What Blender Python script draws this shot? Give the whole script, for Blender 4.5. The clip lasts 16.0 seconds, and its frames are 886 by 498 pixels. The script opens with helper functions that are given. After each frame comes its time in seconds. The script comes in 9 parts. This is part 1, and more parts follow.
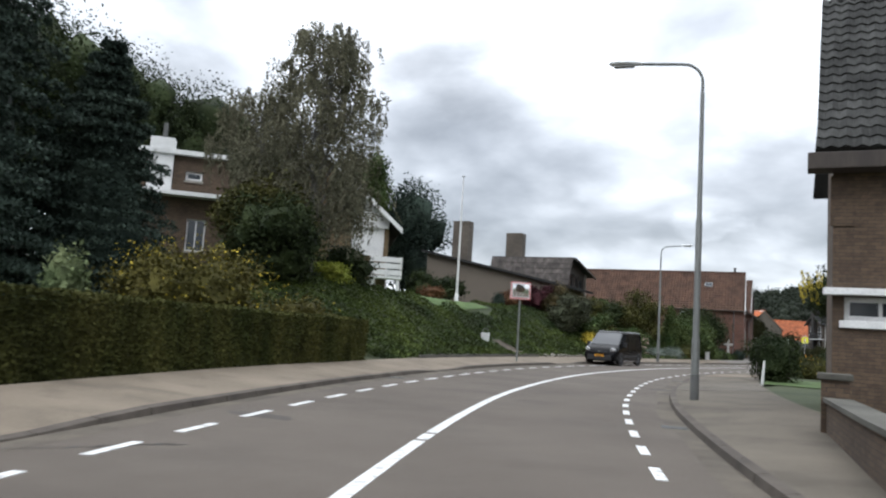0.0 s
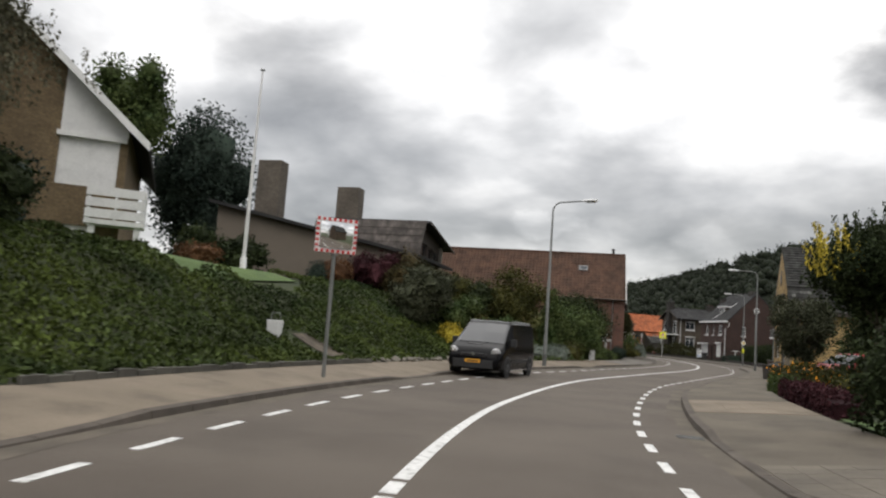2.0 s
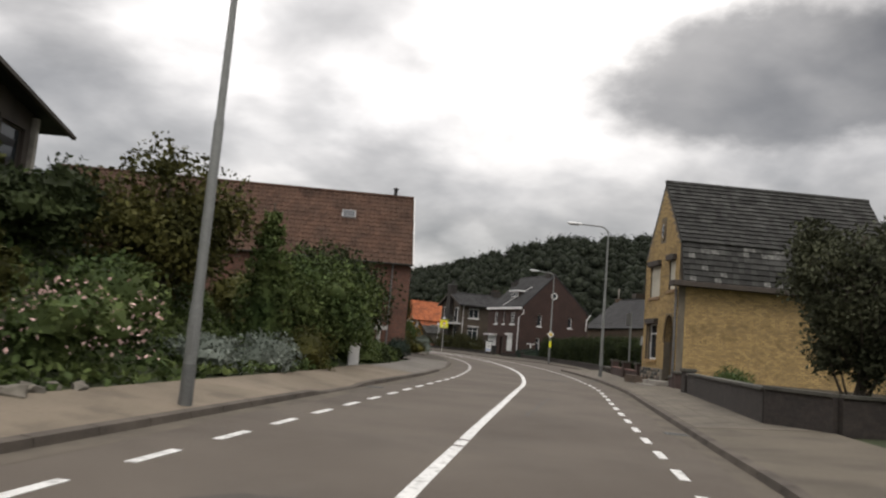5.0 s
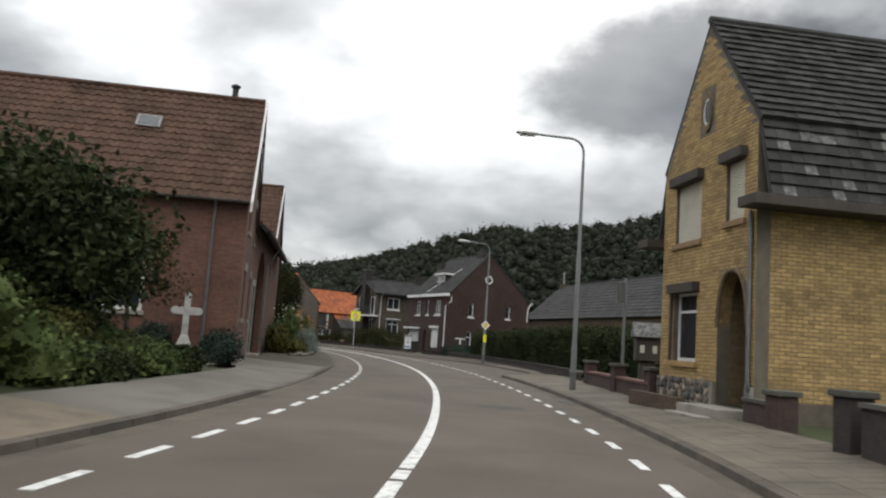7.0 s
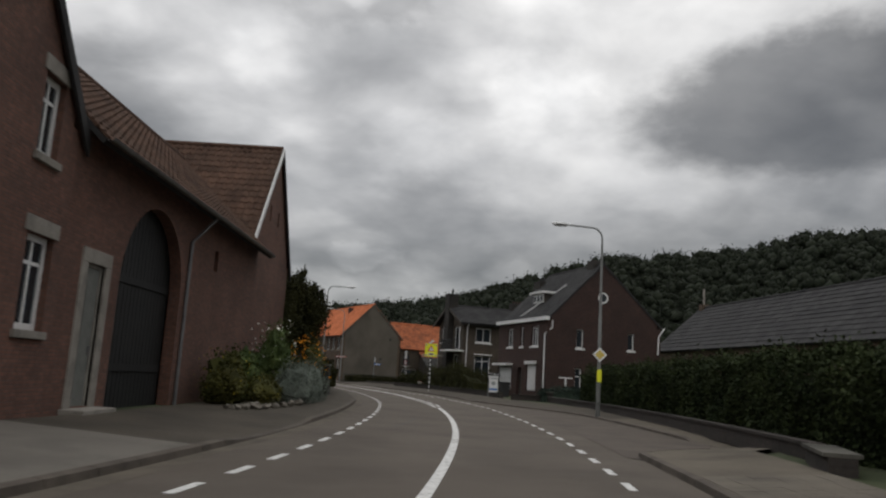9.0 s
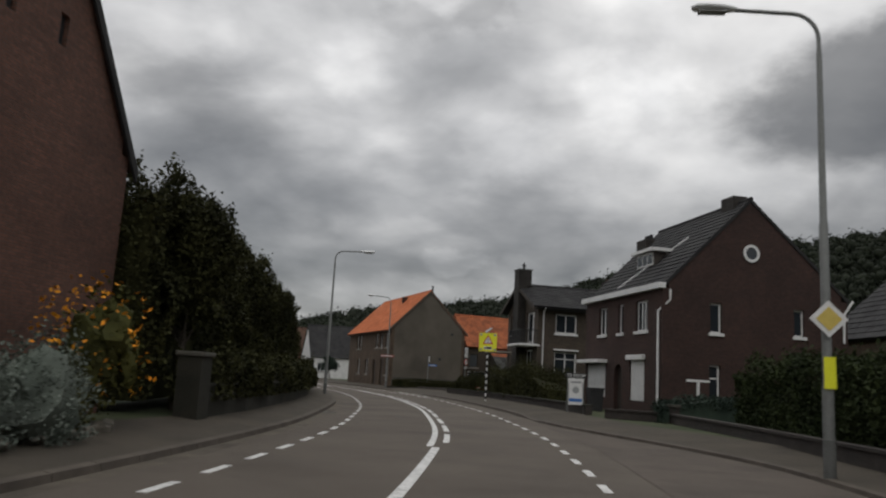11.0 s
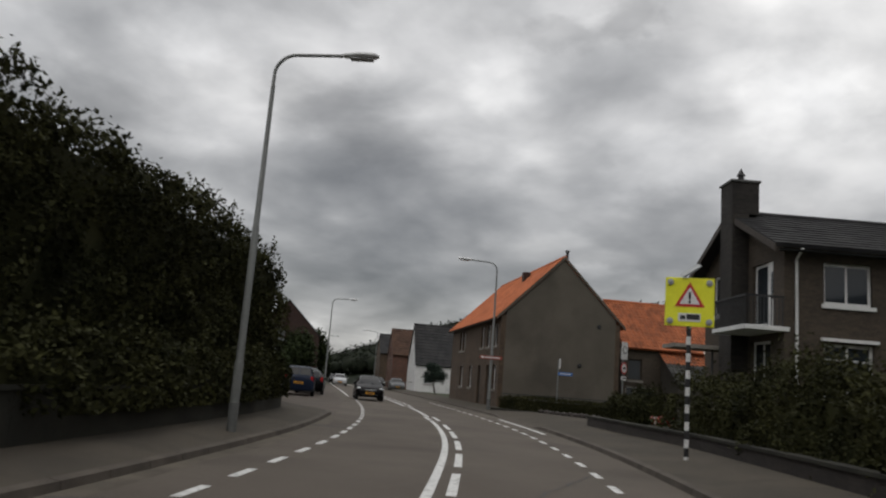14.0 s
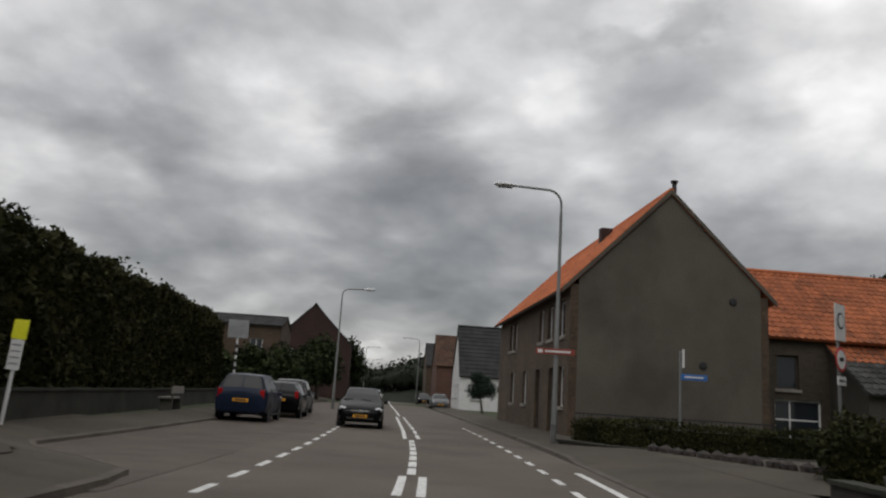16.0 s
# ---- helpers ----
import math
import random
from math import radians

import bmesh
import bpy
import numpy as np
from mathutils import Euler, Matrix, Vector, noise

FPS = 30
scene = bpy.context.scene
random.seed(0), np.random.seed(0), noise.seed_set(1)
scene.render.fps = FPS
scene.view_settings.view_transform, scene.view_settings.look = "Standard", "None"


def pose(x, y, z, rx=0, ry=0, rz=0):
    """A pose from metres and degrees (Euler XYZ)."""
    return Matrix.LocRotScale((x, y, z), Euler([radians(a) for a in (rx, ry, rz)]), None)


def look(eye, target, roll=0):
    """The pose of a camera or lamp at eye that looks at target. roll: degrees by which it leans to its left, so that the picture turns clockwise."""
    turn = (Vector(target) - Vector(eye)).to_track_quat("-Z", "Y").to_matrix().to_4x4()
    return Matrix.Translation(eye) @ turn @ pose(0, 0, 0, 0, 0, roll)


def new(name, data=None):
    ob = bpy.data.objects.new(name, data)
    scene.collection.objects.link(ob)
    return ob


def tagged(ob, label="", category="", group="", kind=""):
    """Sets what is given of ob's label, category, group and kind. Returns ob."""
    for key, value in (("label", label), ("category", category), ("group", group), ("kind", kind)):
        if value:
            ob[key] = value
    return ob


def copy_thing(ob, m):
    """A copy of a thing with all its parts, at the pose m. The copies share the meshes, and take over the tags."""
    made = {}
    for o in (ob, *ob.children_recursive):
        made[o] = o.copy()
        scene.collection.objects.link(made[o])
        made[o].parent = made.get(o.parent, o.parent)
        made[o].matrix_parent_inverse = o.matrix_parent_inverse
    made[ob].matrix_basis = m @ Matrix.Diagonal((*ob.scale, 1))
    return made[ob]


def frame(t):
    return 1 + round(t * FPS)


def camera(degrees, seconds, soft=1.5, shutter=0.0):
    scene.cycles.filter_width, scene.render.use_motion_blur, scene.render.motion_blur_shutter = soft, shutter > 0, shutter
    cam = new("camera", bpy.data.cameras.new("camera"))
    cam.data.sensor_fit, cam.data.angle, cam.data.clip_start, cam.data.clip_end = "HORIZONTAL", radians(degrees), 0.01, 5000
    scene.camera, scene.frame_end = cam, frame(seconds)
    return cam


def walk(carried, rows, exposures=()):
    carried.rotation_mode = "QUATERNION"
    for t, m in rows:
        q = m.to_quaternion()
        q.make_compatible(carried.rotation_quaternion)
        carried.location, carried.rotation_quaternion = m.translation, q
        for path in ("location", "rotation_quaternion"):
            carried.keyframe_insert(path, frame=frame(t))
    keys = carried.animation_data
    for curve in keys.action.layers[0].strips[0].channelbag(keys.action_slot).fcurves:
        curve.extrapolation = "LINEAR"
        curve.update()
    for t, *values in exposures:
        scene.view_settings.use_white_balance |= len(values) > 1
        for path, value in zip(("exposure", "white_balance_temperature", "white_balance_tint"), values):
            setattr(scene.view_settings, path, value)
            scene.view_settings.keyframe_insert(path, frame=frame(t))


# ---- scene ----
cam = camera(60.2, 16.0, 2.2, 0.2)
PATH = [
    (0.00, (1.947, 1.625, 1.307), (1.087, 3.418, 1.518), 3.60),
    (0.50, (0.530, 5.216, 1.328), (-0.263, 7.039, 1.544), 3.30),
    (1.00, (-0.887, 9.504, 1.292), (-1.584, 11.367, 1.498), 3.90),
    (1.50, (-2.310, 14.087, 1.322), (-2.923, 15.978, 1.544), 3.50),
    (2.00, (-3.222, 18.235, 1.307), (-3.702, 20.164, 1.524), 4.20),
    (2.50, (-3.818, 22.361, 1.314), (-4.199, 24.311, 1.545), 4.60),
    (3.00, (-4.373, 26.383, 1.308), (-4.644, 28.351, 1.541), 5.00),
    (3.50, (-4.554, 30.686, 1.305), (-4.719, 32.666, 1.533), 4.90),
    (4.00, (-4.485, 34.517, 1.306), (-4.581, 36.503, 1.519), 4.70),
    (4.50, (-4.384, 39.161, 1.293), (-4.355, 41.146, 1.534), 5.00),
    (5.00, (-4.176, 43.331, 1.292), (-4.069, 45.315, 1.529), 4.84),
    (5.50, (-3.628, 47.431, 1.291), (-3.445, 49.411, 1.518), 4.62),
    (6.00, (-2.844, 51.500, 1.290), (-2.598, 53.475, 1.510), 4.38),
    (6.50, (-1.931, 55.575, 1.289), (-1.647, 57.544, 1.512), 4.16),
    (7.00, (-0.991, 59.692, 1.288), (-0.708, 61.657, 1.530), 4.00),
    (7.50, (-0.040, 63.778, 1.288), (0.235, 65.742, 1.546), 3.60),
    (7.80, (0.531, 66.438, 1.345), (0.721, 68.404, 1.659), 1.38),
    (8.00, (0.896, 68.052, 1.364), (1.014, 70.023, 1.685), 2.00),
    (8.20, (1.248, 69.732, 1.387), (1.289, 71.701, 1.736), 4.77),
    (8.30, (1.413, 70.477, 1.346), (1.419, 72.439, 1.733), 4.64),
    (8.50, (1.786, 72.199, 1.320), (1.791, 74.154, 1.742), 4.50),
    (9.00, (2.641, 76.684, 1.295), (2.628, 78.657, 1.625), 3.50),
    (9.50, (3.286, 81.162, 1.305), (3.217, 83.137, 1.612), 3.50),
    (10.00, (3.959, 85.730, 1.310), (3.830, 87.701, 1.619), 3.55),
    (10.50, (4.340, 90.424, 1.315), (4.148, 92.388, 1.632), 3.43),
    (11.00, (4.454, 95.128, 1.319), (4.202, 97.083, 1.648), 3.26),
    (11.50, (4.331, 99.729, 1.324), (4.018, 101.673, 1.665), 3.14),
    (12.00, (3.996, 104.111, 1.329), (3.625, 106.045, 1.678), 3.20),
    (12.50, (3.698, 108.247, 1.315), (3.288, 110.167, 1.697), 4.10),
    (13.00, (3.266, 112.365, 1.326), (2.809, 114.278, 1.691), 3.80),
    (13.50, (2.703, 116.855, 1.332), (2.174, 118.748, 1.698), 4.70),
    (14.00, (1.917, 120.960, 1.303), (1.286, 122.827, 1.648), 4.50),
    (14.50, (0.994, 124.965, 1.294), (0.337, 126.820, 1.652), 4.30),
    (15.00, (0.105, 129.335, 1.291), (-0.639, 131.158, 1.646), 4.20),
    (15.50, (-1.073, 133.362, 1.317), (-1.843, 135.175, 1.663), 3.40),
    (16.00, (-2.333, 137.436, 1.307), (-3.110, 139.240, 1.683), 3.70),
]
EXPOSURES = [(0.0, 0.56, 5950, 9), (0.5, 0.16, 6000, 9), (1.2, 0.20, 6350, 9), (2.5, 0.18, 6600, 11), (4.5, 0.14, 6750, 12), (7.0, 0.20, 6450, 8), (8.0, 0.24, 6000, 6), (8.5, -0.18, 6200, 8), (9.0, -0.65, 6480, 10), (9.5, -0.75, 6480, 10), (12.0, -0.68, 6480, 10), (14.0, -0.66, 6480, 10), (16.0, -0.62, 6480, 10)]
walk(cam, [(t, look(eye, target, roll)) for t, eye, target, roll in PATH], EXPOSURES)

# ---- light ----
world = bpy.data.worlds.new("sky")
scene.world = world
world.use_nodes = True
SUN_UP, SUN_TURN = radians(48), radians(200)


CLOUDS = ((27, 19.6, 14.5, 5.4, -0.66, 0.45), (39, 24, 13, 9, -0.36, 0.7), (-28.3, 3.1, 2.6, 1.0, 0.35, 0.6), (-29, 19.5, 6.5, 3, -0.34, 0.9), (-45, 16.5, 7, 3, -0.3, 0.9), (-5.5, 26.8, 4.2, 2.2, -0.3, 0.7),
          (-11, 25.6, 4, 1.5, -0.2, 0.8), (-24, 17.2, 5, 2.2, -0.24, 0.9), (-2, 12.5, 7, 2.8, -0.22, 0.9), (2, 8.6, 15, 2.4, -0.2, 0.9), (-8, 9.5, 20, 4.5, -0.2, 0.9), (6.5, 20.5, 5, 4.5, 0.28, 0.8),
          (-3, 17, 6, 3, 0.22, 0.9), (-14, 22.5, 6, 3.5, 0.16, 0.9), (-40, 22.5, 6, 2.5, 0.2, 0.8), (-50, 20.5, 4, 2.5, 0.2, 0.8), (-6, 8.8, 2.8, 1.1, 0.3, 0.5), (5, 8, 3.2, 1.3, 0.22, 0.6), (23, 8.5, 28, 7, -0.46, 0.8))


def sky_nodes(nt):
    """Overcast sky: a Nishita sky behind a broken cloud deck laid out on a plane overhead."""
    nt.nodes.clear()
    N, L = nt.nodes.new, nt.links.new
    out, bg = N("ShaderNodeOutputWorld"), N("ShaderNodeBackground")
    sky = N("ShaderNodeTexSky")
    sky.sky_type, sky.sun_disc, sky.sun_elevation, sky.sun_rotation = "NISHITA", False, SUN_UP, SUN_TURN
    dim = N("ShaderNodeMix")
    dim.data_type, dim.blend_type = "RGBA", "MULTIPLY"
    dim.inputs[0].default_value = 1.0
    dim.inputs[7].default_value = (0.12, 0.11, 0.105, 1)
    L(sky.outputs[0], dim.inputs[6])
    co, sep = N("ShaderNodeTexCoord"), N("ShaderNodeSeparateXYZ")
    L(co.outputs["Generated"], sep.inputs[0])
    up = N("ShaderNodeMath")
    up.operation = "MAXIMUM"
    up.inputs[1].default_value = 0.0
    L(sep.outputs[2], up.inputs[0])
    low = N("ShaderNodeMath")
    low.operation = "ADD"
    low.inputs[1].default_value = 0.30
    L(up.outputs[0], low.inputs[0])
    comb = N("ShaderNodeCombineXYZ")
    for k in (0, 1):
        dv = N("ShaderNodeMath")
        dv.operation = "DIVIDE"
        L(sep.outputs[k], dv.inputs[0])
        L(low.outputs[0], dv.inputs[1])
        L(dv.outputs[0], comb.inputs[k])
    big, small = N("ShaderNodeTexNoise"), N("ShaderNodeTexNoise")
    big.inputs["Scale"].default_value, big.inputs["Detail"].default_value = 1.9, 7.0
    big.inputs["Roughness"].default_value, big.inputs["Distortion"].default_value = 0.52, 0.25
    small.inputs["Scale"].default_value, small.inputs["Detail"].default_value = 0.8, 3.0
    off = N("ShaderNodeVectorMath")
    off.operation = "ADD"
    off.inputs[1].default_value = (3.1, 7.7, 0.4)
    L(comb.outputs[0], off.inputs[0])
    L(off.outputs[0], big.inputs["Vector"])
    L(off.outputs[0], small.inputs["Vector"])
    mix = N("ShaderNodeMath")
    mix.operation = "MULTIPLY_ADD"
    mix.inputs[1].default_value, mix.inputs[2].default_value = 0.55, 0.0
    L(small.outputs[0], mix.inputs[0])
    add = N("ShaderNodeMath")
    add.operation = "MULTIPLY_ADD"
    add.inputs[1].default_value = 0.75
    L(big.outputs[0], add.inputs[0])
    L(mix.outputs[0], add.inputs[2])
    # rounded puffs
    puff, warp = N("ShaderNodeTexVoronoi"), N("ShaderNodeTexNoise")
    puff.feature = "SMOOTH_F1"
    puff.inputs["Scale"].default_value, puff.inputs["Detail"].default_value, puff.inputs["Roughness"].default_value = 3.0, 2.0, 0.5
    puff.inputs["Smoothness"].default_value = 0.6
    warp.inputs["Scale"].default_value, warp.inputs["Detail"].default_value = 2.6, 5.0
    wv = N("ShaderNodeVectorMath")
    wv.operation = "MULTIPLY_ADD"
    wv.inputs[1].default_value = (0.35, 0.35, 0.35)
    L(off.outputs[0], warp.inputs["Vector"])
    L(warp.outputs["Color"], wv.inputs[0])
    L(off.outputs[0], wv.inputs[2])
    L(wv.outputs[0], puff.inputs["Vector"])
    pf = N("ShaderNodeMath")
    pf.operation = "MULTIPLY_ADD"
    pf.inputs[1].default_value = -0.26
    L(puff.outputs["Distance"], pf.inputs[0])
    L(add.outputs[0], pf.inputs[2])
    ramp = N("ShaderNodeValToRGB")
    e = ramp.color_ramp.elements
    e[0].position, e[0].color = 0.08, (0.24, 0.243, 0.248, 1)
    e[1].position, e[1].color = 0.74, (1.22, 1.20, 1.17, 1)
    for pos, col in ((0.22, (0.37, 0.372, 0.375, 1)), (0.33, (0.50, 0.50, 0.50, 1)), (0.44, (0.69, 0.686, 0.682, 1)), (0.56, (0.93, 0.92, 0.905, 1))):
        k = e.new(pos)
        k.color = col
    L(pf.outputs[0], ramp.inputs[0])
    # the deck is thinner and brighter overhead than low down
    lift = N("ShaderNodeMapRange")
    lift.inputs[1].default_value, lift.inputs[2].default_value = 0.0, 1.0
    lift.inputs[3].default_value, lift.inputs[4].default_value = 0.62, 2.0
    L(up.outputs[0], lift.inputs[0])
    scl = N("ShaderNodeVectorMath")
    scl.operation = "SCALE"
    # a heavier bank of cloud stands to the east
    east = N("ShaderNodeMapRange")
    east.inputs[1].default_value, east.inputs[2].default_value = -0.3, 0.8
    east.inputs[3].default_value, east.inputs[4].default_value = 1.0, 0.72
    L(sep.outputs[0], east.inputs[0])
    heavy = N("ShaderNodeMath")
    heavy.operation = "MULTIPLY"
    L(lift.outputs[0], heavy.inputs[0])
    L(east.outputs[0], heavy.inputs[1])
    # single cloud masses with ragged edges: bearing and height in degrees, half width, half height, lighter or darker
    ang, rise, flat, bend = N("ShaderNodeMath"), N("ShaderNodeMath"), N("ShaderNodeCombineXYZ"), N("ShaderNodeTexNoise")
    ang.operation, rise.operation = "ARCTAN2", "ARCSINE"
    L(sep.outputs[0], ang.inputs[0])
    L(sep.outputs[1], ang.inputs[1])
    L(sep.outputs[2], rise.inputs[0])
    L(ang.outputs[0], flat.inputs[0])
    L(rise.outputs[0], flat.inputs[1])
    deg = N("ShaderNodeVectorMath")
    deg.operation = "MULTIPLY"
    deg.inputs[1].default_value = (57.3, 57.3, 0)
    L(flat.outputs[0], deg.inputs[0])
    tall = N("ShaderNodeVectorMath")
    tall.operation = "MULTIPLY"
    tall.inputs[1].default_value = (1.0, 1.7, 1.0)
    L(deg.outputs[0], tall.inputs[0])
    bend.inputs["Scale"].default_value, bend.inputs["Detail"].default_value, bend.inputs["Roughness"].default_value = 0.16, 5.0, 0.55
    L(tall.outputs[0], bend.inputs["Vector"])
    ragged = N("ShaderNodeVectorMath")
    ragged.operation = "MULTIPLY_ADD"
    ragged.inputs[1].default_value = (9.0, 5.0, 0)
    L(bend.outputs["Color"], ragged.inputs[0])
    L(deg.outputs[0], ragged.inputs[2])
    lump = N("ShaderNodeTexNoise")
    lump.inputs["Scale"].default_value, lump.inputs["Detail"].default_value = 0.12, 4.0
    lump.inputs["Roughness"].default_value, lump.inputs["Distortion"].default_value = 0.5, 0.3
    L(tall.outputs[0], lump.inputs["Vector"])
    tone = N("ShaderNodeMapRange")
    tone.inputs[1].default_value, tone.inputs[2].default_value = 0.32, 0.68
    tone.inputs[3].default_value, tone.inputs[4].default_value = 0.88, 1.13
    L(lump.outputs[0], tone.inputs[0])
    dark = N("ShaderNodeMath")
    dark.operation = "MULTIPLY"
    L(heavy.outputs[0], dark.inputs[0])
    L(tone.outputs[0], dark.inputs[1])
    for bearing, up_, wide, high, amount, soft in CLOUDS:
        sub, sc2, ln_, fall, nxt = N("ShaderNodeVectorMath"), N("ShaderNodeVectorMath"), N("ShaderNodeVectorMath"), N("ShaderNodeMapRange"), N("ShaderNodeMath")
        sub.operation, sc2.operation, ln_.operation, nxt.operation = "SUBTRACT", "MULTIPLY", "LENGTH", "MULTIPLY"
        sub.inputs[1].default_value = (bearing + 4.5, up_ + 2.5, 0)
        sc2.inputs[1].default_value = (1 / wide, 1 / high, 0)
        fall.interpolation_type = "SMOOTHSTEP"
        fall.inputs[1].default_value, fall.inputs[2].default_value = 1.1 - soft, 1.1
        fall.inputs[3].default_value, fall.inputs[4].default_value = 1 + amount, 1.0
        L(ragged.outputs[0], sub.inputs[0])
        L(sub.outputs[0], sc2.inputs[0])
        L(sc2.outputs[0], ln_.inputs[0])
        L(ln_.outputs["Value"], fall.inputs[0])
        L(dark.outputs[0], nxt.inputs[0])
        L(fall.outputs[0], nxt.inputs[1])
        dark = nxt
    L(ramp.outputs[0], scl.inputs[0])
    L(dark.outputs[0], scl.inputs["Scale"])
    both = N("ShaderNodeMix")
    both.data_type = "RGBA"
    both.inputs[0].default_value = 0.90
    L(dim.outputs[2], both.inputs[6])
    L(scl.outputs[0], both.inputs[7])
    L(both.outputs[2], bg.inputs[0])
    bg.inputs[1].default_value = 1.35
    L(bg.outputs[0], out.inputs[0])


sky_nodes(world.node_tree)
sun = new("sun", bpy.data.lights.new("sun", "SUN"))
sun.data.energy, sun.data.angle, sun.data.color = 0.55, radians(25), (1.0, 0.96, 0.9)
sun.matrix_world = pose(0, 0, 60, 42, 0, 20)


# ---- materials ----
def mat(name, col, col2=None, scale=4.0, rough=0.85, metal=0.0, bump=0.0, bump_scale=None, fine=None, stains=None, rand=0.0, spec=0.4, axis=None):
    """A surface with a broad mottling between two colours, a fine grain, optional darker stains and per-object variation."""
    m = bpy.data.materials.new(name)
    m.use_nodes = True
    nt = m.node_tree
    N, L = nt.nodes.new, nt.links.new
    b = nt.nodes["Principled BSDF"]
    b.inputs["Roughness"].default_value, b.inputs["Metallic"].default_value = rough, metal
    b.inputs["Specular IOR Level"].default_value = spec
    co = N("ShaderNodeTexCoord")
    src = co.outputs["Object"]
    if axis:
        mp = N("ShaderNodeMapping")
        mp.inputs["Scale"].default_value = axis
        L(src, mp.inputs[0])
        src = mp.outputs[0]
    n1 = N("ShaderNodeTexNoise")
    n1.inputs["Scale"].default_value, n1.inputs["Detail"].default_value = scale, 5
    L(src, n1.inputs["Vector"])
    rp = N("ShaderNodeValToRGB")
    rp.color_ramp.elements[0].position, rp.color_ramp.elements[1].position = 0.32, 0.68
    rp.color_ramp.elements[0].color = (*col, 1)
    rp.color_ramp.elements[1].color = (*(col2 or [min(1, c * 1.25) for c in col]), 1)
    L(n1.outputs[0], rp.inputs[0])
    cur = rp.outputs[0]

    def mul(a, fac_node, lo, hi):
        mr = N("ShaderNodeMapRange")
        mr.inputs[3].default_value, mr.inputs[4].default_value = lo, hi
        L(fac_node, mr.inputs[0])
        sc = N("ShaderNodeVectorMath")
        sc.operation = "SCALE"
        L(a, sc.inputs[0])
        L(mr.outputs[0], sc.inputs["Scale"])
        return sc.outputs[0]

    n2 = N("ShaderNodeTexNoise")
    n2.inputs["Scale"].default_value, n2.inputs["Detail"].default_value = fine or scale * 14, 3
    L(src, n2.inputs["Vector"])
    cur = mul(cur, n2.outputs[0], 0.72, 1.28)
    if stains:
        n3 = N("ShaderNodeTexNoise")
        n3.inputs["Scale"].default_value, n3.inputs["Detail"].default_value = stains[0], 6
        L(src, n3.inputs["Vector"])
        r3 = N("ShaderNodeValToRGB")
        r3.color_ramp.elements[0].position, r3.color_ramp.elements[1].position = 0.5, 0.66
        L(n3.outputs[0], r3.inputs[0])
        cur = mul(cur, r3.outputs[0], 1.0, stains[1])
    if rand:
        oi, geo, ad = N("ShaderNodeObjectInfo"), N("ShaderNodeNewGeometry"), N("ShaderNodeMath")
        ad.operation = "ADD"
        L(oi.outputs["Random"], ad.inputs[0])
        L(geo.outputs["Random Per Island"], ad.inputs[1])
        fr = N("ShaderNodeMath")
        fr.operation = "FRACT"
        L(ad.outputs[0], fr.inputs[0])
        cur = mul(cur, fr.outputs[0], 1 - rand, 1 + rand)
    L(cur, b.inputs["Base Color"])
    if bump:
        nb = N("ShaderNodeTexNoise")
        nb.inputs["Scale"].default_value, nb.inputs["Detail"].default_value = bump_scale or scale * 10, 4
        L(src, nb.inputs["Vector"])
        bp = N("ShaderNodeBump")
        bp.inputs["Strength"].default_value, bp.inputs["Distance"].default_value = min(1, bump), 0.02
        L(nb.outputs[0], bp.inputs["Height"])
        L(bp.outputs[0], b.inputs["Normal"])
    return m


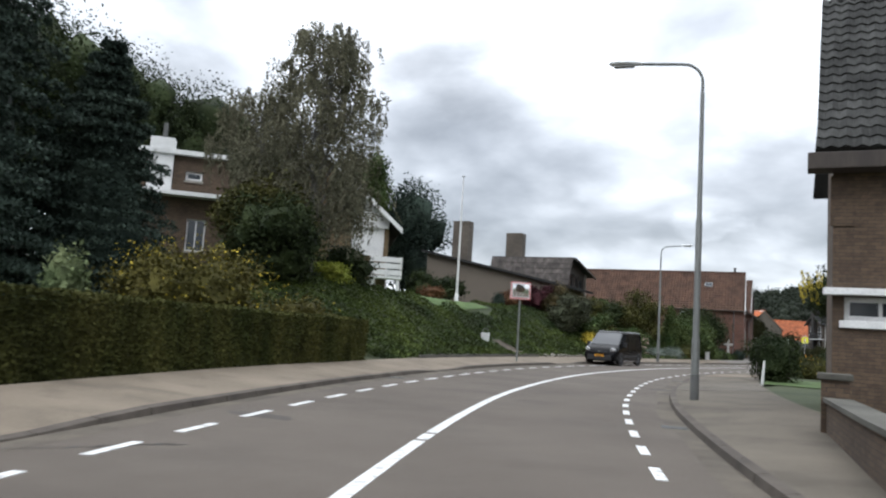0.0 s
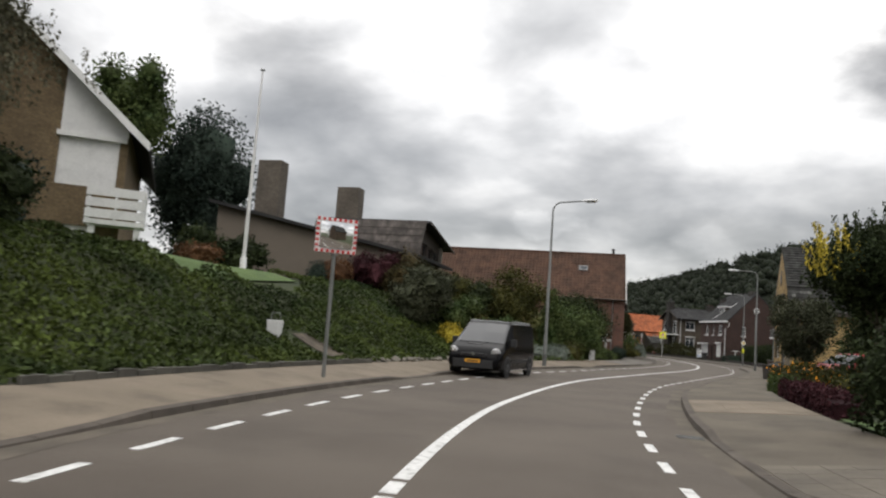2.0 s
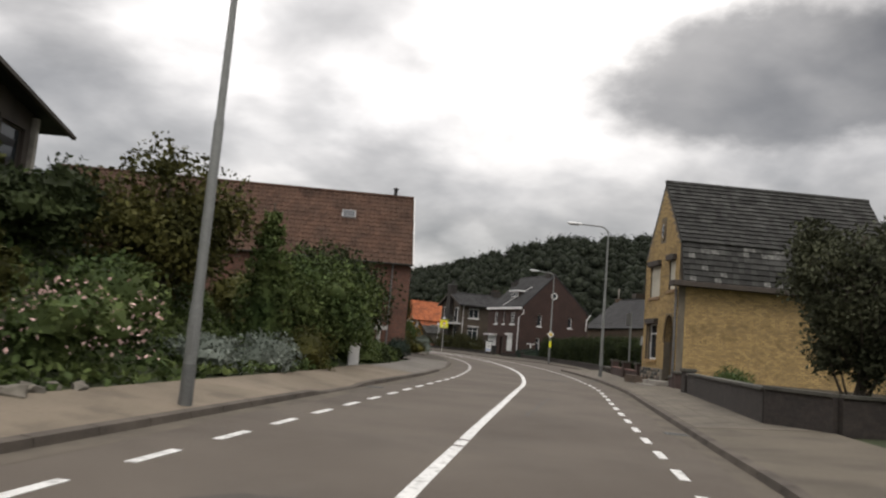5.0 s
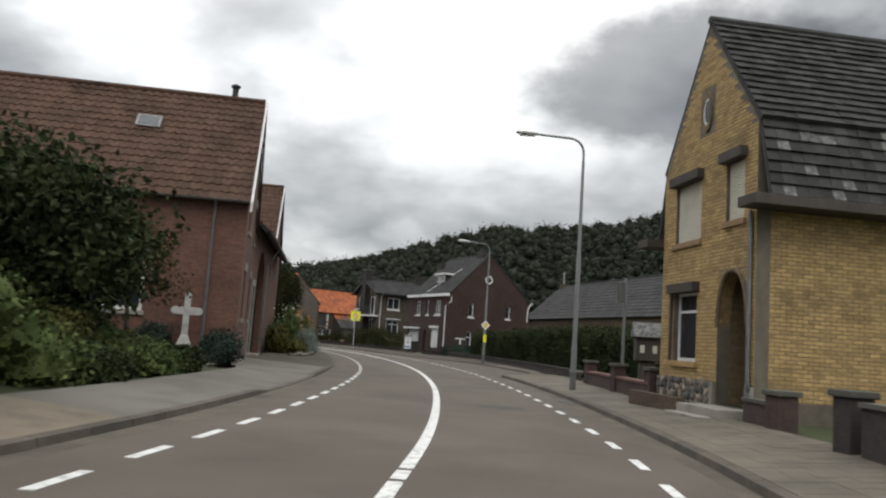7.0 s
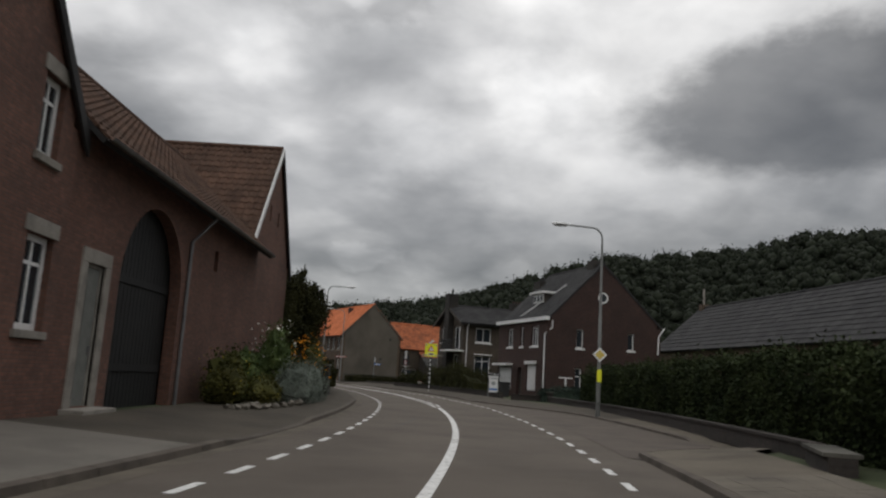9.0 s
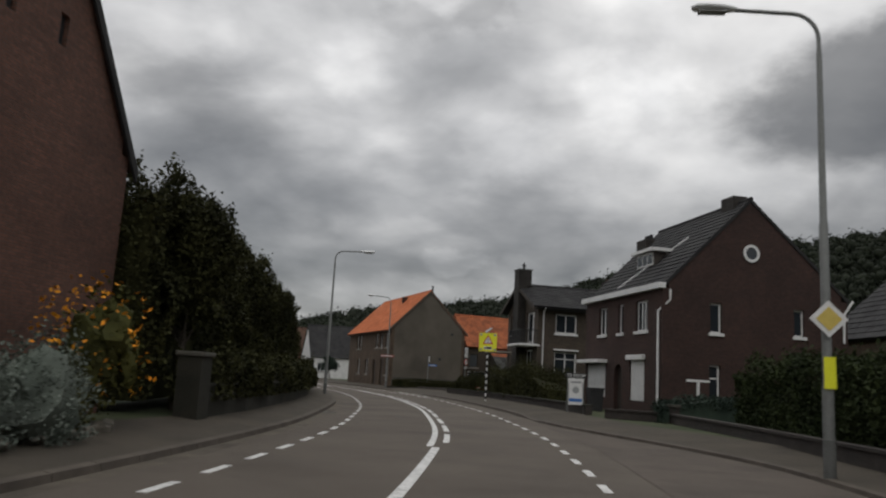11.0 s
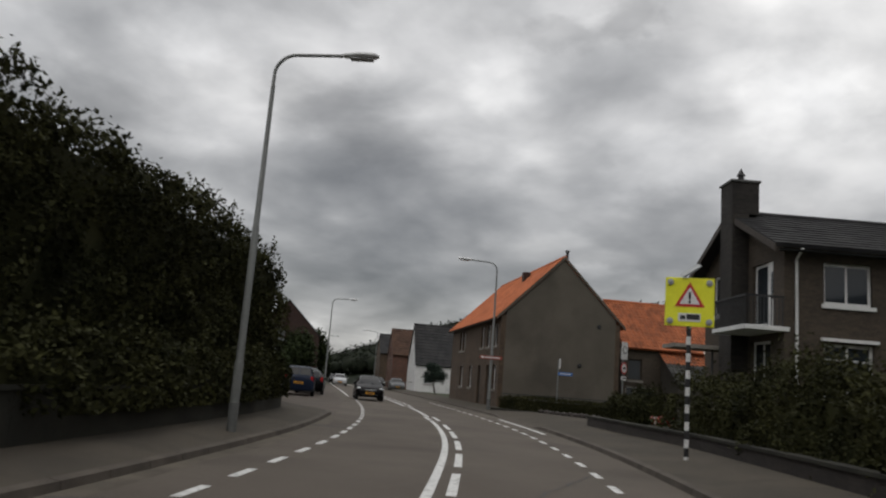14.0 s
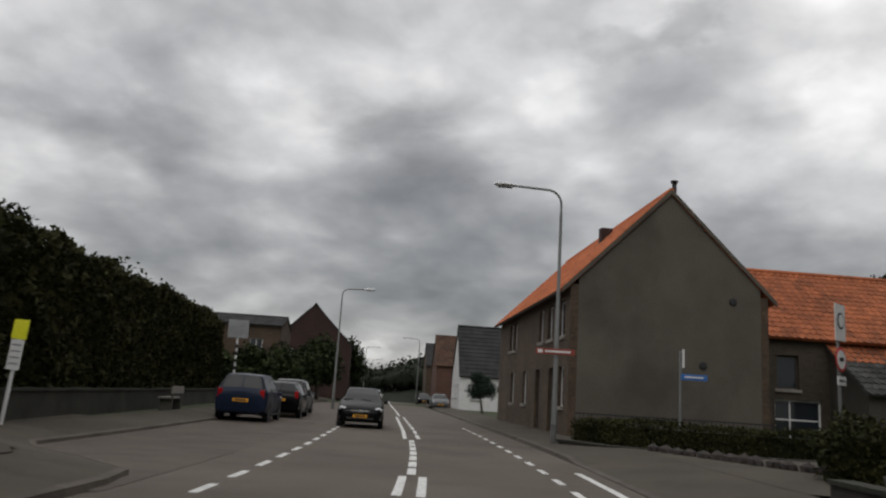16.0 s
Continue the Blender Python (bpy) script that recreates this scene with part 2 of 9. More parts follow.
def brick_mat(name, c1, c2, mortar, w=0.22, h=0.065, joint=0.010, dirt=0.75, streak=0.9):
    """Brickwork in real size: bricks of two tones in stretcher bond on whichever way the wall faces, joints recessed."""
    m = bpy.data.materials.new(name)
    m.use_nodes = True
    nt = m.node_tree
    N, L = nt.nodes.new, nt.links.new
    b = nt.nodes["Principled BSDF"]
    b.inputs["Roughness"].default_value = 0.9
    co, sep, comb = N("ShaderNodeTexCoord"), N("ShaderNodeSeparateXYZ"), N("ShaderNodeCombineXYZ")
    L(co.outputs["Object"], sep.inputs[0])
    geo, sn = N("ShaderNodeNewGeometry"), N("ShaderNodeSeparateXYZ")
    vt = N("ShaderNodeVectorTransform")
    vt.vector_type, vt.convert_from, vt.convert_to = "NORMAL", "WORLD", "OBJECT"
    L(geo.outputs["True Normal"], vt.inputs[0])
    L(vt.outputs[0], sn.inputs[0])
    ab = N("ShaderNodeMath")
    ab.operation = "ABSOLUTE"
    L(sn.outputs[0], ab.inputs[0])
    gt = N("ShaderNodeMath")
    gt.operation = "GREATER_THAN"
    gt.inputs[1].default_value = 0.7
    L(ab.outputs[0], gt.inputs[0])
    mx = N("ShaderNodeMix")
    L(gt.outputs[0], mx.inputs[0])
    L(sep.outputs[0], mx.inputs[2])
    L(sep.outputs[1], mx.inputs[3])
    L(mx.outputs[0], comb.inputs[0])
    L(sep.outputs[2], comb.inputs[1])
    br = N("ShaderNodeTexBrick")
    br.inputs["Scale"].default_value = 1.0
    br.inputs["Brick Width"].default_value, br.inputs["Row Height"].default_value = w, h
    br.inputs["Mortar Size"].default_value, br.inputs["Mortar Smooth"].default_value = joint / 2, 0.3
    br.inputs["Color1"].default_value, br.inputs["Color2"].default_value, br.inputs["Mortar"].default_value = (*c1, 1), (*c2, 1), (*mortar, 1)
    L(comb.outputs[0], br.inputs["Vector"])
    cur = br.outputs[0]
    for sc_, lo, hi in ((0.7, dirt, 1.15), (9.0, 0.8, 1.2), (40.0, 0.85, 1.15)):
        n = N("ShaderNodeTexNoise")
        n.inputs["Scale"].default_value, n.inputs["Detail"].default_value = sc_, 4
        L(co.outputs["Object"], n.inputs["Vector"])
        mr = N("ShaderNodeMapRange")
        mr.inputs[1].default_value, mr.inputs[2].default_value = 0.3, 0.7
        mr.inputs[3].default_value, mr.inputs[4].default_value = lo, hi
        L(n.outputs[0], mr.inputs[0])
        s = N("ShaderNodeVectorMath")
        s.operation = "SCALE"
        L(cur, s.inputs[0])
        L(mr.outputs[0], s.inputs["Scale"])
        cur = s.outputs[0]
    L(cur, b.inputs["Base Color"])
    bp = N("ShaderNodeBump")
    bp.inputs["Strength"].default_value, bp.inputs["Distance"].default_value, bp.invert = 0.7, 0.008, True
    L(br.outputs["Fac"], bp.inputs["Height"])
    L(bp.outputs[0], b.inputs["Normal"])
    return m


def leaf_mat(name, a, b_, rough=0.6, spread=0.45):
    """Foliage: tone varies from clump to clump and across the plant."""
    m = mat(name, a, b_, 0.9, max(rough, 0.72), 0, 0, None, 7.0, None, spread, 0.08)
    return m


def glass_mat(name, col=(0.02, 0.025, 0.03), rough=0.05):
    m = bpy.data.materials.new(name)
    m.use_nodes = True
    b = m.node_tree.nodes["Principled BSDF"]
    b.inputs["Base Color"].default_value, b.inputs["Roughness"].default_value = (*col, 1), rough
    b.inputs["Specular IOR Level"].default_value = 0.6
    return m


ASPHALT = mat("asphalt", (0.0730, 0.0590, 0.0465), (0.1000, 0.0830, 0.0670), 0.35, 0.88, 0, 0.25, 160, 90, (0.5, 0.82))
PAVE = mat("paving", (0.135, 0.110, 0.080), (0.190, 0.155, 0.115), 0.6, 0.9, 0, 0.3, 60, 30, (1.4, 0.75))
PAVE_WORN = mat("worn_asphalt_footway", (0.082, 0.069, 0.052), (0.122, 0.103, 0.079), 0.5, 0.92, 0, 0.3, 90, 45, (0.9, 0.72))
PAVE_GREY = mat("grey_concrete_footway", (0.112, 0.102, 0.088), (0.150, 0.138, 0.120), 0.45, 0.92, 0, 0.3, 90, 40, (0.8, 0.8))
PAVE_DARK = mat("dark_paving", (0.041, 0.034, 0.025), (0.068, 0.056, 0.041), 0.6, 0.92, 0, 0.3, 60, 30, (1.2, 0.7))
LAYBY = mat("red_brick_paving", (0.068, 0.055, 0.045), (0.092, 0.074, 0.060), 0.7, 0.9, 0, 0.3, 60, 25, (1.1, 0.8))
KERB = mat("kerb_concrete", (0.056, 0.046, 0.037), (0.092, 0.077, 0.062), 2.0, 0.9, 0, 0.3, 50, 30, None, 0.15)
SETT = mat("paving_slab", (0.092, 0.079, 0.062), (0.130, 0.112, 0.088), 0.8, 0.9, 0, 0.25, 60, 30, (0.9, 0.75), 0.07)
PAINT = mat("road_paint", (0.5600, 0.5600, 0.5440), (0.6400, 0.6400, 0.6240), 3.0, 0.7, 0, 0.1, 80, 40, (9.0, 0.55))
EARTH = mat("garden_soil_and_grass", (0.0248, 0.0358, 0.0121), (0.0468, 0.0550, 0.0220), 0.5, 0.95, 0, 0.5, 12, 9, (0.8, 0.8))
LAWN = mat("lawn_grass", (0.0380, 0.0680, 0.0150), (0.0640, 0.1010, 0.0240), 1.6, 0.9, 0, 0.6, 40, 30, None, 0.2)
YELLOW_BRICK = brick_mat("yellow_brick", (0.34, 0.235, 0.105), (0.235, 0.155, 0.070), (0.150, 0.128, 0.098))
RED_BRICK = brick_mat("red_brick", (0.148, 0.068, 0.046), (0.102, 0.050, 0.036), (0.080, 0.066, 0.056))
DARK_BRICK = brick_mat("dark_red_brick", (0.0510, 0.0240, 0.0180), (0.0360, 0.0180, 0.0144), (0.0300, 0.0240, 0.0210))
SOOT_BRICK = brick_mat("sooty_brick", (0.040, 0.034, 0.028), (0.022, 0.019, 0.017), (0.030, 0.028, 0.025), dirt=0.45)
TAN_BRICK = brick_mat("tan_brick", (0.172, 0.124, 0.066), (0.135, 0.096, 0.051), (0.0950, 0.0750, 0.0550))
CORNER_BRICK = brick_mat("grey_tan_brick", (0.072, 0.054, 0.038), (0.050, 0.039, 0.028), (0.048, 0.041, 0.033))
BROWN_BRICK = brick_mat("brown_brick", (0.1020, 0.0690, 0.0430), (0.0700, 0.0460, 0.0300), (0.0400, 0.0330, 0.0260))
RENDER_GREY = mat("grey_cement_render", (0.088, 0.078, 0.062), (0.118, 0.104, 0.084), 0.5, 0.92, 0, 0.25, 30, 18, (0.35, 0.72))
RENDER_SOOT = mat("sooty_cement_render", (0.046, 0.041, 0.034), (0.070, 0.062, 0.052), 0.5, 0.92, 0, 0.25, 30, 18, (0.5, 0.7))
RENDER_BEIGE = mat("beige_render", (0.1430, 0.1202, 0.0975), (0.1690, 0.1430, 0.1170), 0.5, 0.92, 0, 0.2, 30, 20, (0.5, 0.85))
WHITE = mat("white_paint", (0.6290, 0.6290, 0.6205), (0.6970, 0.6970, 0.6885), 1.5, 0.55, 0, 0.05, 60, 30, (1.8, 0.88))
CREAM = mat("cream_shutter", (0.4800, 0.4560, 0.3760), (0.5280, 0.5040, 0.4240), 1.5, 0.6, 0, 0.05, 60, 30, (1.8, 0.9))
STONE = mat("grey_limestone", (0.2160, 0.1980, 0.1740), (0.2760, 0.2580, 0.2280), 2.0, 0.85, 0, 0.3, 40, 25, (2.5, 0.7))
DARK_WOOD = mat("dark_stained_wood", (0.035, 0.028, 0.024), (0.065, 0.052, 0.042), 2.0, 0.7, 0, 0.3, 30, 30, (2, 0.8), 0.1, 0.4, (1, 1, 0.15))
GATE_WOOD = mat("dark_painted_gate", (0.007, 0.0075, 0.0075), (0.012, 0.0125, 0.0125), 2.0, 0.6, 0, 0.2, 30, 30)
ZINC = mat("zinc", (0.1540, 0.1540, 0.1540), (0.2100, 0.2100, 0.2100), 3.0, 0.5, 0.6, 0.05, 40, 30)
POLE = mat("galvanised_pole", (0.1645, 0.1715, 0.1645), (0.2100, 0.2170, 0.2100), 3.0, 0.55, 0.35, 0.05, 40, 30, (3, 0.8))
POLE_DARK = mat("dark_pole_foot", (0.085, 0.088, 0.085), (0.12, 0.12, 0.115), 3.0, 0.7, 0.1, 0.1, 40, 30)
BLACK = mat("black_plastic", (0.018, 0.018, 0.019), (0.026, 0.026, 0.027), 6.0, 0.6)
GLASS = glass_mat("window_glass")
CURTAIN = mat("net_curtain", (0.42, 0.41, 0.38), (0.55, 0.54, 0.50), 6.0, 0.9, 0, 0.1, 30, 20, None, 0, 0.2, (1, 1, 0.1))
ROOF_RED = mat("faded_red_tile", (0.066, 0.041, 0.030), (0.098, 0.056, 0.039), 0.8, 0.85, 0, 0.2, 40, 20, (1.5, 0.7), 0.16, 0.15)
ROOF_ORANGE = mat("orange_tile", (0.4125, 0.1162, 0.0413), (0.4950, 0.1500, 0.0562), 0.8, 0.8, 0, 0.2, 40, 20, (1.5, 0.78), 0.14)
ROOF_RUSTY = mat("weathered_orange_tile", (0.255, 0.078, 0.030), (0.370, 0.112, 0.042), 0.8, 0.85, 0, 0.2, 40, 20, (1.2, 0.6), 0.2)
ROOF_SLATE = mat("dark_concrete_tile", (0.0341, 0.0341, 0.0322), (0.0620, 0.0620, 0.0589), 1.5, 0.8, 0, 0.3, 40, 20, (2.0, 0.7), 0.28, 0.15)
ROOF_PALE = mat("lichened_tile", (0.050, 0.050, 0.047), (0.19, 0.19, 0.178), 9.0, 0.85, 0, 0.3, 40, 20, (2.0, 0.6), 0.2)
ROOF_DARK = mat("dark_slate_roof", (0.0260, 0.0260, 0.0273), (0.0423, 0.0416, 0.0416), 1.2, 0.75, 0, 0.2, 40, 20, (1.0, 0.75), 0.12, 0.15)
SHINGLE = mat("weathered_shingle", (0.0413, 0.0353, 0.0315), (0.0825, 0.0713, 0.0638), 1.6, 0.85, 0, 0.3, 30, 20, (2.2, 1.7), 0.2)
BARK = mat("bark", (0.05, 0.04, 0.03), (0.10, 0.085, 0.07), 5.0, 0.95, 0, 0.6, 25, 30)
BARK_PALE = mat("birch_bark", (0.09, 0.085, 0.075), (0.22, 0.21, 0.19), 4.0, 0.9, 0, 0.4, 25, 30, (4, 0.4))
L_IVY = mat("ivy_leaves", (0.0225, 0.0370, 0.0120), (0.0700, 0.0920, 0.0200), 0.45, 0.7, 0, 0, None, 3.0, (0.6, 0.6), 0.45, 0.12)
L_HEDGE = mat("hedge_leaves", (0.0340, 0.0420, 0.0120), (0.0880, 0.0860, 0.0260), 1.3, 0.75, 0, 0, None, 7.0, (0.8, 0.62), 0.32, 0.08, (1, 1, 0.3))
L_DARK = leaf_mat("dark_conifer", (0.0190, 0.0290, 0.0230), (0.0430, 0.0590, 0.0450))
L_BIRCH = leaf_mat("birch_leaves", (0.0780, 0.0790, 0.0500), (0.1500, 0.1410, 0.0940))
L_BIRCH_DARK = leaf_mat("grey_green_leaves", (0.0330, 0.0380, 0.0220), (0.0660, 0.0700, 0.0420))
L_SHRUB = leaf_mat("shrub_leaves", (0.0368, 0.0598, 0.0207), (0.0862, 0.1092, 0.0368))
L_OLIVE = leaf_mat("olive_shrub_leaves", (0.034, 0.038, 0.012), (0.070, 0.066, 0.019))
L_GOLD = leaf_mat("golden_shrub_leaves", (0.052, 0.050, 0.015), (0.105, 0.092, 0.026))
L_RUST = leaf_mat("rust_shrub_leaves", (0.075, 0.040, 0.022), (0.13, 0.065, 0.032))
L_BRONZE = leaf_mat("bronze_leaves", (0.034, 0.030, 0.014), (0.070, 0.052, 0.022))
L_YELLOW = leaf_mat("yellow_foliage", (0.30, 0.24, 0.03), (0.48, 0.38, 0.05))
L_ORANGE = leaf_mat("orange_flowers", (0.62, 0.22, 0.02), (0.75, 0.34, 0.03))
L_BLOOM = leaf_mat("red_flowers", (0.30, 0.03, 0.03), (0.45, 0.06, 0.05))
L_WHITE = leaf_mat("white_flowers", (0.55, 0.53, 0.48), (0.75, 0.72, 0.68))
L_PINK = leaf_mat("pink_flowers", (0.45, 0.28, 0.26), (0.62, 0.45, 0.42))
L_GREY = leaf_mat("silver_foliage", (0.095, 0.115, 0.095), (0.155, 0.175, 0.150))
L_PURPLE = leaf_mat("purple_foliage", (0.0270, 0.0096, 0.0120), (0.0510, 0.0180, 0.0216))
L_FOREST = leaf_mat("forest_canopy", (0.0125, 0.0165, 0.0115), (0.0255, 0.0305, 0.0195), 0.8, 0.25)
L_TALL = leaf_mat("untrimmed_hedge_leaves", (0.0190, 0.0208, 0.0086), (0.0428, 0.0430, 0.0163))
L_DEEP = leaf_mat("deep_green_leaves", (0.0150, 0.0225, 0.0094), (0.0363, 0.0475, 0.0181))


# ---- mesh tools ----
class Geo:
    """Collects faces for one mesh."""

    def __init__(self):
        self.v, self.f = [], []

    def add(self, pts, faces):
        k = len(self.v)
        self.v += [tuple(p) for p in pts]
        self.f += [tuple(k + i for i in f) for f in faces]
        return self

    def hexa(self, p):
        """Eight corners: bottom four, then top four, both counter-clockwise from above."""
        return self.add(p, [(3, 2, 1, 0), (4, 5, 6, 7), (0, 1, 5, 4), (1, 2, 6, 5), (2, 3, 7, 6), (3, 0, 4, 7)])

    def box(self, x0, x1, y0, y1, z0, z1):
        return self.hexa([(x0, y0, z0), (x1, y0, z0), (x1, y1, z0), (x0, y1, z0), (x0, y0, z1), (x1, y0, z1), (x1, y1, z1), (x0, y1, z1)])

    def obox(self, m, sx, sy, sz):
        c = [(-1, -1, -1), (1, -1, -1), (1, 1, -1), (-1, 1, -1), (-1, -1, 1), (1, -1, 1), (1, 1, 1), (-1, 1, 1)]
        return self.hexa([m @ Vector((a * sx / 2, b * sy / 2, d * sz / 2)) for a, b, d in c])

    def tube(self, pts, radii, n=10, caps=True):
        pts = [Vector(p) for p in pts]
        if not hasattr(radii, "__len__"):
            radii = [radii] * len(pts)
        k = len(self.v)
        ref = None
        for i, p in enumerate(pts):
            d = (pts[min(i + 1, len(pts) - 1)] - pts[max(i - 1, 0)]).normalized()
            if ref is None:
                ref = d.orthogonal().normalized()
            a = (ref - d * ref.dot(d)).normalized()
            ref = a
            b = d.cross(a)
            for j in range(n):
                w = 2 * math.pi * j / n
                self.v.append(tuple(p + (a * math.cos(w) + b * math.sin(w)) * radii[i]))
        for i in range(len(pts) - 1):
            for j in range(n):
                q = k + i * n
                self.f.append((q + j, q + (j + 1) % n, q + n + (j + 1) % n, q + n + j))
        if caps:
            self.f.append(tuple(k + j for j in reversed(range(n))))
            self.f.append(tuple(k + (len(pts) - 1) * n + j for j in range(n)))
        return self

    def lathe(self, prof, n=24, m=Matrix()):
        """Turns (radius, height) pairs about z."""
        k = len(self.v)
        for r, z in prof:
            for j in range(n):
                w = 2 * math.pi * j / n
                self.v.append(tuple(m @ Vector((r * math.cos(w), r * math.sin(w), z))))
        for i in range(len(prof) - 1):
            for j in range(n):
                q = k + i * n
                self.f.append((q + j, q + (j + 1) % n, q + n + (j + 1) % n, q + n + j))
        self.f.append(tuple(k + j for j in reversed(range(n))))
        self.f.append(tuple(k + (len(prof) - 1) * n + j for j in range(n)))
        return self

    def prism(self, poly, axis, a, b):
        """A flat outline pushed from a to b along an axis; the outline's pairs are the other two axes in order."""
        def at(p, c):
            return {"x": (c, p[0], p[1]), "y": (p[0], c, p[1]), "z": (p[0], p[1], c)}[axis]
        n = len(poly)
        return self.add([at(p, a) for p in poly] + [at(p, b) for p in poly],
                        [tuple(reversed(range(n))), tuple(range(n, 2 * n))] + [(i, (i + 1) % n, n + (i + 1) % n, n + i) for i in range(n)])


def mesh_of(name, geo, material, smooth=False, bevel=0.0, weld=False):
    me = bpy.data.meshes.new(name)
    me.from_pydata(geo.v, [], geo.f)
    bm = bmesh.new()
    bm.from_mesh(me)
    if weld:
        bmesh.ops.remove_doubles(bm, verts=bm.verts, dist=0.0005)
        inner = {}
        for f in bm.faces:
            inner.setdefault(frozenset(v.index for v in f.verts), []).append(f)
        bmesh.ops.delete(bm, geom=[f for fs in inner.values() if len(fs) > 1 for f in fs], context="FACES_ONLY")
    bmesh.ops.recalc_face_normals(bm, faces=bm.faces)
    if bevel:
        bmesh.ops.bevel(bm, geom=[e for e in bm.edges if e.calc_face_angle(0) > 0.5], offset=bevel, segments=2, affect="EDGES", profile=0.6)
    bm.to_mesh(me)
    bm.free()
    if smooth:
        me.shade_smooth()
        me.set_sharp_from_angle(angle=radians(38))
    me.materials.append(material)
    return me


def part(name, geo, material, parent=None, label="", smooth=False, bevel=0.0, m=None, kind="", weld=False):
    """One mesh object, under its thing or part where one is given."""
    me = geo if isinstance(geo, bpy.types.Mesh) else mesh_of(name, geo, material, smooth, bevel, weld)
    ob = new(name, me)
    if parent is not None:
        ob.parent = parent
    if m is not None:
        ob.matrix_basis = m
    return tagged(ob, label, kind=kind)


def thing(name, label, category, m=Matrix(), group="", kind=""):
    ob = new(name)
    ob.empty_display_size = 0.3
    ob.matrix_world = m
    return tagged(ob, label, category, group, kind)


def leaf_mesh(name, centres, size, material, rng, core=None, flat=0.0, droop=None):
    """Many small bent leaves, each its own island; core: a Geo of inner growth that closes the gaps."""
    n = len(centres)
    c = np.asarray(centres, float)
    a = rng.normal(size=(n, 3))
    if droop is not None:
        a = a * 0.5 + np.array(droop)
    a /= np.linalg.norm(a, axis=1)[:, None]
    b = np.cross(a, rng.normal(size=(n, 3)))
    b /= np.maximum(np.linalg.norm(b, axis=1)[:, None], 1e-6)
    nn = np.cross(a, b)
    s = size * rng.uniform(0.6, 1.35, (n, 1))
    p = np.stack([c - a * s, c - b * s * 0.55 + nn * s * 0.15, c + a * s, c + b * s * 0.55 + nn * s * 0.15], axis=1).reshape(-1, 3)
    cv = np.array(core.v, float).reshape(-1, 3) if core else np.zeros((0, 3))
    cf = core.f if core else []
    me = bpy.data.meshes.new(name)
    idx = np.arange(4 * n)
    loops = np.concatenate([idx, np.array([4 * n + i for f in cf for i in f], int)]).astype(np.int32)
    starts = np.concatenate([np.arange(n) * 4, 4 * n + np.cumsum([0] + [len(f) for f in cf])[:-1]]).astype(np.int32) if cf else (np.arange(n) * 4).astype(np.int32)
    vv = np.concatenate([p, cv]).astype(np.float32)
    me.vertices.add(len(vv))
    me.vertices.foreach_set("co", vv.ravel())
    me.loops.add(len(loops))
    me.loops.foreach_set("vertex_index", loops)
    me.polygons.add(len(starts))
    me.polygons.foreach_set("loop_start", starts)
    me.update(calc_edges=True)
    me.validate()
    me.materials.append(material)
    return me


def blob_core(centre, rad, rough=0.25, seed=0, sub=2, flat_z=None):
    """An uneven lump: inner growth of a shrub or a crown."""
    bm = bmesh.new()
    bmesh.ops.create_icosphere(bm, subdivisions=sub, radius=1)
    g = Geo()
    vs = []
    for v in bm.verts:
        k = 1 + rough * 2 * noise.noise(v.co * 1.7 + Vector((seed * 3.1, seed, 0)))
        q = Vector((v.co.x * rad[0], v.co.y * rad[1], v.co.z * rad[2])) * k + Vector(centre)
        if flat_z is not None:
            q.z = max(q.z, flat_z)
        vs.append(q)
    g.add(vs, [tuple(v.index for v in f.verts) for f in bm.faces])
    bm.free()
    return g


def blob_points(centre, rad, n, rng, rough=0.25, seed=0, shell=0.45, flat_z=None):
    """Places for leaves in the outer part of such a lump."""
    d = rng.normal(size=(n, 3))
    d /= np.linalg.norm(d, axis=1)[:, None]
    k = np.array([1 + rough * 2 * noise.noise(Vector(q) * 1.7 + Vector((seed * 3.1, seed, 0))) for q in d])
    r = k * (1 - shell * rng.uniform(0, 1, n) ** 2) * rng.uniform(0.95, 1.12, n)
    p = d * r[:, None] * np.array(rad) + np.array(centre)
    if flat_z is not None:
        p[:, 2] = np.maximum(p[:, 2], flat_z + rng.uniform(0, 0.15, n))
    return p


# ---- the line of the road ----
LINE = [(-120.0, 38.0), (-60.0, 20.0), (0.0, 1.0), (6.7, -1.22), (12.9, -2.95), (17.4, -3.98), (22.9, -4.86), (28.4, -5.42), (32.0, -5.58), (36.3, -5.5),
        (45.4, -4.75), (53.8, -3.1), (60.0, -1.75), (66.1, -0.41), (69.4, 0.32), (76.5, 1.52), (81.3, 2.15), (86.0, 2.6), (90.0, 2.88),
        (95.0, 3.08), (99.0, 3.1), (106.0, 2.88), (113.5, 2.28), (119.9, 1.25), (126.5, -0.06), (131.1, -1.25), (138.1, -3.33), (144.4, -5.65),
        (151.9, -8.9), (160.0, -12.75), (170.0, -17.8), (181.0, -23.4), (200.0, -33.2), (300.0, -84.5), (520.0, -197.0), (900.0, -392.0)]
LY, LX = np.array([p[0] for p in LINE]), np.array([p[1] for p in LINE])
_h = np.diff(LY)
_d = np.diff(LX) / _h
_w = np.zeros(len(LY))
_w[1:-1] = (_d[:-1] * _h[1:] + _d[1:] * _h[:-1]) / (_h[:-1] + _h[1:])
_w[0], _w[-1] = _d[0], _d[-1]


def mid(y):
    """The centre line's x at y."""
    i = int(np.clip(np.searchsorted(LY, y) - 1, 0, len(_h) - 1))
    t = (y - LY[i]) / _h[i]
    a, b = 2 * t**3 - 3 * t**2 + 1, -2 * t**3 + 3 * t**2
    return float(a * LX[i] + (t**3 - 2 * t**2 + t) * _h[i] * _w[i] + b * LX[i + 1] + (t**3 - t**2) * _h[i] * _w[i + 1])


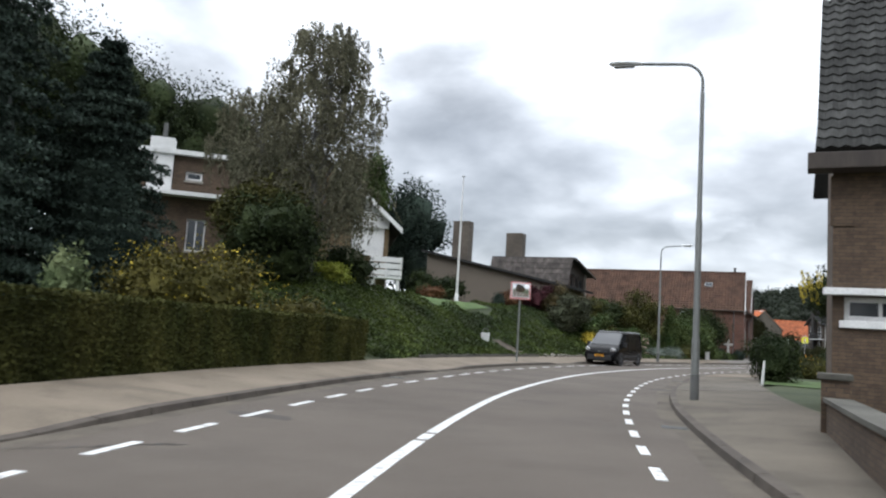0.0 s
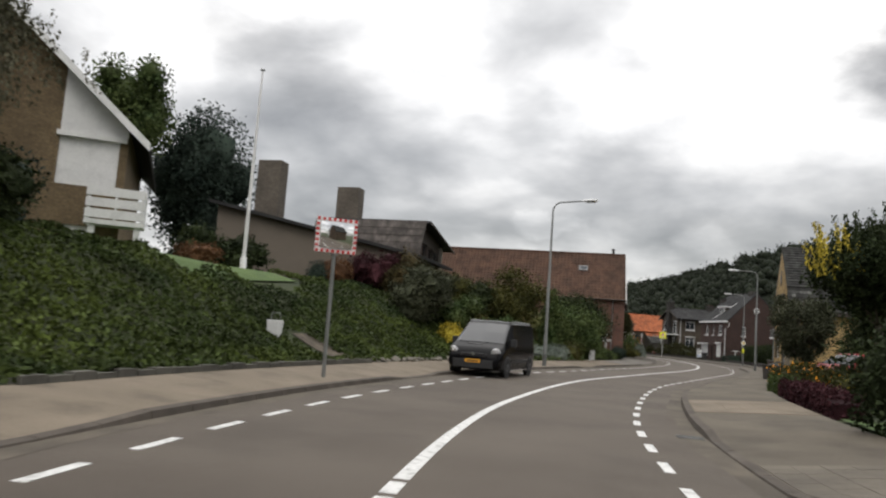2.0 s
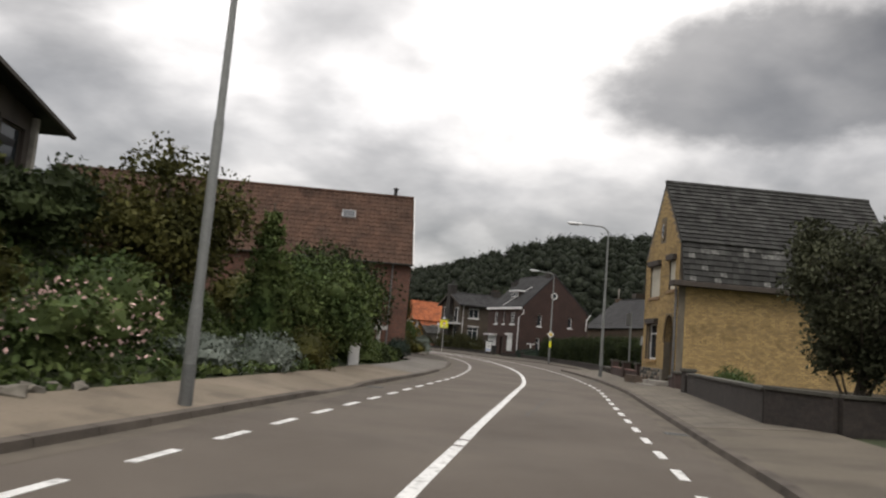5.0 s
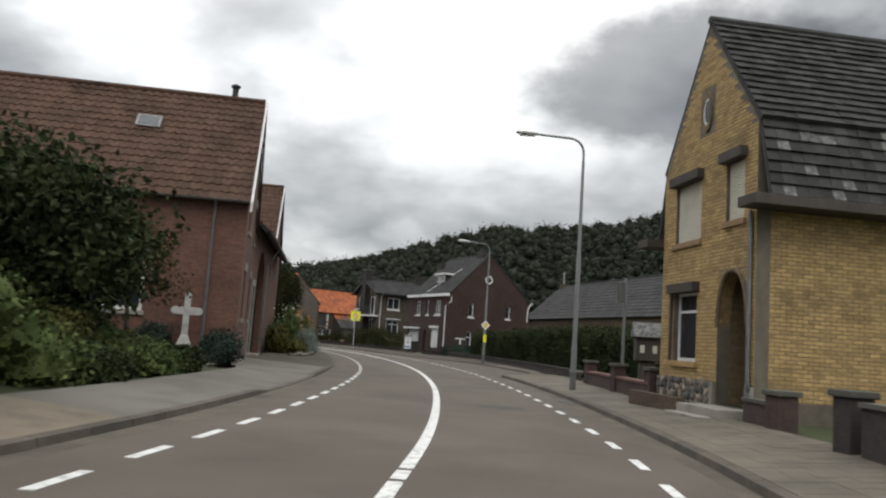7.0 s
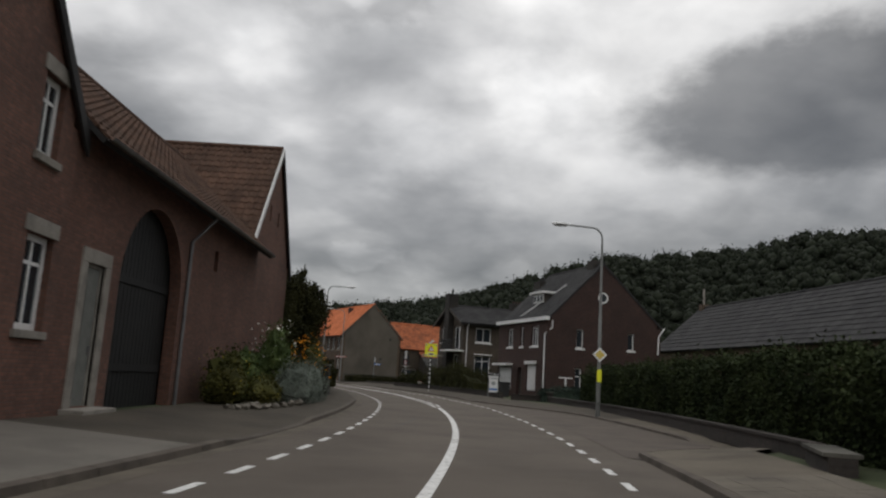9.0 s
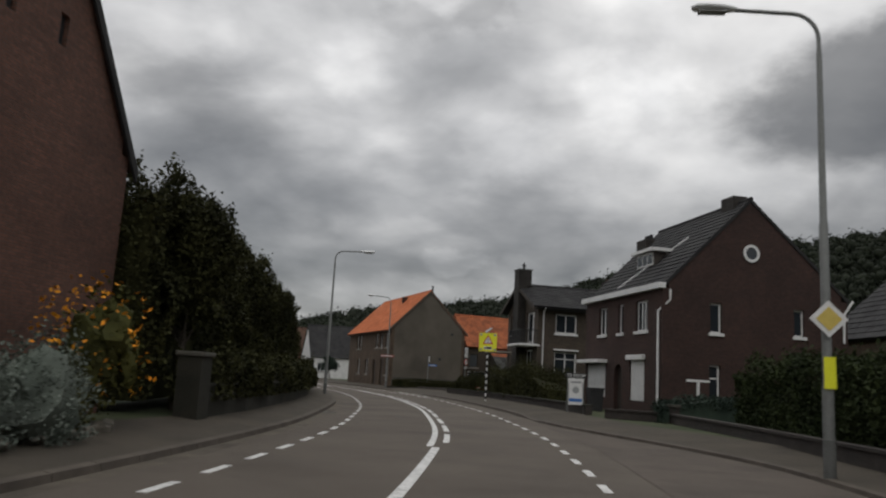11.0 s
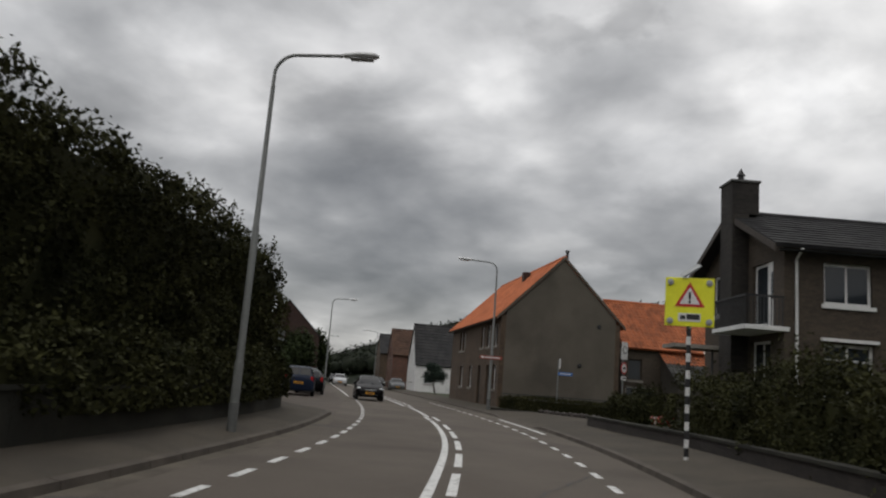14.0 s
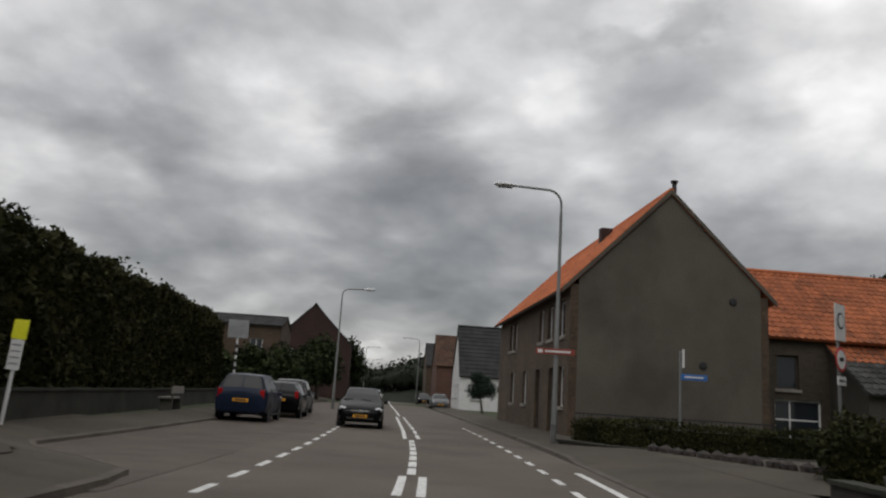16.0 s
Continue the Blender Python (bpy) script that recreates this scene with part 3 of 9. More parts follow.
def away(y):
    """Unit vector to the right of the road at y."""
    s = (mid(y + 0.3) - mid(y - 0.3)) / 0.6
    k = math.hypot(1, s)
    return 1 / k, -s / k


def beside(y, off, z=0.0):
    """A place off metres to the right of the centre line."""
    a = away(y)
    return mid(y) + a[0] * off, y + a[1] * off, z


def ease(a, b, x):
    t = min(1.0, max(0.0, (x - a) / (b - a)))
    return t * t * (3 - 2 * t)


HALF = 3.52


def kerb_right(y):
    return HALF + 2.6 * ease(91.8, 95.2, y) * (1 - ease(108, 120, y))


def kerb_left(y):
    return -HALF - 3.0 * ease(146.5, 150, y)


def walk_right(y):
    """Width of the pavement."""
    return 2.5 - 0.55 * ease(64, 74, y) * (1 - ease(86, 94, y)) - 0.4 * ease(88, 96, y)


def walk_left(y):
    return 1.93 - 0.4 * ease(46, 52, y) * (1 - ease(62, 68, y)) - 0.15 * ease(66, 70, y) + 1.37 * ease(80, 84, y) * (1 - ease(100, 112, y)) - 0.25 * ease(106, 114, y)


def height(x, y):
    """Height of the ground beside the road."""
    a = away(y)
    lat = (x - mid(y)) * a[0]
    if lat > 0:
        d = lat - kerb_right(y) - walk_right(y)
        z = -0.10 if d < -0.7 else 0.24 * ease(-0.7, 0.3, d) - 0.02
        far = lat
    else:
        d = -lat + kerb_left(y) - walk_left(y)
        if d < -0.7:
            z = -0.10
        elif d < 0:
            z = -0.02 + 0.24 * ease(-0.7, 0.3, d)
        else:
            up = ease(20, 27, y) * (1 - ease(64, 76, y))
            low = ease(-40, 0, y) * (1 - ease(66, 76, y))
            z = 0.2 + (2.85 * ease(0.0, 6.4, d) + 0.8 * ease(6, 26, d)) * up + (1 - up) * low * 1.6 * ease(1.8, 9.8, d)
    if 143 < y < 157 and -7.2 < lat < 0:
        z = min(z, -0.08)
    if y > 190 and abs(lat) > 3.4:
        z = max(z, -0.08)
    return z


# ---- ground, road and pavements ----
def stretch(lo, hi, step, far, n):
    inner = np.arange(lo, hi + step / 2, step)
    k = np.linspace(0, 1, n + 1)[1:] ** 2.2
    return np.concatenate([(lo - far * k)[::-1], inner, hi + far * k])


gx, gy = stretch(-46, 34, 0.8, 2900, 14), stretch(-20, 200, 1.0, 2700, 16)
verts = [(float(x), float(y), height(float(x), float(y))) for y in gy for x in gx]
nx = len(gx)
g = Geo().add(verts, [(j * nx + i, j * nx + i + 1, (j + 1) * nx + i + 1, (j + 1) * nx + i) for j in range(len(gy) - 1) for i in range(nx - 1)])
ground = part("ground", g, EARTH, smooth=True)
tagged(ground, "dark garden soil and rough grass rising into a bank", "ground", kind="structure")


DROPS = ((4.3, 8.5, -1), (24.6, 2.2, -1), (39.1, 2.2, -1), (60.0, 2.4, -1), (79.0, 6.0, -1), (92.5, 4.5, -1), (96.0, 2.2, 1), (28.0, 4.0, 1), (48.0, 5.0, 1), (122.0, 1.5, 1), (150.0, 6.0, 1))


def kerb_top(y, side):
    """Kerbs dip at driveways."""
    return 0.105 - 0.07 * max([1 - ease(w * 0.5, w * 0.5 + 0.8, abs(y - c)) for c, w, s in DROPS if s == side] + [0.0])


def ribbon(ys, lo, hi, zlo, zhi, thick=0.0):
    """A strip along the road between two offsets."""
    g = Geo()
    pts = []
    for y in ys:
        for off, z in ((lo(y), zlo(y)), (hi(y), zhi(y))):
            pts.append(beside(y, off, z))
    n = len(ys)
    faces = [(2 * i, 2 * i + 1, 2 * i + 3, 2 * i + 2) for i in range(n - 1)]
    return g.add(pts, faces)


Y_ALL = list(np.arange(-30, 230, 1.0)) + [240, 260, 300, 360, 440, 520, 640, 800]
road = part("road", ribbon(Y_ALL, lambda y: -HALF - 0.1, lambda y: HALF + 0.1, lambda y: 0.0, lambda y: 0.0), ASPHALT, smooth=True)
tagged(road, "worn grey asphalt road with white lane markings", "road", kind="structure")
lay = part("layby", ribbon(list(np.arange(91.5, 120.1, 0.75)), lambda y: HALF - 0.25, lambda y: kerb_right(y) + 0.1, lambda y: 0.006, lambda y: 0.03), LAYBY)
tagged(lay, "reddish brick-paved lay-by beside the road", "lay-by", kind="structure")
lay = part("layby", ribbon(list(np.arange(145.5, 205, 1.0)), lambda y: kerb_left(y) - 0.1, lambda y: -HALF + 0.1, lambda y: 0.03, lambda y: 0.006), LAYBY)
tagged(lay, "brown brick-paved parking strip beside the road", "lay-by", kind="structure")
Y_NEAR = list(np.arange(-30, 230, 1.0)) + [240, 260, 300, 360, 440, 520]
Y_LEFT, Y_LEFT_MID, Y_LEFT_LATE = [y for y in Y_NEAR if y <= 69], [y for y in Y_NEAR if 69 <= y <= 88], [y for y in Y_NEAR if y >= 88]
Y_NEAR, Y_LATE = [y for y in Y_NEAR if y <= 106], [y for y in Y_NEAR if y >= 106]
for side in (1, -1):
    if side > 0:
        late = ribbon(Y_LATE, lambda y: kerb_right(y) + 0.12, lambda y: kerb_right(y) + walk_right(y), lambda y: kerb_top(y, 1) - 0.005, lambda y: 0.26)
    else:
        late = ribbon(Y_LEFT_LATE, lambda y: kerb_left(y) - walk_left(y), lambda y: kerb_left(y) - 0.12, lambda y: 0.26, lambda y: kerb_top(y, -1) - 0.005)
    tagged(part("pavement", late, PAVE_DARK, smooth=True), "dark mossy footway along the garden walls", "pavement", kind="structure")
tagged(part("pavement", ribbon([147.6 + i for i in range(15)], lambda y: kerb_right(y) + walk_right(y) - 0.02, lambda y: kerb_right(y) + walk_right(y) + 6.0, lambda y: 0.262, lambda y: 0.262), PAVE_DARK), "worn paving at the mouth of the side street", "pavement", kind="structure")
tagged(part("pavement", ribbon([141.6 + i for i in range(15)], lambda y: kerb_left(y) - walk_left(y) - 5.5 * ease(141.6, 144, y), lambda y: kerb_left(y) - walk_left(y) + 0.02, lambda y: 0.33, lambda y: 0.266), PAVE_DARK), "worn paving at the garden entrance", "pavement", kind="structure")
pave_r = part("pavement", ribbon(Y_NEAR, lambda y: kerb_right(y) + 0.12, lambda y: kerb_right(y) + walk_right(y), lambda y: kerb_top(y, 1) - 0.005, lambda y: 0.26), PAVE_WORN, smooth=True)
tagged(pave_r, "worn grey-brown footway with bands of paving slabs", "pavement", kind="structure")
pave_l = part("pavement", ribbon(Y_LEFT, lambda y: kerb_left(y) - walk_left(y), lambda y: kerb_left(y) - 0.12, lambda y: 0.26, lambda y: kerb_top(y, -1) - 0.005), PAVE, smooth=True)
tagged(pave_l, "sandy grey paved footway along the bank", "pavement", kind="structure")
pave_m = part("pavement", ribbon(Y_LEFT_MID, lambda y: kerb_left(y) - walk_left(y), lambda y: kerb_left(y) - 0.12, lambda y: 0.26, lambda y: kerb_top(y, -1) - 0.005), PAVE_GREY, smooth=True)
tagged(pave_m, "plain grey footway before the farmhouse", "pavement", kind="structure")


def kerbs(pave, side, line):
    for y in np.arange(-24, 196, 1.0):
        y = float(y)
        g = Geo()
        p = []
        for z in (None, 1):
            for yy, o in ((y + 0.008, 0.0), (y + 0.992, 0.0), (y + 0.992, 0.16), (y + 0.008, 0.16)):
                t = kerb_top(yy, side)
                p.append(beside(yy, line(yy) + side * (o + (0.03 if z and o == 0 else 0)), -0.05 if z is None else t + (0.004 if o else -0.012)))
        part("kerbstone", g.hexa(p), KERB, pave)


def slabs(pave, lo, hi, side, z1, y0, y1, size, material):
    """Paving slabs laid on the footway, each a little uneven."""
    rng = random.Random(5)
    rows, y = [], y0
    g = Geo()
    while y < y1:
        a, b = lo(y), hi(y)
        n = max(1, int(abs(b - a) / size))
        for i in range(n):
            f0, f1 = i / n, (i + 1) / n
            e = 0.006 + rng.uniform(0, 0.003)
            c = []
            for dz in (-0.02, e):
                for yy, f in ((y + 0.003, f0), (y + 0.003, f1), (y + size - 0.003, f1), (y + size - 0.003, f0)):
                    ff = f + (0.003 if f == f0 else -0.003) / max(0.5, abs(b - a))
                    z0 = kerb_top(yy, side) - 0.002
                    x_ = beside(yy, a + (b - a) * ff, z0 + (z1 - z0) * ff + dz)
                    c.append(x_)
            g.hexa(c)
        y += size
    return part("paving_slabs", g, material, pave, kind="stuff")


def mark(y0, y1, off, width, name="lane_dash", par=None):
    """A painted mark between y0 and y1, off metres from the centre line."""
    n = max(1, int(abs(y1 - y0) / 0.8))
    pts, f = [], []
    for i in range(n + 1):
        y = y0 + (y1 - y0) * i / n
        for s, z in ((-1, 0.001), (-1, 0.006), (1, 0.006), (1, 0.001)):
            pts.append(beside(y, off + s * width / 2, z))
    for i in range(n):
        for j in range(3):
            f.append((4 * i + j, 4 * i + 4 + j, 4 * i + 5 + j, 4 * i + 1 + j))
    f += [(0, 1, 2, 3), tuple(4 * n + k for k in (3, 2, 1, 0))]
    return part(name, Geo().add(pts, f), PAINT, road)


# ---- building parts ----
def wall(parent, p0, p1, z0, tops, openings, material, th=0.28, name="wall", label=""):
    """An upright wall from p0 to p1 (outside on the right hand), with its top line and openings (u0, u1, v0, v1) cut through."""
    p0, p1 = Vector(p0), Vector(p1)
    d = p1 - p0
    ln = d.length
    d /= ln
    nin = Vector((-d.y, d.x))
    us = sorted({0.0, ln} | {u for o in openings for u in o[:2]} | {u for u, _ in tops if 0 < u < ln})

    def top(u):
        for (a, za), (b, zb) in zip(tops, tops[1:]):
            if a - 1e-6 <= u <= b + 1e-6:
                return za + (zb - za) * (u - a) / (b - a) if b > a else zb
        return tops[-1][1]

    levels = sorted({z0} | {v for o in openings for v in o[2:]})
    ncol, nrow = len(us) - 1, len(levels)

    def lev(u, k):
        return top(u) if k >= nrow else min(levels[k], top(u))

    def solid(i, k):
        if not (0 <= i < ncol and 0 <= k < nrow):
            return False
        a, b = us[i], us[i + 1]
        if lev(a, k + 1) - lev(a, k) < 1e-5 and lev(b, k + 1) - lev(b, k) < 1e-5:
            return False
        hi = levels[k + 1] if k + 1 < nrow else 1e9
        return not any(o[0] < b - 1e-6 and o[1] > a + 1e-6 and o[2] <= levels[k] + 1e-6 and o[3] >= hi - 1e-6 for o in openings)

    def at(u, k, t):
        q = p0 + d * u + nin * t
        return (q.x, q.y, lev(u, k))

    g = Geo()
    for i in range(ncol):
        a, b = us[i], us[i + 1]
        for k in range(nrow):
            if not solid(i, k):
                continue
            q = [(0, 1, 2, 3)]
            g.add([at(a, k, 0), at(b, k, 0), at(b, k + 1, 0), at(a, k + 1, 0)], q)
            g.add([at(b, k, th), at(a, k, th), at(a, k + 1, th), at(b, k + 1, th)], q)
            if not solid(i - 1, k):
                g.add([at(a, k, th), at(a, k, 0), at(a, k + 1, 0), at(a, k + 1, th)], q)
            if not solid(i + 1, k):
                g.add([at(b, k, 0), at(b, k, th), at(b, k + 1, th), at(b, k + 1, 0)], q)
            if not solid(i, k - 1):
                g.add([at(a, k, th), at(b, k, th), at(b, k, 0), at(a, k, 0)], q)
            if not solid(i, k + 1):
                g.add([at(a, k + 1, 0), at(b, k + 1, 0), at(b, k + 1, th), at(a, k + 1, th)], q)
    me = bpy.data.meshes.new(name)
    me.from_pydata(g.v, [], g.f)
    bm = bmesh.new()
    bm.from_mesh(me)
    bmesh.ops.remove_doubles(bm, verts=bm.verts, dist=1e-4)
    bm.to_mesh(me)
    bm.free()
    me.materials.append(material)
    return part(name, me, material, parent, label)


def wall_frame(p0, p1):
    """Local axes on a wall: x along, y inwards, z up."""
    d = (Vector(p1) - Vector(p0)).normalized()
    return Matrix(((d.x, -d.y, 0, p0[0]), (d.y, d.x, 0, p0[1]), (0, 0, 1, 0), (0, 0, 0, 1)))


def window(parent, p0, p1, o, bars=(1,), cross=None, frame_mat=None, sill=STONE, lintel=None, curtain=False, depth=0.12, fw=0.07, shutter=None, box=None):
    """A window in an opening: frame with bars, panes, sill, lintel, and a roller shutter with its box where it has one."""
    frame_mat = frame_mat or WHITE
    u0, u1, v0, v1 = o
    m = wall_frame(p0, p1)
    g = Geo()
    a, b = depth, depth + 0.06
    g.box(u0, u1, a, b, v0, v0 + fw).box(u0, u1, a, b, v1 - fw, v1).box(u0, u0 + fw, a, b, v0 + fw, v1 - fw).box(u1 - fw, u1, a, b, v0 + fw, v1 - fw)
    xs = [u0 + fw + (u1 - u0 - 2 * fw) * k / len(bars) for k in range(len(bars) + 1)] if len(bars) > 1 else [u0 + fw, u1 - fw]
    if len(bars) > 1:
        tot, acc, xs = sum(bars), 0, [u0 + fw]
        for k in bars:
            acc += k
            xs.append(u0 + fw + (u1 - u0 - 2 * fw) * acc / tot)
    for x in xs[1:-1]:
        g.box(x - 0.03, x + 0.03, a + 0.005, b - 0.005, v0 + fw, v1 - fw)
    zs = [v0 + fw, v1 - fw]
    if cross:
        zc = v0 + (v1 - v0) * cross
        zs = [v0 + fw, zc, v1 - fw]
        for x, x2 in zip(xs, xs[1:]):
            g.box(x + 0.03, x2 - 0.03, a + 0.005, b - 0.005, zc - 0.03, zc + 0.03)
    w = part("window", g, frame_mat, parent, m=m)
    if shutter:
        part("roller_shutter", shutter_geo(u0 + 0.02, u1 - 0.02, v0 + 0.02, v1 - 0.02, depth - 0.06), shutter, w, "closed roller shutter")
    else:
        for x, x2 in zip(xs, xs[1:]):
            for z, z2 in zip(zs, zs[1:]):
                p = part("pane", Geo().box(x, x2, a + 0.025, a + 0.033, z, z2), GLASS, w)
                p.visible_shadow = False
        if curtain:
            part("curtain", fold_geo(u0 + fw, u1 - fw, a + 0.14, v0 + fw, v1 - fw), CURTAIN, w, "pale net curtain")
    if sill:
        part("sill", Geo().box(u0 - 0.08, u1 + 0.08, -0.07, depth + 0.02, v0 - 0.13, v0 - 0.002), sill, w, bevel=0.01)
    if lintel:
        part("lintel", Geo().box(u0 - 0.12, u1 + 0.12, -0.03, depth, v1 + 0.002, v1 + 0.26), lintel, w, bevel=0.01)
    if box:
        part("shutter_box", Geo().box(u0 - 0.1, u1 + 0.1, -0.17, depth, v1 - 0.02, v1 + 0.2), box, w, "shutter box", bevel=0.02)
    return w


def shutter_geo(u0, u1, v0, v1, y):
    g = Geo()
    n = int((v1 - v0) / 0.05)
    prof = []
    for i in range(n):
        z = v0 + (v1 - v0) * i / n
        prof += [(y + 0.012, z), (y, z + 0.01), (y, z + 0.04)]
    pts = [(x, q[0], q[1]) for q in prof for x in (u0, u1)]
    return g.add(pts, [(2 * i, 2 * i + 1, 2 * i + 3, 2 * i + 2) for i in range(len(prof) - 1)])


def fold_geo(u0, u1, y, v0, v1):
    n = max(8, int((u1 - u0) / 0.05))
    pts = []
    for i in range(n + 1):
        u = u0 + (u1 - u0) * i / n
        yy = y + 0.025 * math.sin(u * 42)
        pts += [(u, yy, v0), (u, yy, v1)]
    return Geo().add(pts, [(2 * i, 2 * i + 2, 2 * i + 3, 2 * i + 1) for i in range(n)])


def door(parent, p0, p1, o, material, frame_mat=None, panels=2, depth=0.14, light=False):
    u0, u1, v0, v1 = o
    m = wall_frame(p0, p1)
    fw = 0.07
    d = part("door", Geo().box(u0 + fw, u1 - fw, depth, depth + 0.05, v0, v1 - fw), material, parent, m=m, bevel=0.004)
    part("door_frame", Geo().box(u0, u0 + fw, depth - 0.02, depth + 0.06, v0, v1).box(u1 - fw, u1, depth - 0.02, depth + 0.06, v0, v1).box(u0 + fw, u1 - fw, depth - 0.02, depth + 0.06, v1 - fw, v1), frame_mat or WHITE, d)
    for i in range(panels):
        a = v0 + 0.15 + (v1 - v0 - 0.4) * i / panels
        b = v0 + 0.05 + (v1 - v0 - 0.4) * (i + 1) / panels
        part("door_panel", Geo().box(u0 + 0.2, u1 - 0.2, depth - 0.012, depth + 0.01, a, b), GLASS if light and i == panels - 1 else material, d, bevel=0.004)
    part("door_handle", Geo().box(u1 - 0.2, u1 - 0.17, depth - 0.06, depth, v0 + 0.95, v0 + 1.12), ZINC, d, "metal door handle")
    return d


TILES = {}


def tile_geo(w, l, t, curved):
    """One roof tile: x along the eave, y up the slope, lifted at its lower edge so that it laps the one below."""
    n = 6 if curved else 1
    g = Geo()
    top, bot = [], []
    for i in range(n + 1):
        x = w * i / n
        z = 0.028 * math.cos(2 * math.pi * i / n) if curved else 0.0
        top += [(x, 0.0, t + z + 0.02), (x, l, z + 0.004)]
        bot += [(x, 0.0, z + 0.002 - 0.006)]
    k = 2 * (n + 1)
    f = [(2 * i, 2 * i + 2, 2 * i + 3, 2 * i + 1) for i in range(n)] + [(k + i, k + i + 1, 2 * i + 2, 2 * i) for i in range(n)]
    g.add(top + bot, f)
    g.add([top[0], top[1], (0, 0, -0.004)], [(0, 1, 2)]).add([top[-2], top[-1], (w, 0, -0.004)], [(0, 1, 2)])
    return g


def tiled(roof, o, u, s, material, w=0.3, l=0.36, t=0.022, curved=True, single=0, alt=None, alt_rows=(), jitter=0.006, trim=None):
    """Covers a roof slope with tiles: o lower corner, u along the eave, s up the slope. single: how many are objects of their own."""
    o, u, s = Vector(o), Vector(u), Vector(s)
    nu, ns = max(1, round(u.length / w)), max(1, round(s.length / (l * 0.86)))
    du, ds = u / nu, s / ns
    wx, wy = u.normalized(), s.normalized()
    wz = wx.cross(wy)
    R = Matrix((wx, wy, wz)).transposed()
    tg = tile_geo(du.length * 0.985, ds.length * 1.16, t, curved)
    rng = random.Random(3)
    me = None
    joined = {id(material): (Geo(), material)}
    if alt:
        joined[id(alt)] = (Geo(), alt)
    cnt = 0
    for j in range(ns):
        for i in range(nu):
            c = o + du * i + ds * j
            if trim and not trim((c + du / 2 + ds / 2)):
                continue
            mt = alt if alt and rng.random() < (0.34 if j in alt_rows else 0.08) else material
            m = Matrix.Translation(c + wz * rng.uniform(0, jitter)) @ (R @ Euler((rng.uniform(-0.012, 0.012), rng.uniform(-0.012, 0.012), rng.uniform(-0.01, 0.01))).to_matrix()).to_4x4()
            if cnt < single:
                key = (roof.name, id(mt))
                if key not in TILES:
                    TILES[key] = mesh_of("roof_tile", tg, mt)
                ob = new("roof_tile", TILES[key])
                ob.parent, ob.matrix_basis = roof, m
                cnt += 1
            else:
                joined[id(mt)][0].add([m @ Vector(p) for p in tg.v], tg.f)
    for gg, mt in joined.values():
        if gg.v:
            me = bpy.data.meshes.new("roof_tiles")
            me.from_pydata(gg.v, [], gg.f)
            me.materials.append(mt)
            part("roof_tiles", me, mt, roof, kind="stuff")


def slab_roof(parent, corners, th, material, name="roof", label=""):
    """A roof slope of some thickness: four corners from the lower edge, counter-clockwise from above."""
    c = [Vector(p) for p in corners]
    n = (c[1] - c[0]).cross(c[3] - c[0]).normalized()
    return part(name, Geo().hexa([p - n * th for p in c] + c), material, parent, label)


def gutter(parent, a, b, r=0.07, material=ZINC):
    a, b = Vector(a), Vector(b)
    d = (b - a).normalized()
    n = Vector((d.y, -d.x, 0))
    g = Geo()
    pts = []
    for p in (a, b):
        for k in range(7):
            w = math.pi * k / 6
            pts.append(p + n * r * math.cos(w) - Vector((0, 0, r * math.sin(w))))
        for k in reversed(range(7)):
            w = math.pi * k / 6
            pts.append(p + n * (r - 0.012) * math.cos(w) - Vector((0, 0, (r - 0.012) * math.sin(w))))
    g.add(pts, [(i, (i + 1) % 14, 14 + (i + 1) % 14, 14 + i) for i in range(14)])
    return part("gutter", g, material, parent, smooth=True)


def downpipe(parent, x, y, z0, z1, material=ZINC, kick=None):
    pts = [(x, y, z0), (x, y, z1)]
    if kick:
        pts += [(x + kick[0], y + kick[1], z1 + kick[2])]
    return part("downpipe", Geo().tube(pts, 0.045, 10), material, parent, smooth=True)


def gable_house(name, label, m, L, W, eave, ridge, walls, mats, openings, over=0.12, ridge_at=None, tile=None, th=0.09, base=0.0, verge=None, tiles_single=(0, 0)):
    """A house on x 0..L (ridge along x), y 0..W: its four walls with openings, two roof slopes with tiles, ridge cap.
    openings: dict of lists for 's' (y=0), 'n' (y=W), 'w' (x=0), 'e' (x=L)."""
    h = thing(name, label, "house", m)
    yr = W / 2 if ridge_at is None else ridge_at
    P = {"s": ((0, 0), (L, 0)), "e": ((L, 0), (L, W)), "n": ((L, W), (0, W)), "w": ((0, W), (0, 0))}
    t = 0.28
    tops = {"s": [(0, eave), (L, eave)], "n": [(0, eave), (L, eave)],
            "e": [(0, eave), (yr - t, ridge), (W - 2 * t, eave)], "w": [(0, eave), (W - yr - t, ridge), (W - 2 * t, eave)]}
    W_ = {}
    for k in "snew":
        p0, p1 = P[k]
        if k in "ew":
            d = (Vector(p1) - Vector(p0)).normalized()
            p0, p1 = tuple(Vector(p0) + d * t), tuple(Vector(p1) - d * t)
            tops[k] = [(0, eave + (ridge - eave) * t / (yr if k == "e" else W - yr)), (yr - t if k == "e" else W - yr - t, ridge), (W - 2 * t, eave + (ridge - eave) * t / (W - yr if k == "e" else yr))]
        W_[k] = (p0, p1)
        ops = [(o[0] - (t if k in "ew" else 0), o[1] - (t if k in "ew" else 0), o[2], o[3]) for o in openings.get(k, [])]
        wall(h, p0, p1, base, tops[k], ops, mats.get(k, mats["*"]), t)
    return h, {k: P[k] for k in P}, yr


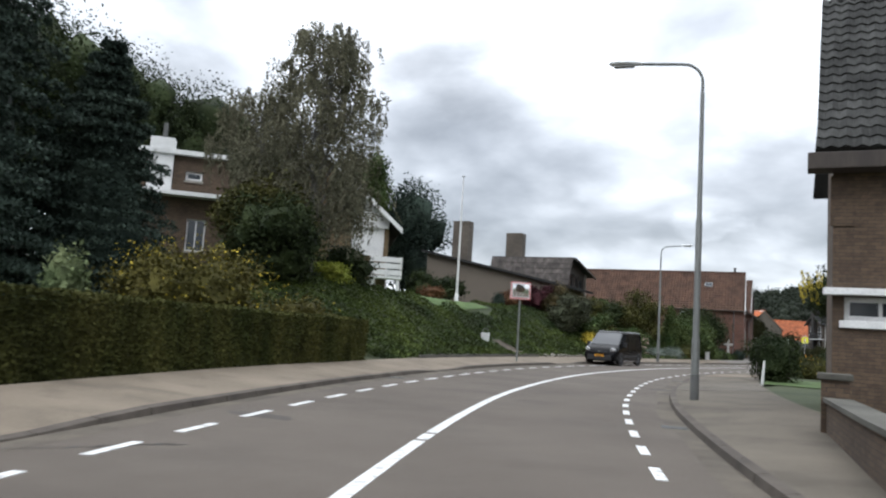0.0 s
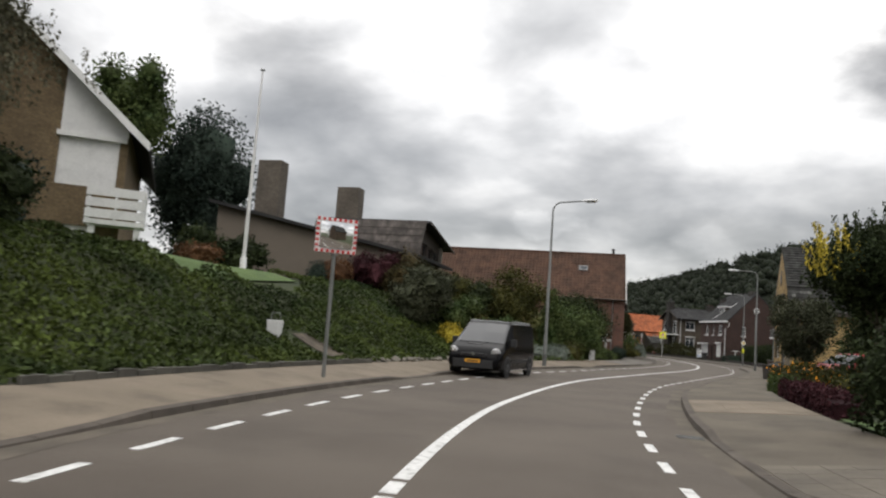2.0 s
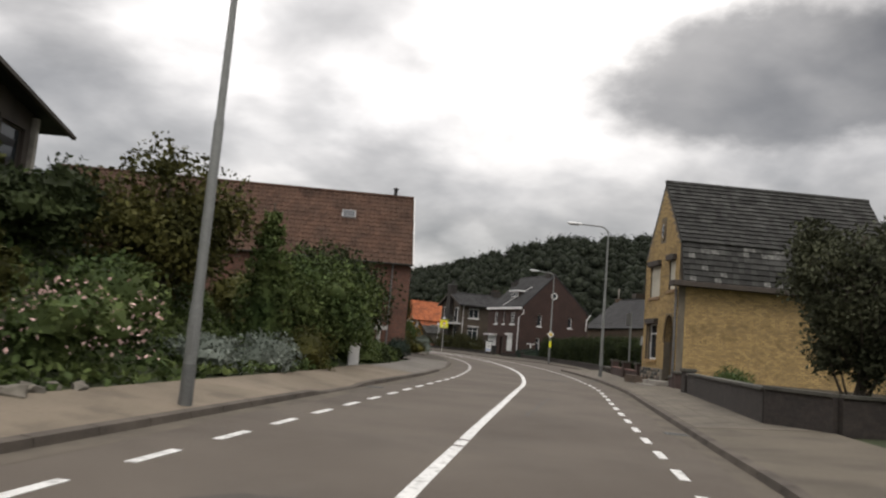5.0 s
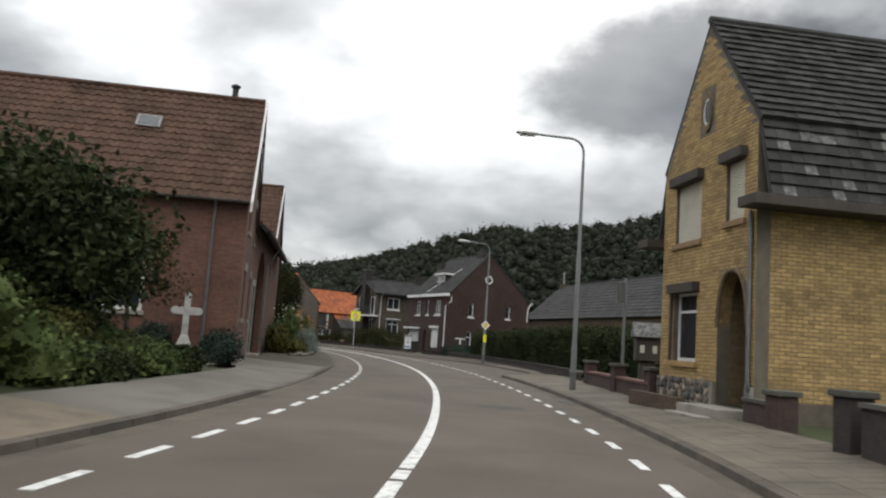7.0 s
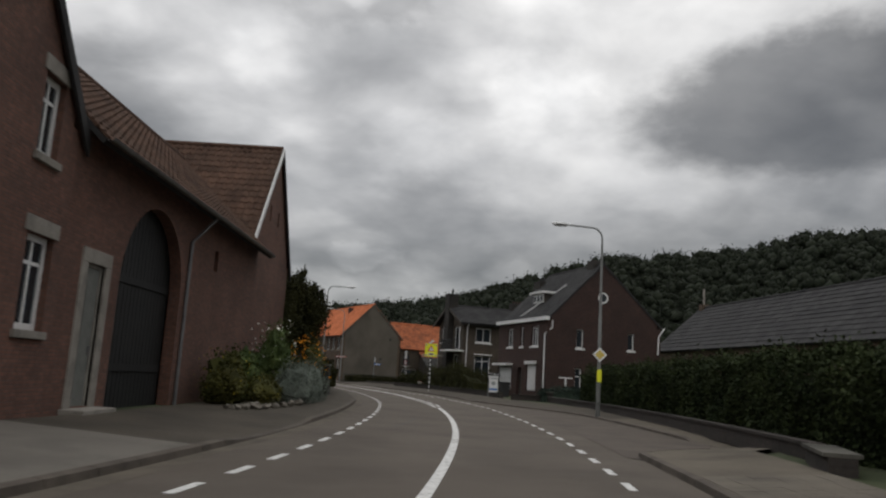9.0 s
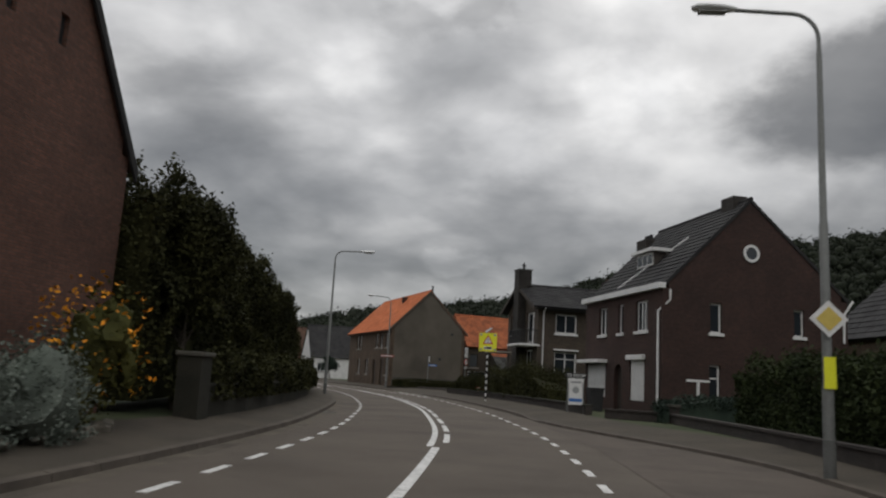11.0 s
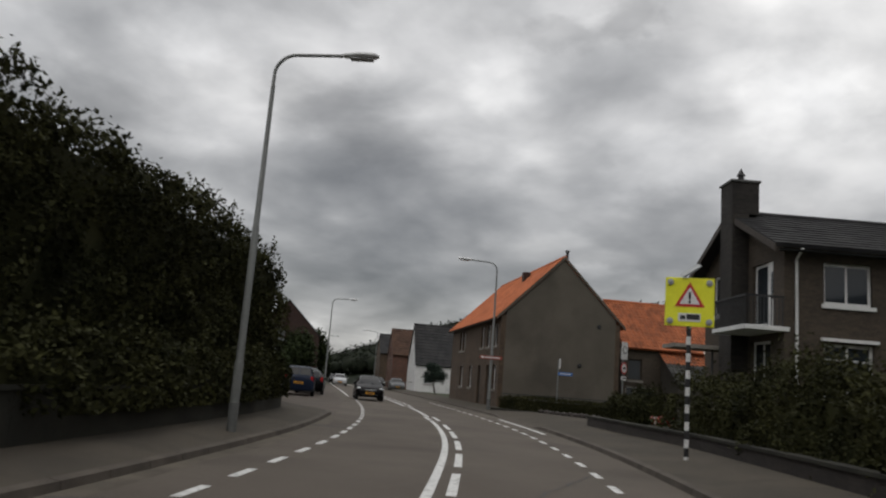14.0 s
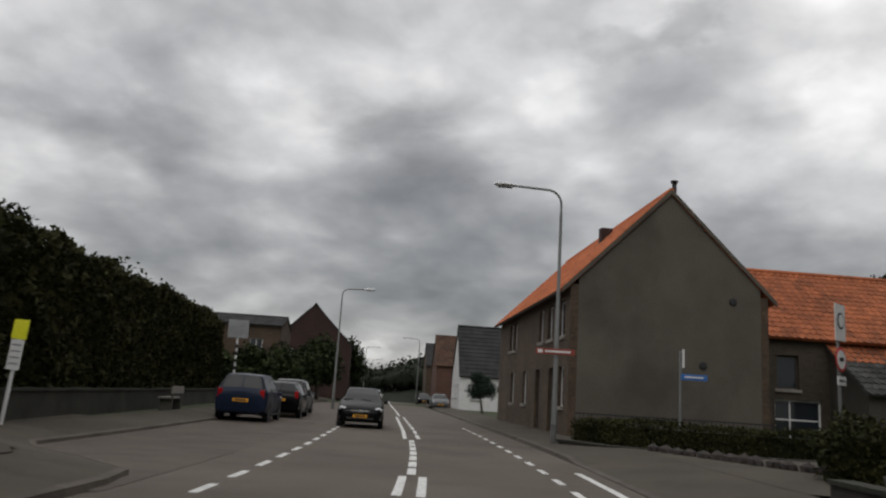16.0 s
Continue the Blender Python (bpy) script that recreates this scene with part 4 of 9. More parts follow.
def pitched(h, L, W, eave, ridge, yr, material, over=0.15, side=0.1, th=0.10, tile=None, single=(0, 0), tile_mat=None, ridge_mat=None, alt=None, alt_rows=(), lift=0.02):
    """Both slopes over a gable house."""
    out = []
    for k, (ye, sgn) in enumerate(((0, -1), (W, 1))):
        run = yr if k == 0 else W - yr
        sl = (ridge - eave) / run
        yo = ye + sgn * over
        zo = eave - sl * over
        n = 0.02
        if k == 0:
            c = [(-side, yo, zo + th + n), (L + side, yo, zo + th + n), (L + side, yr, ridge + th + n), (-side, yr, ridge + th + n)]
        else:
            c = [(L + side, yo, zo + th + n), (-side, yo, zo + th + n), (-side, yr, ridge + th + n), (L + side, yr, ridge + th + n)]
        r = slab_roof(h, c, th, material, label="")
        if tile:
            tiled(r, c[0], Vector(c[1]) - Vector(c[0]), Vector(c[3]) - Vector(c[0]), tile_mat or material, single=single[k], alt=alt, alt_rows=alt_rows, **tile)
        out.append(r)
    part("ridge_cap", Geo().tube([(-side, yr, ridge + th + 0.03), (L + side, yr, ridge + th + 0.03)], 0.11, 8), ridge_mat or tile_mat or material, h)
    return out


# ---- houses ----
def barge(h, p, q, w=0.24, material=None):
    """A verge board along a gable edge from p to q (x fixed), hung below the roof line."""
    x = p[0]
    return part("verge_board", Geo().hexa([(x - 0.03, p[1], p[2] - w), (x + 0.03, p[1], p[2] - w), (x + 0.03, q[1], q[2] - w), (x - 0.03, q[1], q[2] - w),
                                           (x - 0.03, p[1], p[2]), (x + 0.03, p[1], p[2]), (x + 0.03, q[1], q[2]), (x - 0.03, q[1], q[2])]), material or WHITE, h, "white verge board")


def spandrels(parent, p0, p1, u0, u1, vs, vt, material, th=0.28, pointed=False, mould=None):
    """Fills the corners of a square opening above vs so that it becomes an arch with its crown at vt."""
    m = wall_frame(p0, p1)
    c, r, n = (u0 + u1) / 2, (u1 - u0) / 2, 12
    arc = []
    for i in range(n + 1):
        f = i / n
        if pointed:
            w = math.radians(90) * f
            x, z = u0 + r * (1 - math.cos(w) ** 0.85), vs + (vt - vs) * math.sin(w) ** 0.9
        else:
            w = math.pi / 2 * f
            x, z = c - r * math.cos(w), vs + (vt - vs) * math.sin(w)
        arc.append((x, z))
    g = Geo()
    for flip in (False, True):
        for (xa, za), (xb, zb) in zip(arc, arc[1:]):
            if flip:
                xa, xb = 2 * c - xb, 2 * c - xa
                za, zb = zb, za
            g.hexa([(xa, 0.0, za), (xb, 0.0, zb), (xb, th, zb), (xa, th, za), (xa, 0.0, vt), (xb, 0.0, vt), (xb, th, vt), (xa, th, vt)])
    part("arch_spandrel", g, material, parent, m=m, weld=True)
    if mould:
        for side in (1, -1):
            pts = [(x if side > 0 else 2 * c - x, -0.01, z) for x, z in [(u0, arc[0][1] - 0.01)] + arc]
            part("arch_moulding", Geo().tube(pts, 0.05, 8), mould, parent, m=m, smooth=True)


def skew(h, k):
    """Leans a house's plan: local x shifts by k for each metre of local y."""
    S = Matrix(((1, k, 0, 0), (0, 1, 0, 0), (0, 0, 1, 0), (0, 0, 0, 1)))

    def lean(ob, m):
        for c in ob.children:
            mc = m @ c.matrix_basis
            if c.data.users > 1:
                c.matrix_basis = Matrix.Translation((k * mc.translation.y, 0, 0)) @ c.matrix_basis
            else:
                c.data.transform(mc.inverted() @ S @ mc)
            lean(c, mc)
    lean(h, Matrix())


def red_farmhouse():
    L, W, E, R, yr = 19.68, 6.75, 5.2, 9.0, 3.2
    ops = {"e": [(1.3, 2.15, 4.35, 5.68), (5.29, 6.02, 4.42, 5.76), (1.5, 2.55, 1.6, 3.12), (5.42, 6.35, 1.63, 3.17), (2.75, 2.9, 7.0, 7.35), (4.0, 4.15, 7.0, 7.35)],
           "s": [(15.35, 16.95, 1.6, 3.1), (13.55, 14.35, 4.05, 4.8)]}
    h, P, yr = gable_house("farmhouse", "red brick farmhouse with faded tiled roof and white verge", pose(-23.3, 83.03, 0), L, W, E, R, None, {"*": RED_BRICK}, ops, ridge_at=yr, base=-0.1)
    pitched(h, L, W, E, R, yr, ROOF_RED, over=0.25, side=0.05, tile=dict(w=0.30, l=0.40), single=(150, 0))
    for o in ops["e"][:4]:
        window(h, *P["e"], o, bars=(1, 1), cross=0.7, lintel=STONE, curtain=True, fw=0.11)
    for o in ops["e"][4:]:
        part("vent_slit", Geo().box(o[0], o[1], 0.1, 0.12, o[2], o[3]), BLACK, h, m=wall_frame(*P["e"]))
    window(h, *P["s"], ops["s"][0], bars=(1, 1), cross=0.68, curtain=True, fw=0.11)
    window(h, *P["s"], ops["s"][1], bars=(1, 1), fw=0.11)
    k = (R - E) / yr
    barge(h, (L + 0.1, -0.25, E - 0.25 * k + 0.14), (L + 0.1, yr, R + 0.14), 0.3)
    barge(h, (L + 0.1, W + 0.2, E - 0.2 + 0.1), (L + 0.1, yr, R + 0.14), 0.3, ROOF_DARK)
    gutter(h, (-0.1, -0.32, E - 0.16), (L + 0.05, -0.32, E - 0.16))
    downpipe(h, L - 0.95, -0.06, 0.1, E - 0.45, kick=(0, -0.2, 0.22))
    part("roof_vent", Geo().lathe([(0.10, 0), (0.10, 0.42), (0.16, 0.44), (0.16, 0.5), (0.05, 0.56)], 14, Matrix.Translation((L - 1.0, yr, R + 0.1))), BLACK, h, smooth=True)
    s = Vector((0, yr, R - E)).normalized()
    m = Matrix.Translation((L - 3.5, 1.95, E + 1.95 * k + 0.2)) @ Euler((math.atan2(R - E, yr), 0, 0)).to_matrix().to_4x4()
    sk = part("roof_light", Geo().obox(m, 0.78, 0.6, 0.12), ZINC, h, bevel=0.02)
    part("pane", Geo().obox(m @ Matrix.Translation((0, 0, 0.065)), 0.62, 0.45, 0.01), GLASS, sk)
    skew(h, -0.058)
    return h


def gatehouse():
    L, W, E, R = 13.6, 6.2, 5.45, 8.35
    ops = {"s": [(0.95, 1.7, 0.35, 3.0), (2.42, 6.1, 0.1, 4.7), (8.6, 8.95, 3.9, 4.5)]}
    h, P, yr = gable_house("gatehouse", "brown brick gate building with tall arched gateway and overhanging roof", pose(-4.03, 89.8, 0, 0, 0, 90), L, W, E, R, None, {"*": RED_BRICK}, ops, base=-0.1)
    pitched(h, L, W, E, R, yr, ROOF_DARK, over=0.5, side=-0.02, tile=dict(w=0.30, l=0.38), tile_mat=ROOF_RED)
    p = P["s"]
    spandrels(h, *p, 2.42, 6.1, 2.85, 4.7, RED_BRICK)
    m = wall_frame(*p)
    gate = part("gate", Geo().box(2.42, 6.1, 0.34, 0.40, 0.1, 4.7), GATE_WOOD, h, "dark double gate under the arch", m=m)
    for i in range(18):
        x = 2.42 + 3.68 * i / 18
        part("gate_board", Geo().box(x + 0.01, x + 3.68 / 18 - 0.01, 0.315, 0.345, 0.12, 4.6), GATE_WOOD, gate)
    for z in (1.0, 2.9):
        part("gate_rail", Geo().box(2.47, 6.05, 0.28, 0.318, z, z + 0.16), GATE_WOOD, gate)
    door(h, *p, (0.95, 1.7, 0.35, 3.0), mat("grey_green_door", (0.12, 0.125, 0.115), (0.16, 0.165, 0.15)), STONE, 2, 0.06)
    part("stone_surround", Geo().box(0.71, 0.95, -0.04, 0.2, 0.2, 3.0).box(1.7, 1.94, -0.04, 0.2, 0.2, 3.0).box(0.71, 1.94, -0.04, 0.2, 3.0, 3.27), STONE, h, "limestone door surround", bevel=0.015, m=m)
    part("door_step", Geo().box(0.62, 2.02, -0.45, 0.1, 0.05, 0.33), STONE, h, bevel=0.02, m=m)
    gutter(h, (0, -0.56, E - 0.3), (L - 0.1, -0.56, E - 0.3), 0.08)
    downpipe(h, 6.42, -0.06, 0.15, 4.35, kick=(0.45, -0.45, 0.75))
    return h


def barn():
    L, W, E, R = 12.0, 6.6, 5.55, 9.9
    h, P, yr = gable_house("barn", "brown brick barn with tiled roof and white verge", pose(-16.35, 103.42, 0), L, W, E, R, None, {"*": RED_BRICK}, {"e": [(2.4, 2.65, 6.9, 7.5), (3.8, 4.05, 6.9, 7.5)]}, base=-0.1)
    pitched(h, L, W, E, R, yr, ROOF_RED, over=0.25, side=0.05, tile=dict(w=0.30, l=0.40))
    k = (R - E) / yr
    barge(h, (L + 0.1, -0.35, E - 0.35 * k + 0.14), (L + 0.1, yr, R + 0.14), 0.32)
    barge(h, (L + 0.1, W + 0.2, E - 0.2), (L + 0.1, yr, R + 0.14), 0.3, ROOF_DARK)
    for u in (2.4, 3.8):
        part("vent_slit", Geo().box(u, u + 0.25, 0.1, 0.12, 6.9, 7.5), BLACK, h, m=wall_frame(*P["e"]))
    return h


BRICK_JOBS = []
MORTAR = mat("grey_brick_mortar", (0.115, 0.098, 0.075), (0.165, 0.142, 0.110), 3.0, 0.95, 0, 0.4, 60, 40, (1.2, 0.7))


def yellow_house():
    L, W = 9.0, 4.05
    h = thing("house", "yellow brick house with mansard tiled roof and closed shutters", "house", pose(6.9, 73.0, 0))
    t = 0.28
    K, R = 5.97, 8.72
    tops = [(0, 4.4), (0.001, K), (W / 2, R), (W - 0.001, K), (W, 4.4)]
    K2 = 5.7
    tops = [(0, K2), (W / 2, R), (W, K)]
    pw = ((0, W), (0, 0))
    ops = [(0.62, 1.84, 3.92, 5.28), (2.9, 3.6, 4.12, 5.36), (0.64, 1.75, 1.25, 2.78), (2.66, 3.8, 0.45, 3.12)]
    fr = wall(h, *pw, -0.1, tops, ops, MORTAR, t)
    sd = wall(h, (t, 0), (L - t, 0), -0.1, [(0, 4.5), (L, 4.5)], [(7.0, 8.0, 2.6, 3.6)], MORTAR, t)
    BRICK_JOBS.append((fr, pw, W, tops, ops + [(1.7, 2.35, 6.2, 7.25)], 0.88, 2.66, 3.8))
    BRICK_JOBS.append((sd, ((t, 0), (L - t, 0)), L - 2 * t, [(0, 4.4), (L, 4.4)], [(7.0, 8.0, 2.6, 3.6)], 0.62, None, None))
    wall(h, (L, 0), (L, W), -0.1, [(0, K), (W / 2, R - 0.02), (W, K2)], [], YELLOW_BRICK, t)
    wall(h, (L - t, W), (t, W), -0.1, [(0, 4.2), (L, 4.2)], [], YELLOW_BRICK, t)
    # steep lower slope and upper slope on both sides
    lo = slab_roof(h, [(0.02, -0.42, 4.42), (L, -0.42, 4.42), (L, -0.02, K + 0.06), (0.02, -0.02, K + 0.06)], 0.06, ROOF_SLATE)
    tiled(lo, (0.02, -0.42, 4.42), (L - 0.02, 0, 0), (0, 0.40, K + 0.06 - 4.42), ROOF_SLATE, w=0.25, l=0.27, t=0.045, curved=False, single=100, alt=ROOF_PALE, alt_rows=(5, 6), jitter=0.014)
    up = slab_roof(h, [(0.0, -0.10, K + 0.03), (L, -0.10, K + 0.03), (L, W / 2, R + 0.1), (0.0, W / 2, R + 0.1)], 0.08, ROOF_SLATE)
    tiled(up, (0.0, -0.10, K + 0.03), (L, 0, 0), (0, W / 2 + 0.10, R + 0.07 - K), ROOF_SLATE, w=0.25, l=0.27, t=0.045, curved=False, single=180, jitter=0.014)
    slab_roof(h, [(L, W + 0.42, 4.15), (0.02, W + 0.42, 4.15), (0.02, W + 0.02, K2 + 0.06), (L, W + 0.02, K2 + 0.06)], 0.06, ROOF_SLATE)
    slab_roof(h, [(L, W + 0.10, K2 + 0.03), (0, W + 0.10, K2 + 0.03), (0, W / 2, R + 0.1), (L, W / 2, R + 0.1)], 0.08, ROOF_SLATE)
    part("ridge_cap", Geo().tube([(-0.02, W / 2, R + 0.12), (L, W / 2, R + 0.12)], 0.10, 8), ROOF_SLATE, h)
    # dark box gutters that return round the corner
    for y0, y1, zb in ((-0.62, -0.02, 4.2), (W + 0.02, W + 0.62, 3.92)):
        part("box_gutter", Geo().box(-0.42, L + 0.1, y0, y1, zb, zb + 0.2), DARK_WOOD, h, "dark boxed eaves gutter", bevel=0.015)
    for i, o in enumerate(ops[:2]):
        window(h, *pw, o, shutter=CREAM, box=DARK_WOOD, frame_mat=DARK_WOOD, sill=mat("brown_stone_sill", (0.20, 0.13, 0.07), (0.26, 0.17, 0.1)))
    w = window(h, *pw, ops[2], bars=(1,), cross=0.72, box=DARK_WOOD, curtain=False, sill=mat("ochre_sill", (0.30, 0.19, 0.08), (0.36, 0.24, 0.11)))
    part("shutter_rail", Geo().box(0.5, 0.6, -0.05, 0.1, 1.2, 2.78), DARK_WOOD, w)
    # pointed porch
    spandrels(h, *pw, 2.66, 3.8, 2.0, 3.12, YELLOW_BRICK, pointed=True, mould=TAN_BRICK)
    m = wall_frame(*pw)
    for nm, bx in (("porch_side", (2.56, 2.66, 0.28, 1.1, 0.45, 3.2)), ("porch_side", (3.8, 3.9, 0.284, 1.1, 0.45, 3.2)), ("porch_back", (2.56, 3.9, 1.1, 1.2, 0.45, 3.2)), ("porch_ceiling", (2.56, 3.9, 0.284, 1.2, 3.2, 3.3)), ("porch_floor", (2.56, 3.9, 0.0, 1.2, 0.2, 0.45))):
        part(nm, Geo().box(*bx), TAN_BRICK, h, m=m)
    door(h, *pw, (2.75, 3.7, 0.45, 2.75), DARK_WOOD, DARK_WOOD, 2, 1.02)
    ring = Geo()
    for k in range(24):
        a, b = 2 * math.pi * k / 24, 2 * math.pi * (k + 1) / 24
        q = []
        for yy in (-0.05, 0.03):
            for w_, r in ((a, 0.25), (a, 0.37), (b, 0.37), (b, 0.25)):
                q.append((W / 2 + 0.62 * r * math.cos(w_), yy, 6.72 + 1.25 * r * math.sin(w_)))
        ring.hexa(q)
    ov = part("oval_window", ring, TAN_BRICK, h, "oval gable window with brick surround", m=m, weld=True)
    part("pane", Geo().lathe([(0.26, 0), (0.26, 0.02)], 24, Matrix.Translation((W / 2, -0.01, 6.72)) @ Euler((radians(90), 0, 0)).to_matrix().to_4x4() @ Matrix.Diagonal((0.62, 1.25, 1, 1))), WHITE, ov)
    part("glass", Geo().lathe([(0.2, 0), (0.2, 0.02)], 24, Matrix.Translation((W / 2 + 0.02, -0.022, 6.72)) @ Euler((radians(90), 0, 0)).to_matrix().to_4x4() @ Matrix.Diagonal((0.55, 1.25, 1, 1))), GLASS, ov)
    downpipe(h, -0.06, 0.12, 0.1, 4.2)
    # stone plinth pieces: light and dark field stones in mortar
    rng = random.Random(9)
    part("plinth", Geo().box(3.82, W, -0.06, 0.02, 0.1, 0.86), STONE, h, m=m)
    pl = part("plinth", Geo().box(0.0, 2.6, -0.06, 0.02, 0.1, 0.86), mat("plinth_mortar", (0.20, 0.18, 0.15), (0.26, 0.24, 0.2)), h, "rubble stone plinth", m=m)
    st = [mesh_of("stone", blob_core((0, 0, 0), (0.11, 0.05, 0.085), 0.25, k, 1), mat("field_stone", c, [q * 1.6 for q in c], 6.0, 0.9, 0, 0.3, 30, 20, None, 0.3)) for k, c in enumerate(((0.05, 0.05, 0.045), (0.16, 0.13, 0.10), (0.09, 0.08, 0.07)))]
    for a, b in ((0.0, 2.6), (3.82, W)):
        u = a + 0.1
        while u < b - 0.05:
            v = 0.2
            while v < 0.85:
                ob = new("stone", st[rng.randrange(3)])
                ob.parent = pl
                ob.matrix_basis = pose(u + rng.uniform(-0.03, 0.03), -0.06, v + rng.uniform(-0.02, 0.02), 0, rng.uniform(0, 360), 0)
                v += 0.155
            u += 0.19
    part("plinth", Geo().box(0, L, -0.04, 0.0, 0.05, 0.6), mat("dark_plinth_brick", (0.08, 0.07, 0.05), (0.12, 0.10, 0.08)), h, "dark brick plinth")
    part("front_step", Geo().box(-0.75, 0.0, 0.0, 1.6, 0.1, 0.42).box(-1.05, -0.75, 0.1, 1.5, 0.1, 0.26), STONE, h, bevel=0.02)
    part("front_kerb", Geo().box(-0.75, -0.55, 1.6, W, 0.1, 0.5), BROWN_BRICK, h)
    return h


def brown_house():
    L, W, E, R, yr = 8.37, 8.7, 5.5, 9.55, 4.1
    ops = {"s": [(1.7, 2.65, 3.78, 5.12), (3.98, 4.53, 3.78, 5.12), (5.85, 7.0, 3.78, 5.12), (5.3, 6.75, 0.75, 2.55), (3.62, 4.5, 0.15, 2.35), (0.25, 2.6, 0.8, 2.4)],
           "e": [(2.17, 2.7, 3.76, 5.02), (6.1, 6.6, 3.85, 5.0), (2.12, 2.62, 0.7, 2.42)]}
    h, P, yr = gable_house("house", "dark red brick house with white shutters and fascia", pose(6.97, 135.6, 0, 0, 0, -71.9), L, W, E, R, None, {"*": DARK_BRICK}, ops, ridge_at=yr, base=-0.1)
    pitched(h, L, W, E, R, yr, ROOF_DARK, over=0.1, side=0.05, tile=dict(w=0.30, l=0.38, curved=False))
    s, e = P["s"], P["e"]
    for o, b in ((ops["s"][0], (1, 1)), (ops["s"][1], (1,)), (ops["s"][2], (1, 1, 1))):
        window(h, *s, o, bars=b, sill=WHITE, curtain=True)
    window(h, *s, ops["s"][3], shutter=WHITE, box=WHITE, sill=None)
    window(h, *s, ops["s"][5], shutter=WHITE, sill=None)
    m = wall_frame(*s)
    part("canopy", Geo().box(0.05, 2.8, -0.5, 0.0, 2.42, 2.58), WHITE, h, "flat white canopy over shuttered window", m=m, bevel=0.01)
    spandrels(h, *s, 3.62, 4.5, 1.85, 2.35, DARK_BRICK)
    door(h, *s, (3.62, 4.5, 0.15, 2.35), DARK_WOOD, DARK_WOOD, 2, 0.22)
    for o in ops["e"][:2]:
        window(h, *e, o, bars=(1,), sill=WHITE)
    window(h, *e, ops["e"][2], bars=(1,), cross=0.68, sill=WHITE)
    part("fascia", Geo().box(-0.1, L + 0.25, -0.26, 0.02, E - 0.04, E + 0.2), WHITE, h, "broad white eaves fascia", bevel=0.01)
    me = wall_frame(*e)
    ring, n = Geo(), 28
    for k in range(n):
        a, b = 2 * math.pi * k / n, 2 * math.pi * (k + 1) / n
        q = []
        for yy in (-0.05, 0.02):
            for w_, r in ((a, 0.27), (a, 0.38), (b, 0.38), (b, 0.27)):
                q.append((4.1 + r * math.cos(w_), yy, 7.28 + r * math.sin(w_)))
        ring.hexa(q)
    rw = part("round_window", ring, WHITE, h, "round gable window with white frame", m=me)
    part("pane", Geo().lathe([(0.28, 0), (0.28, 0.02)], 24, Matrix.Translation((4.1, -0.004, 7.28)) @ Euler((radians(90), 0, 0)).to_matrix().to_4x4()), GLASS, rw)
    part("downpipe", Geo().tube([(L + 0.1, 0.3, E - 0.05), (L + 0.1, 0.3, E - 0.5), (L - 0.25, -0.07, E - 0.95), (L - 0.25, -0.07, 0.1)], 0.05, 10), WHITE, h, "white downpipe", smooth=True)
    part("downpipe", Geo().tube([(L + 0.08, W + 0.25, E + 0.05), (L + 0.08, W - 0.2, E - 0.55), (L + 0.08, W - 0.25, E - 1.8)], 0.05, 10), WHITE, h, "white downpipe", smooth=True)
    # dormer on the road slope
    k = (R - E) / yr
    zd = E + 1.35 * k + 0.1
    d = part("dormer", Geo().box(3.1, 4.9, 1.35, 3.1, zd, zd + 0.75), DARK_WOOD, h)
    part("dormer_roof", Geo().box(2.88, 5.12, 1.08, 3.4, zd + 0.75, zd + 0.9), WHITE, d, "flat white dormer roof", bevel=0.01)
    part("window", Geo().box(3.2, 4.8, 1.29, 1.355, zd + 0.1, zd + 0.7), WHITE, d)
    for a in (3.27, 3.8, 4.33):
        part("pane", Geo().box(a, a + 0.42, 1.275, 1.29, zd + 0.17, zd + 0.63), GLASS, d)
    a, b = Vector((3.1, 0.35, E + 0.35 * k + 0.15)), Vector((5.55, 2.68, E + 2.68 * k + 0.15))
    part("roof_flashing", Geo().hexa([a, a + Vector((0.11, 0, 0)), b + Vector((0.11, 0, 0)), b] + [q + Vector((0, -0.03, 0.04)) for q in (a, a + Vector((0.11, 0, 0)), b + Vector((0.11, 0, 0)), b)]), WHITE, h, "pale roof flashing")
    part("chimney", Geo().box(6.6, 7.6, yr - 0.35, yr + 0.35, R - 0.3, R + 0.45), SOOT_BRICK, h, bevel=0.02)
    ch = part("chimney", Geo().box(-0.35, 0.75, yr - 1.2, yr - 0.3, R - 2.2, R - 0.45), SOOT_BRICK, h, bevel=0.02)
    for i in range(3):
        part("chimney_pot", Geo().lathe([(0.1, 0), (0.09, 0.3)], 12, Matrix.Translation((-0.1 + 0.3 * i, yr - 0.75, R - 0.46))), ROOF_DARK, ch, smooth=True)
    return h


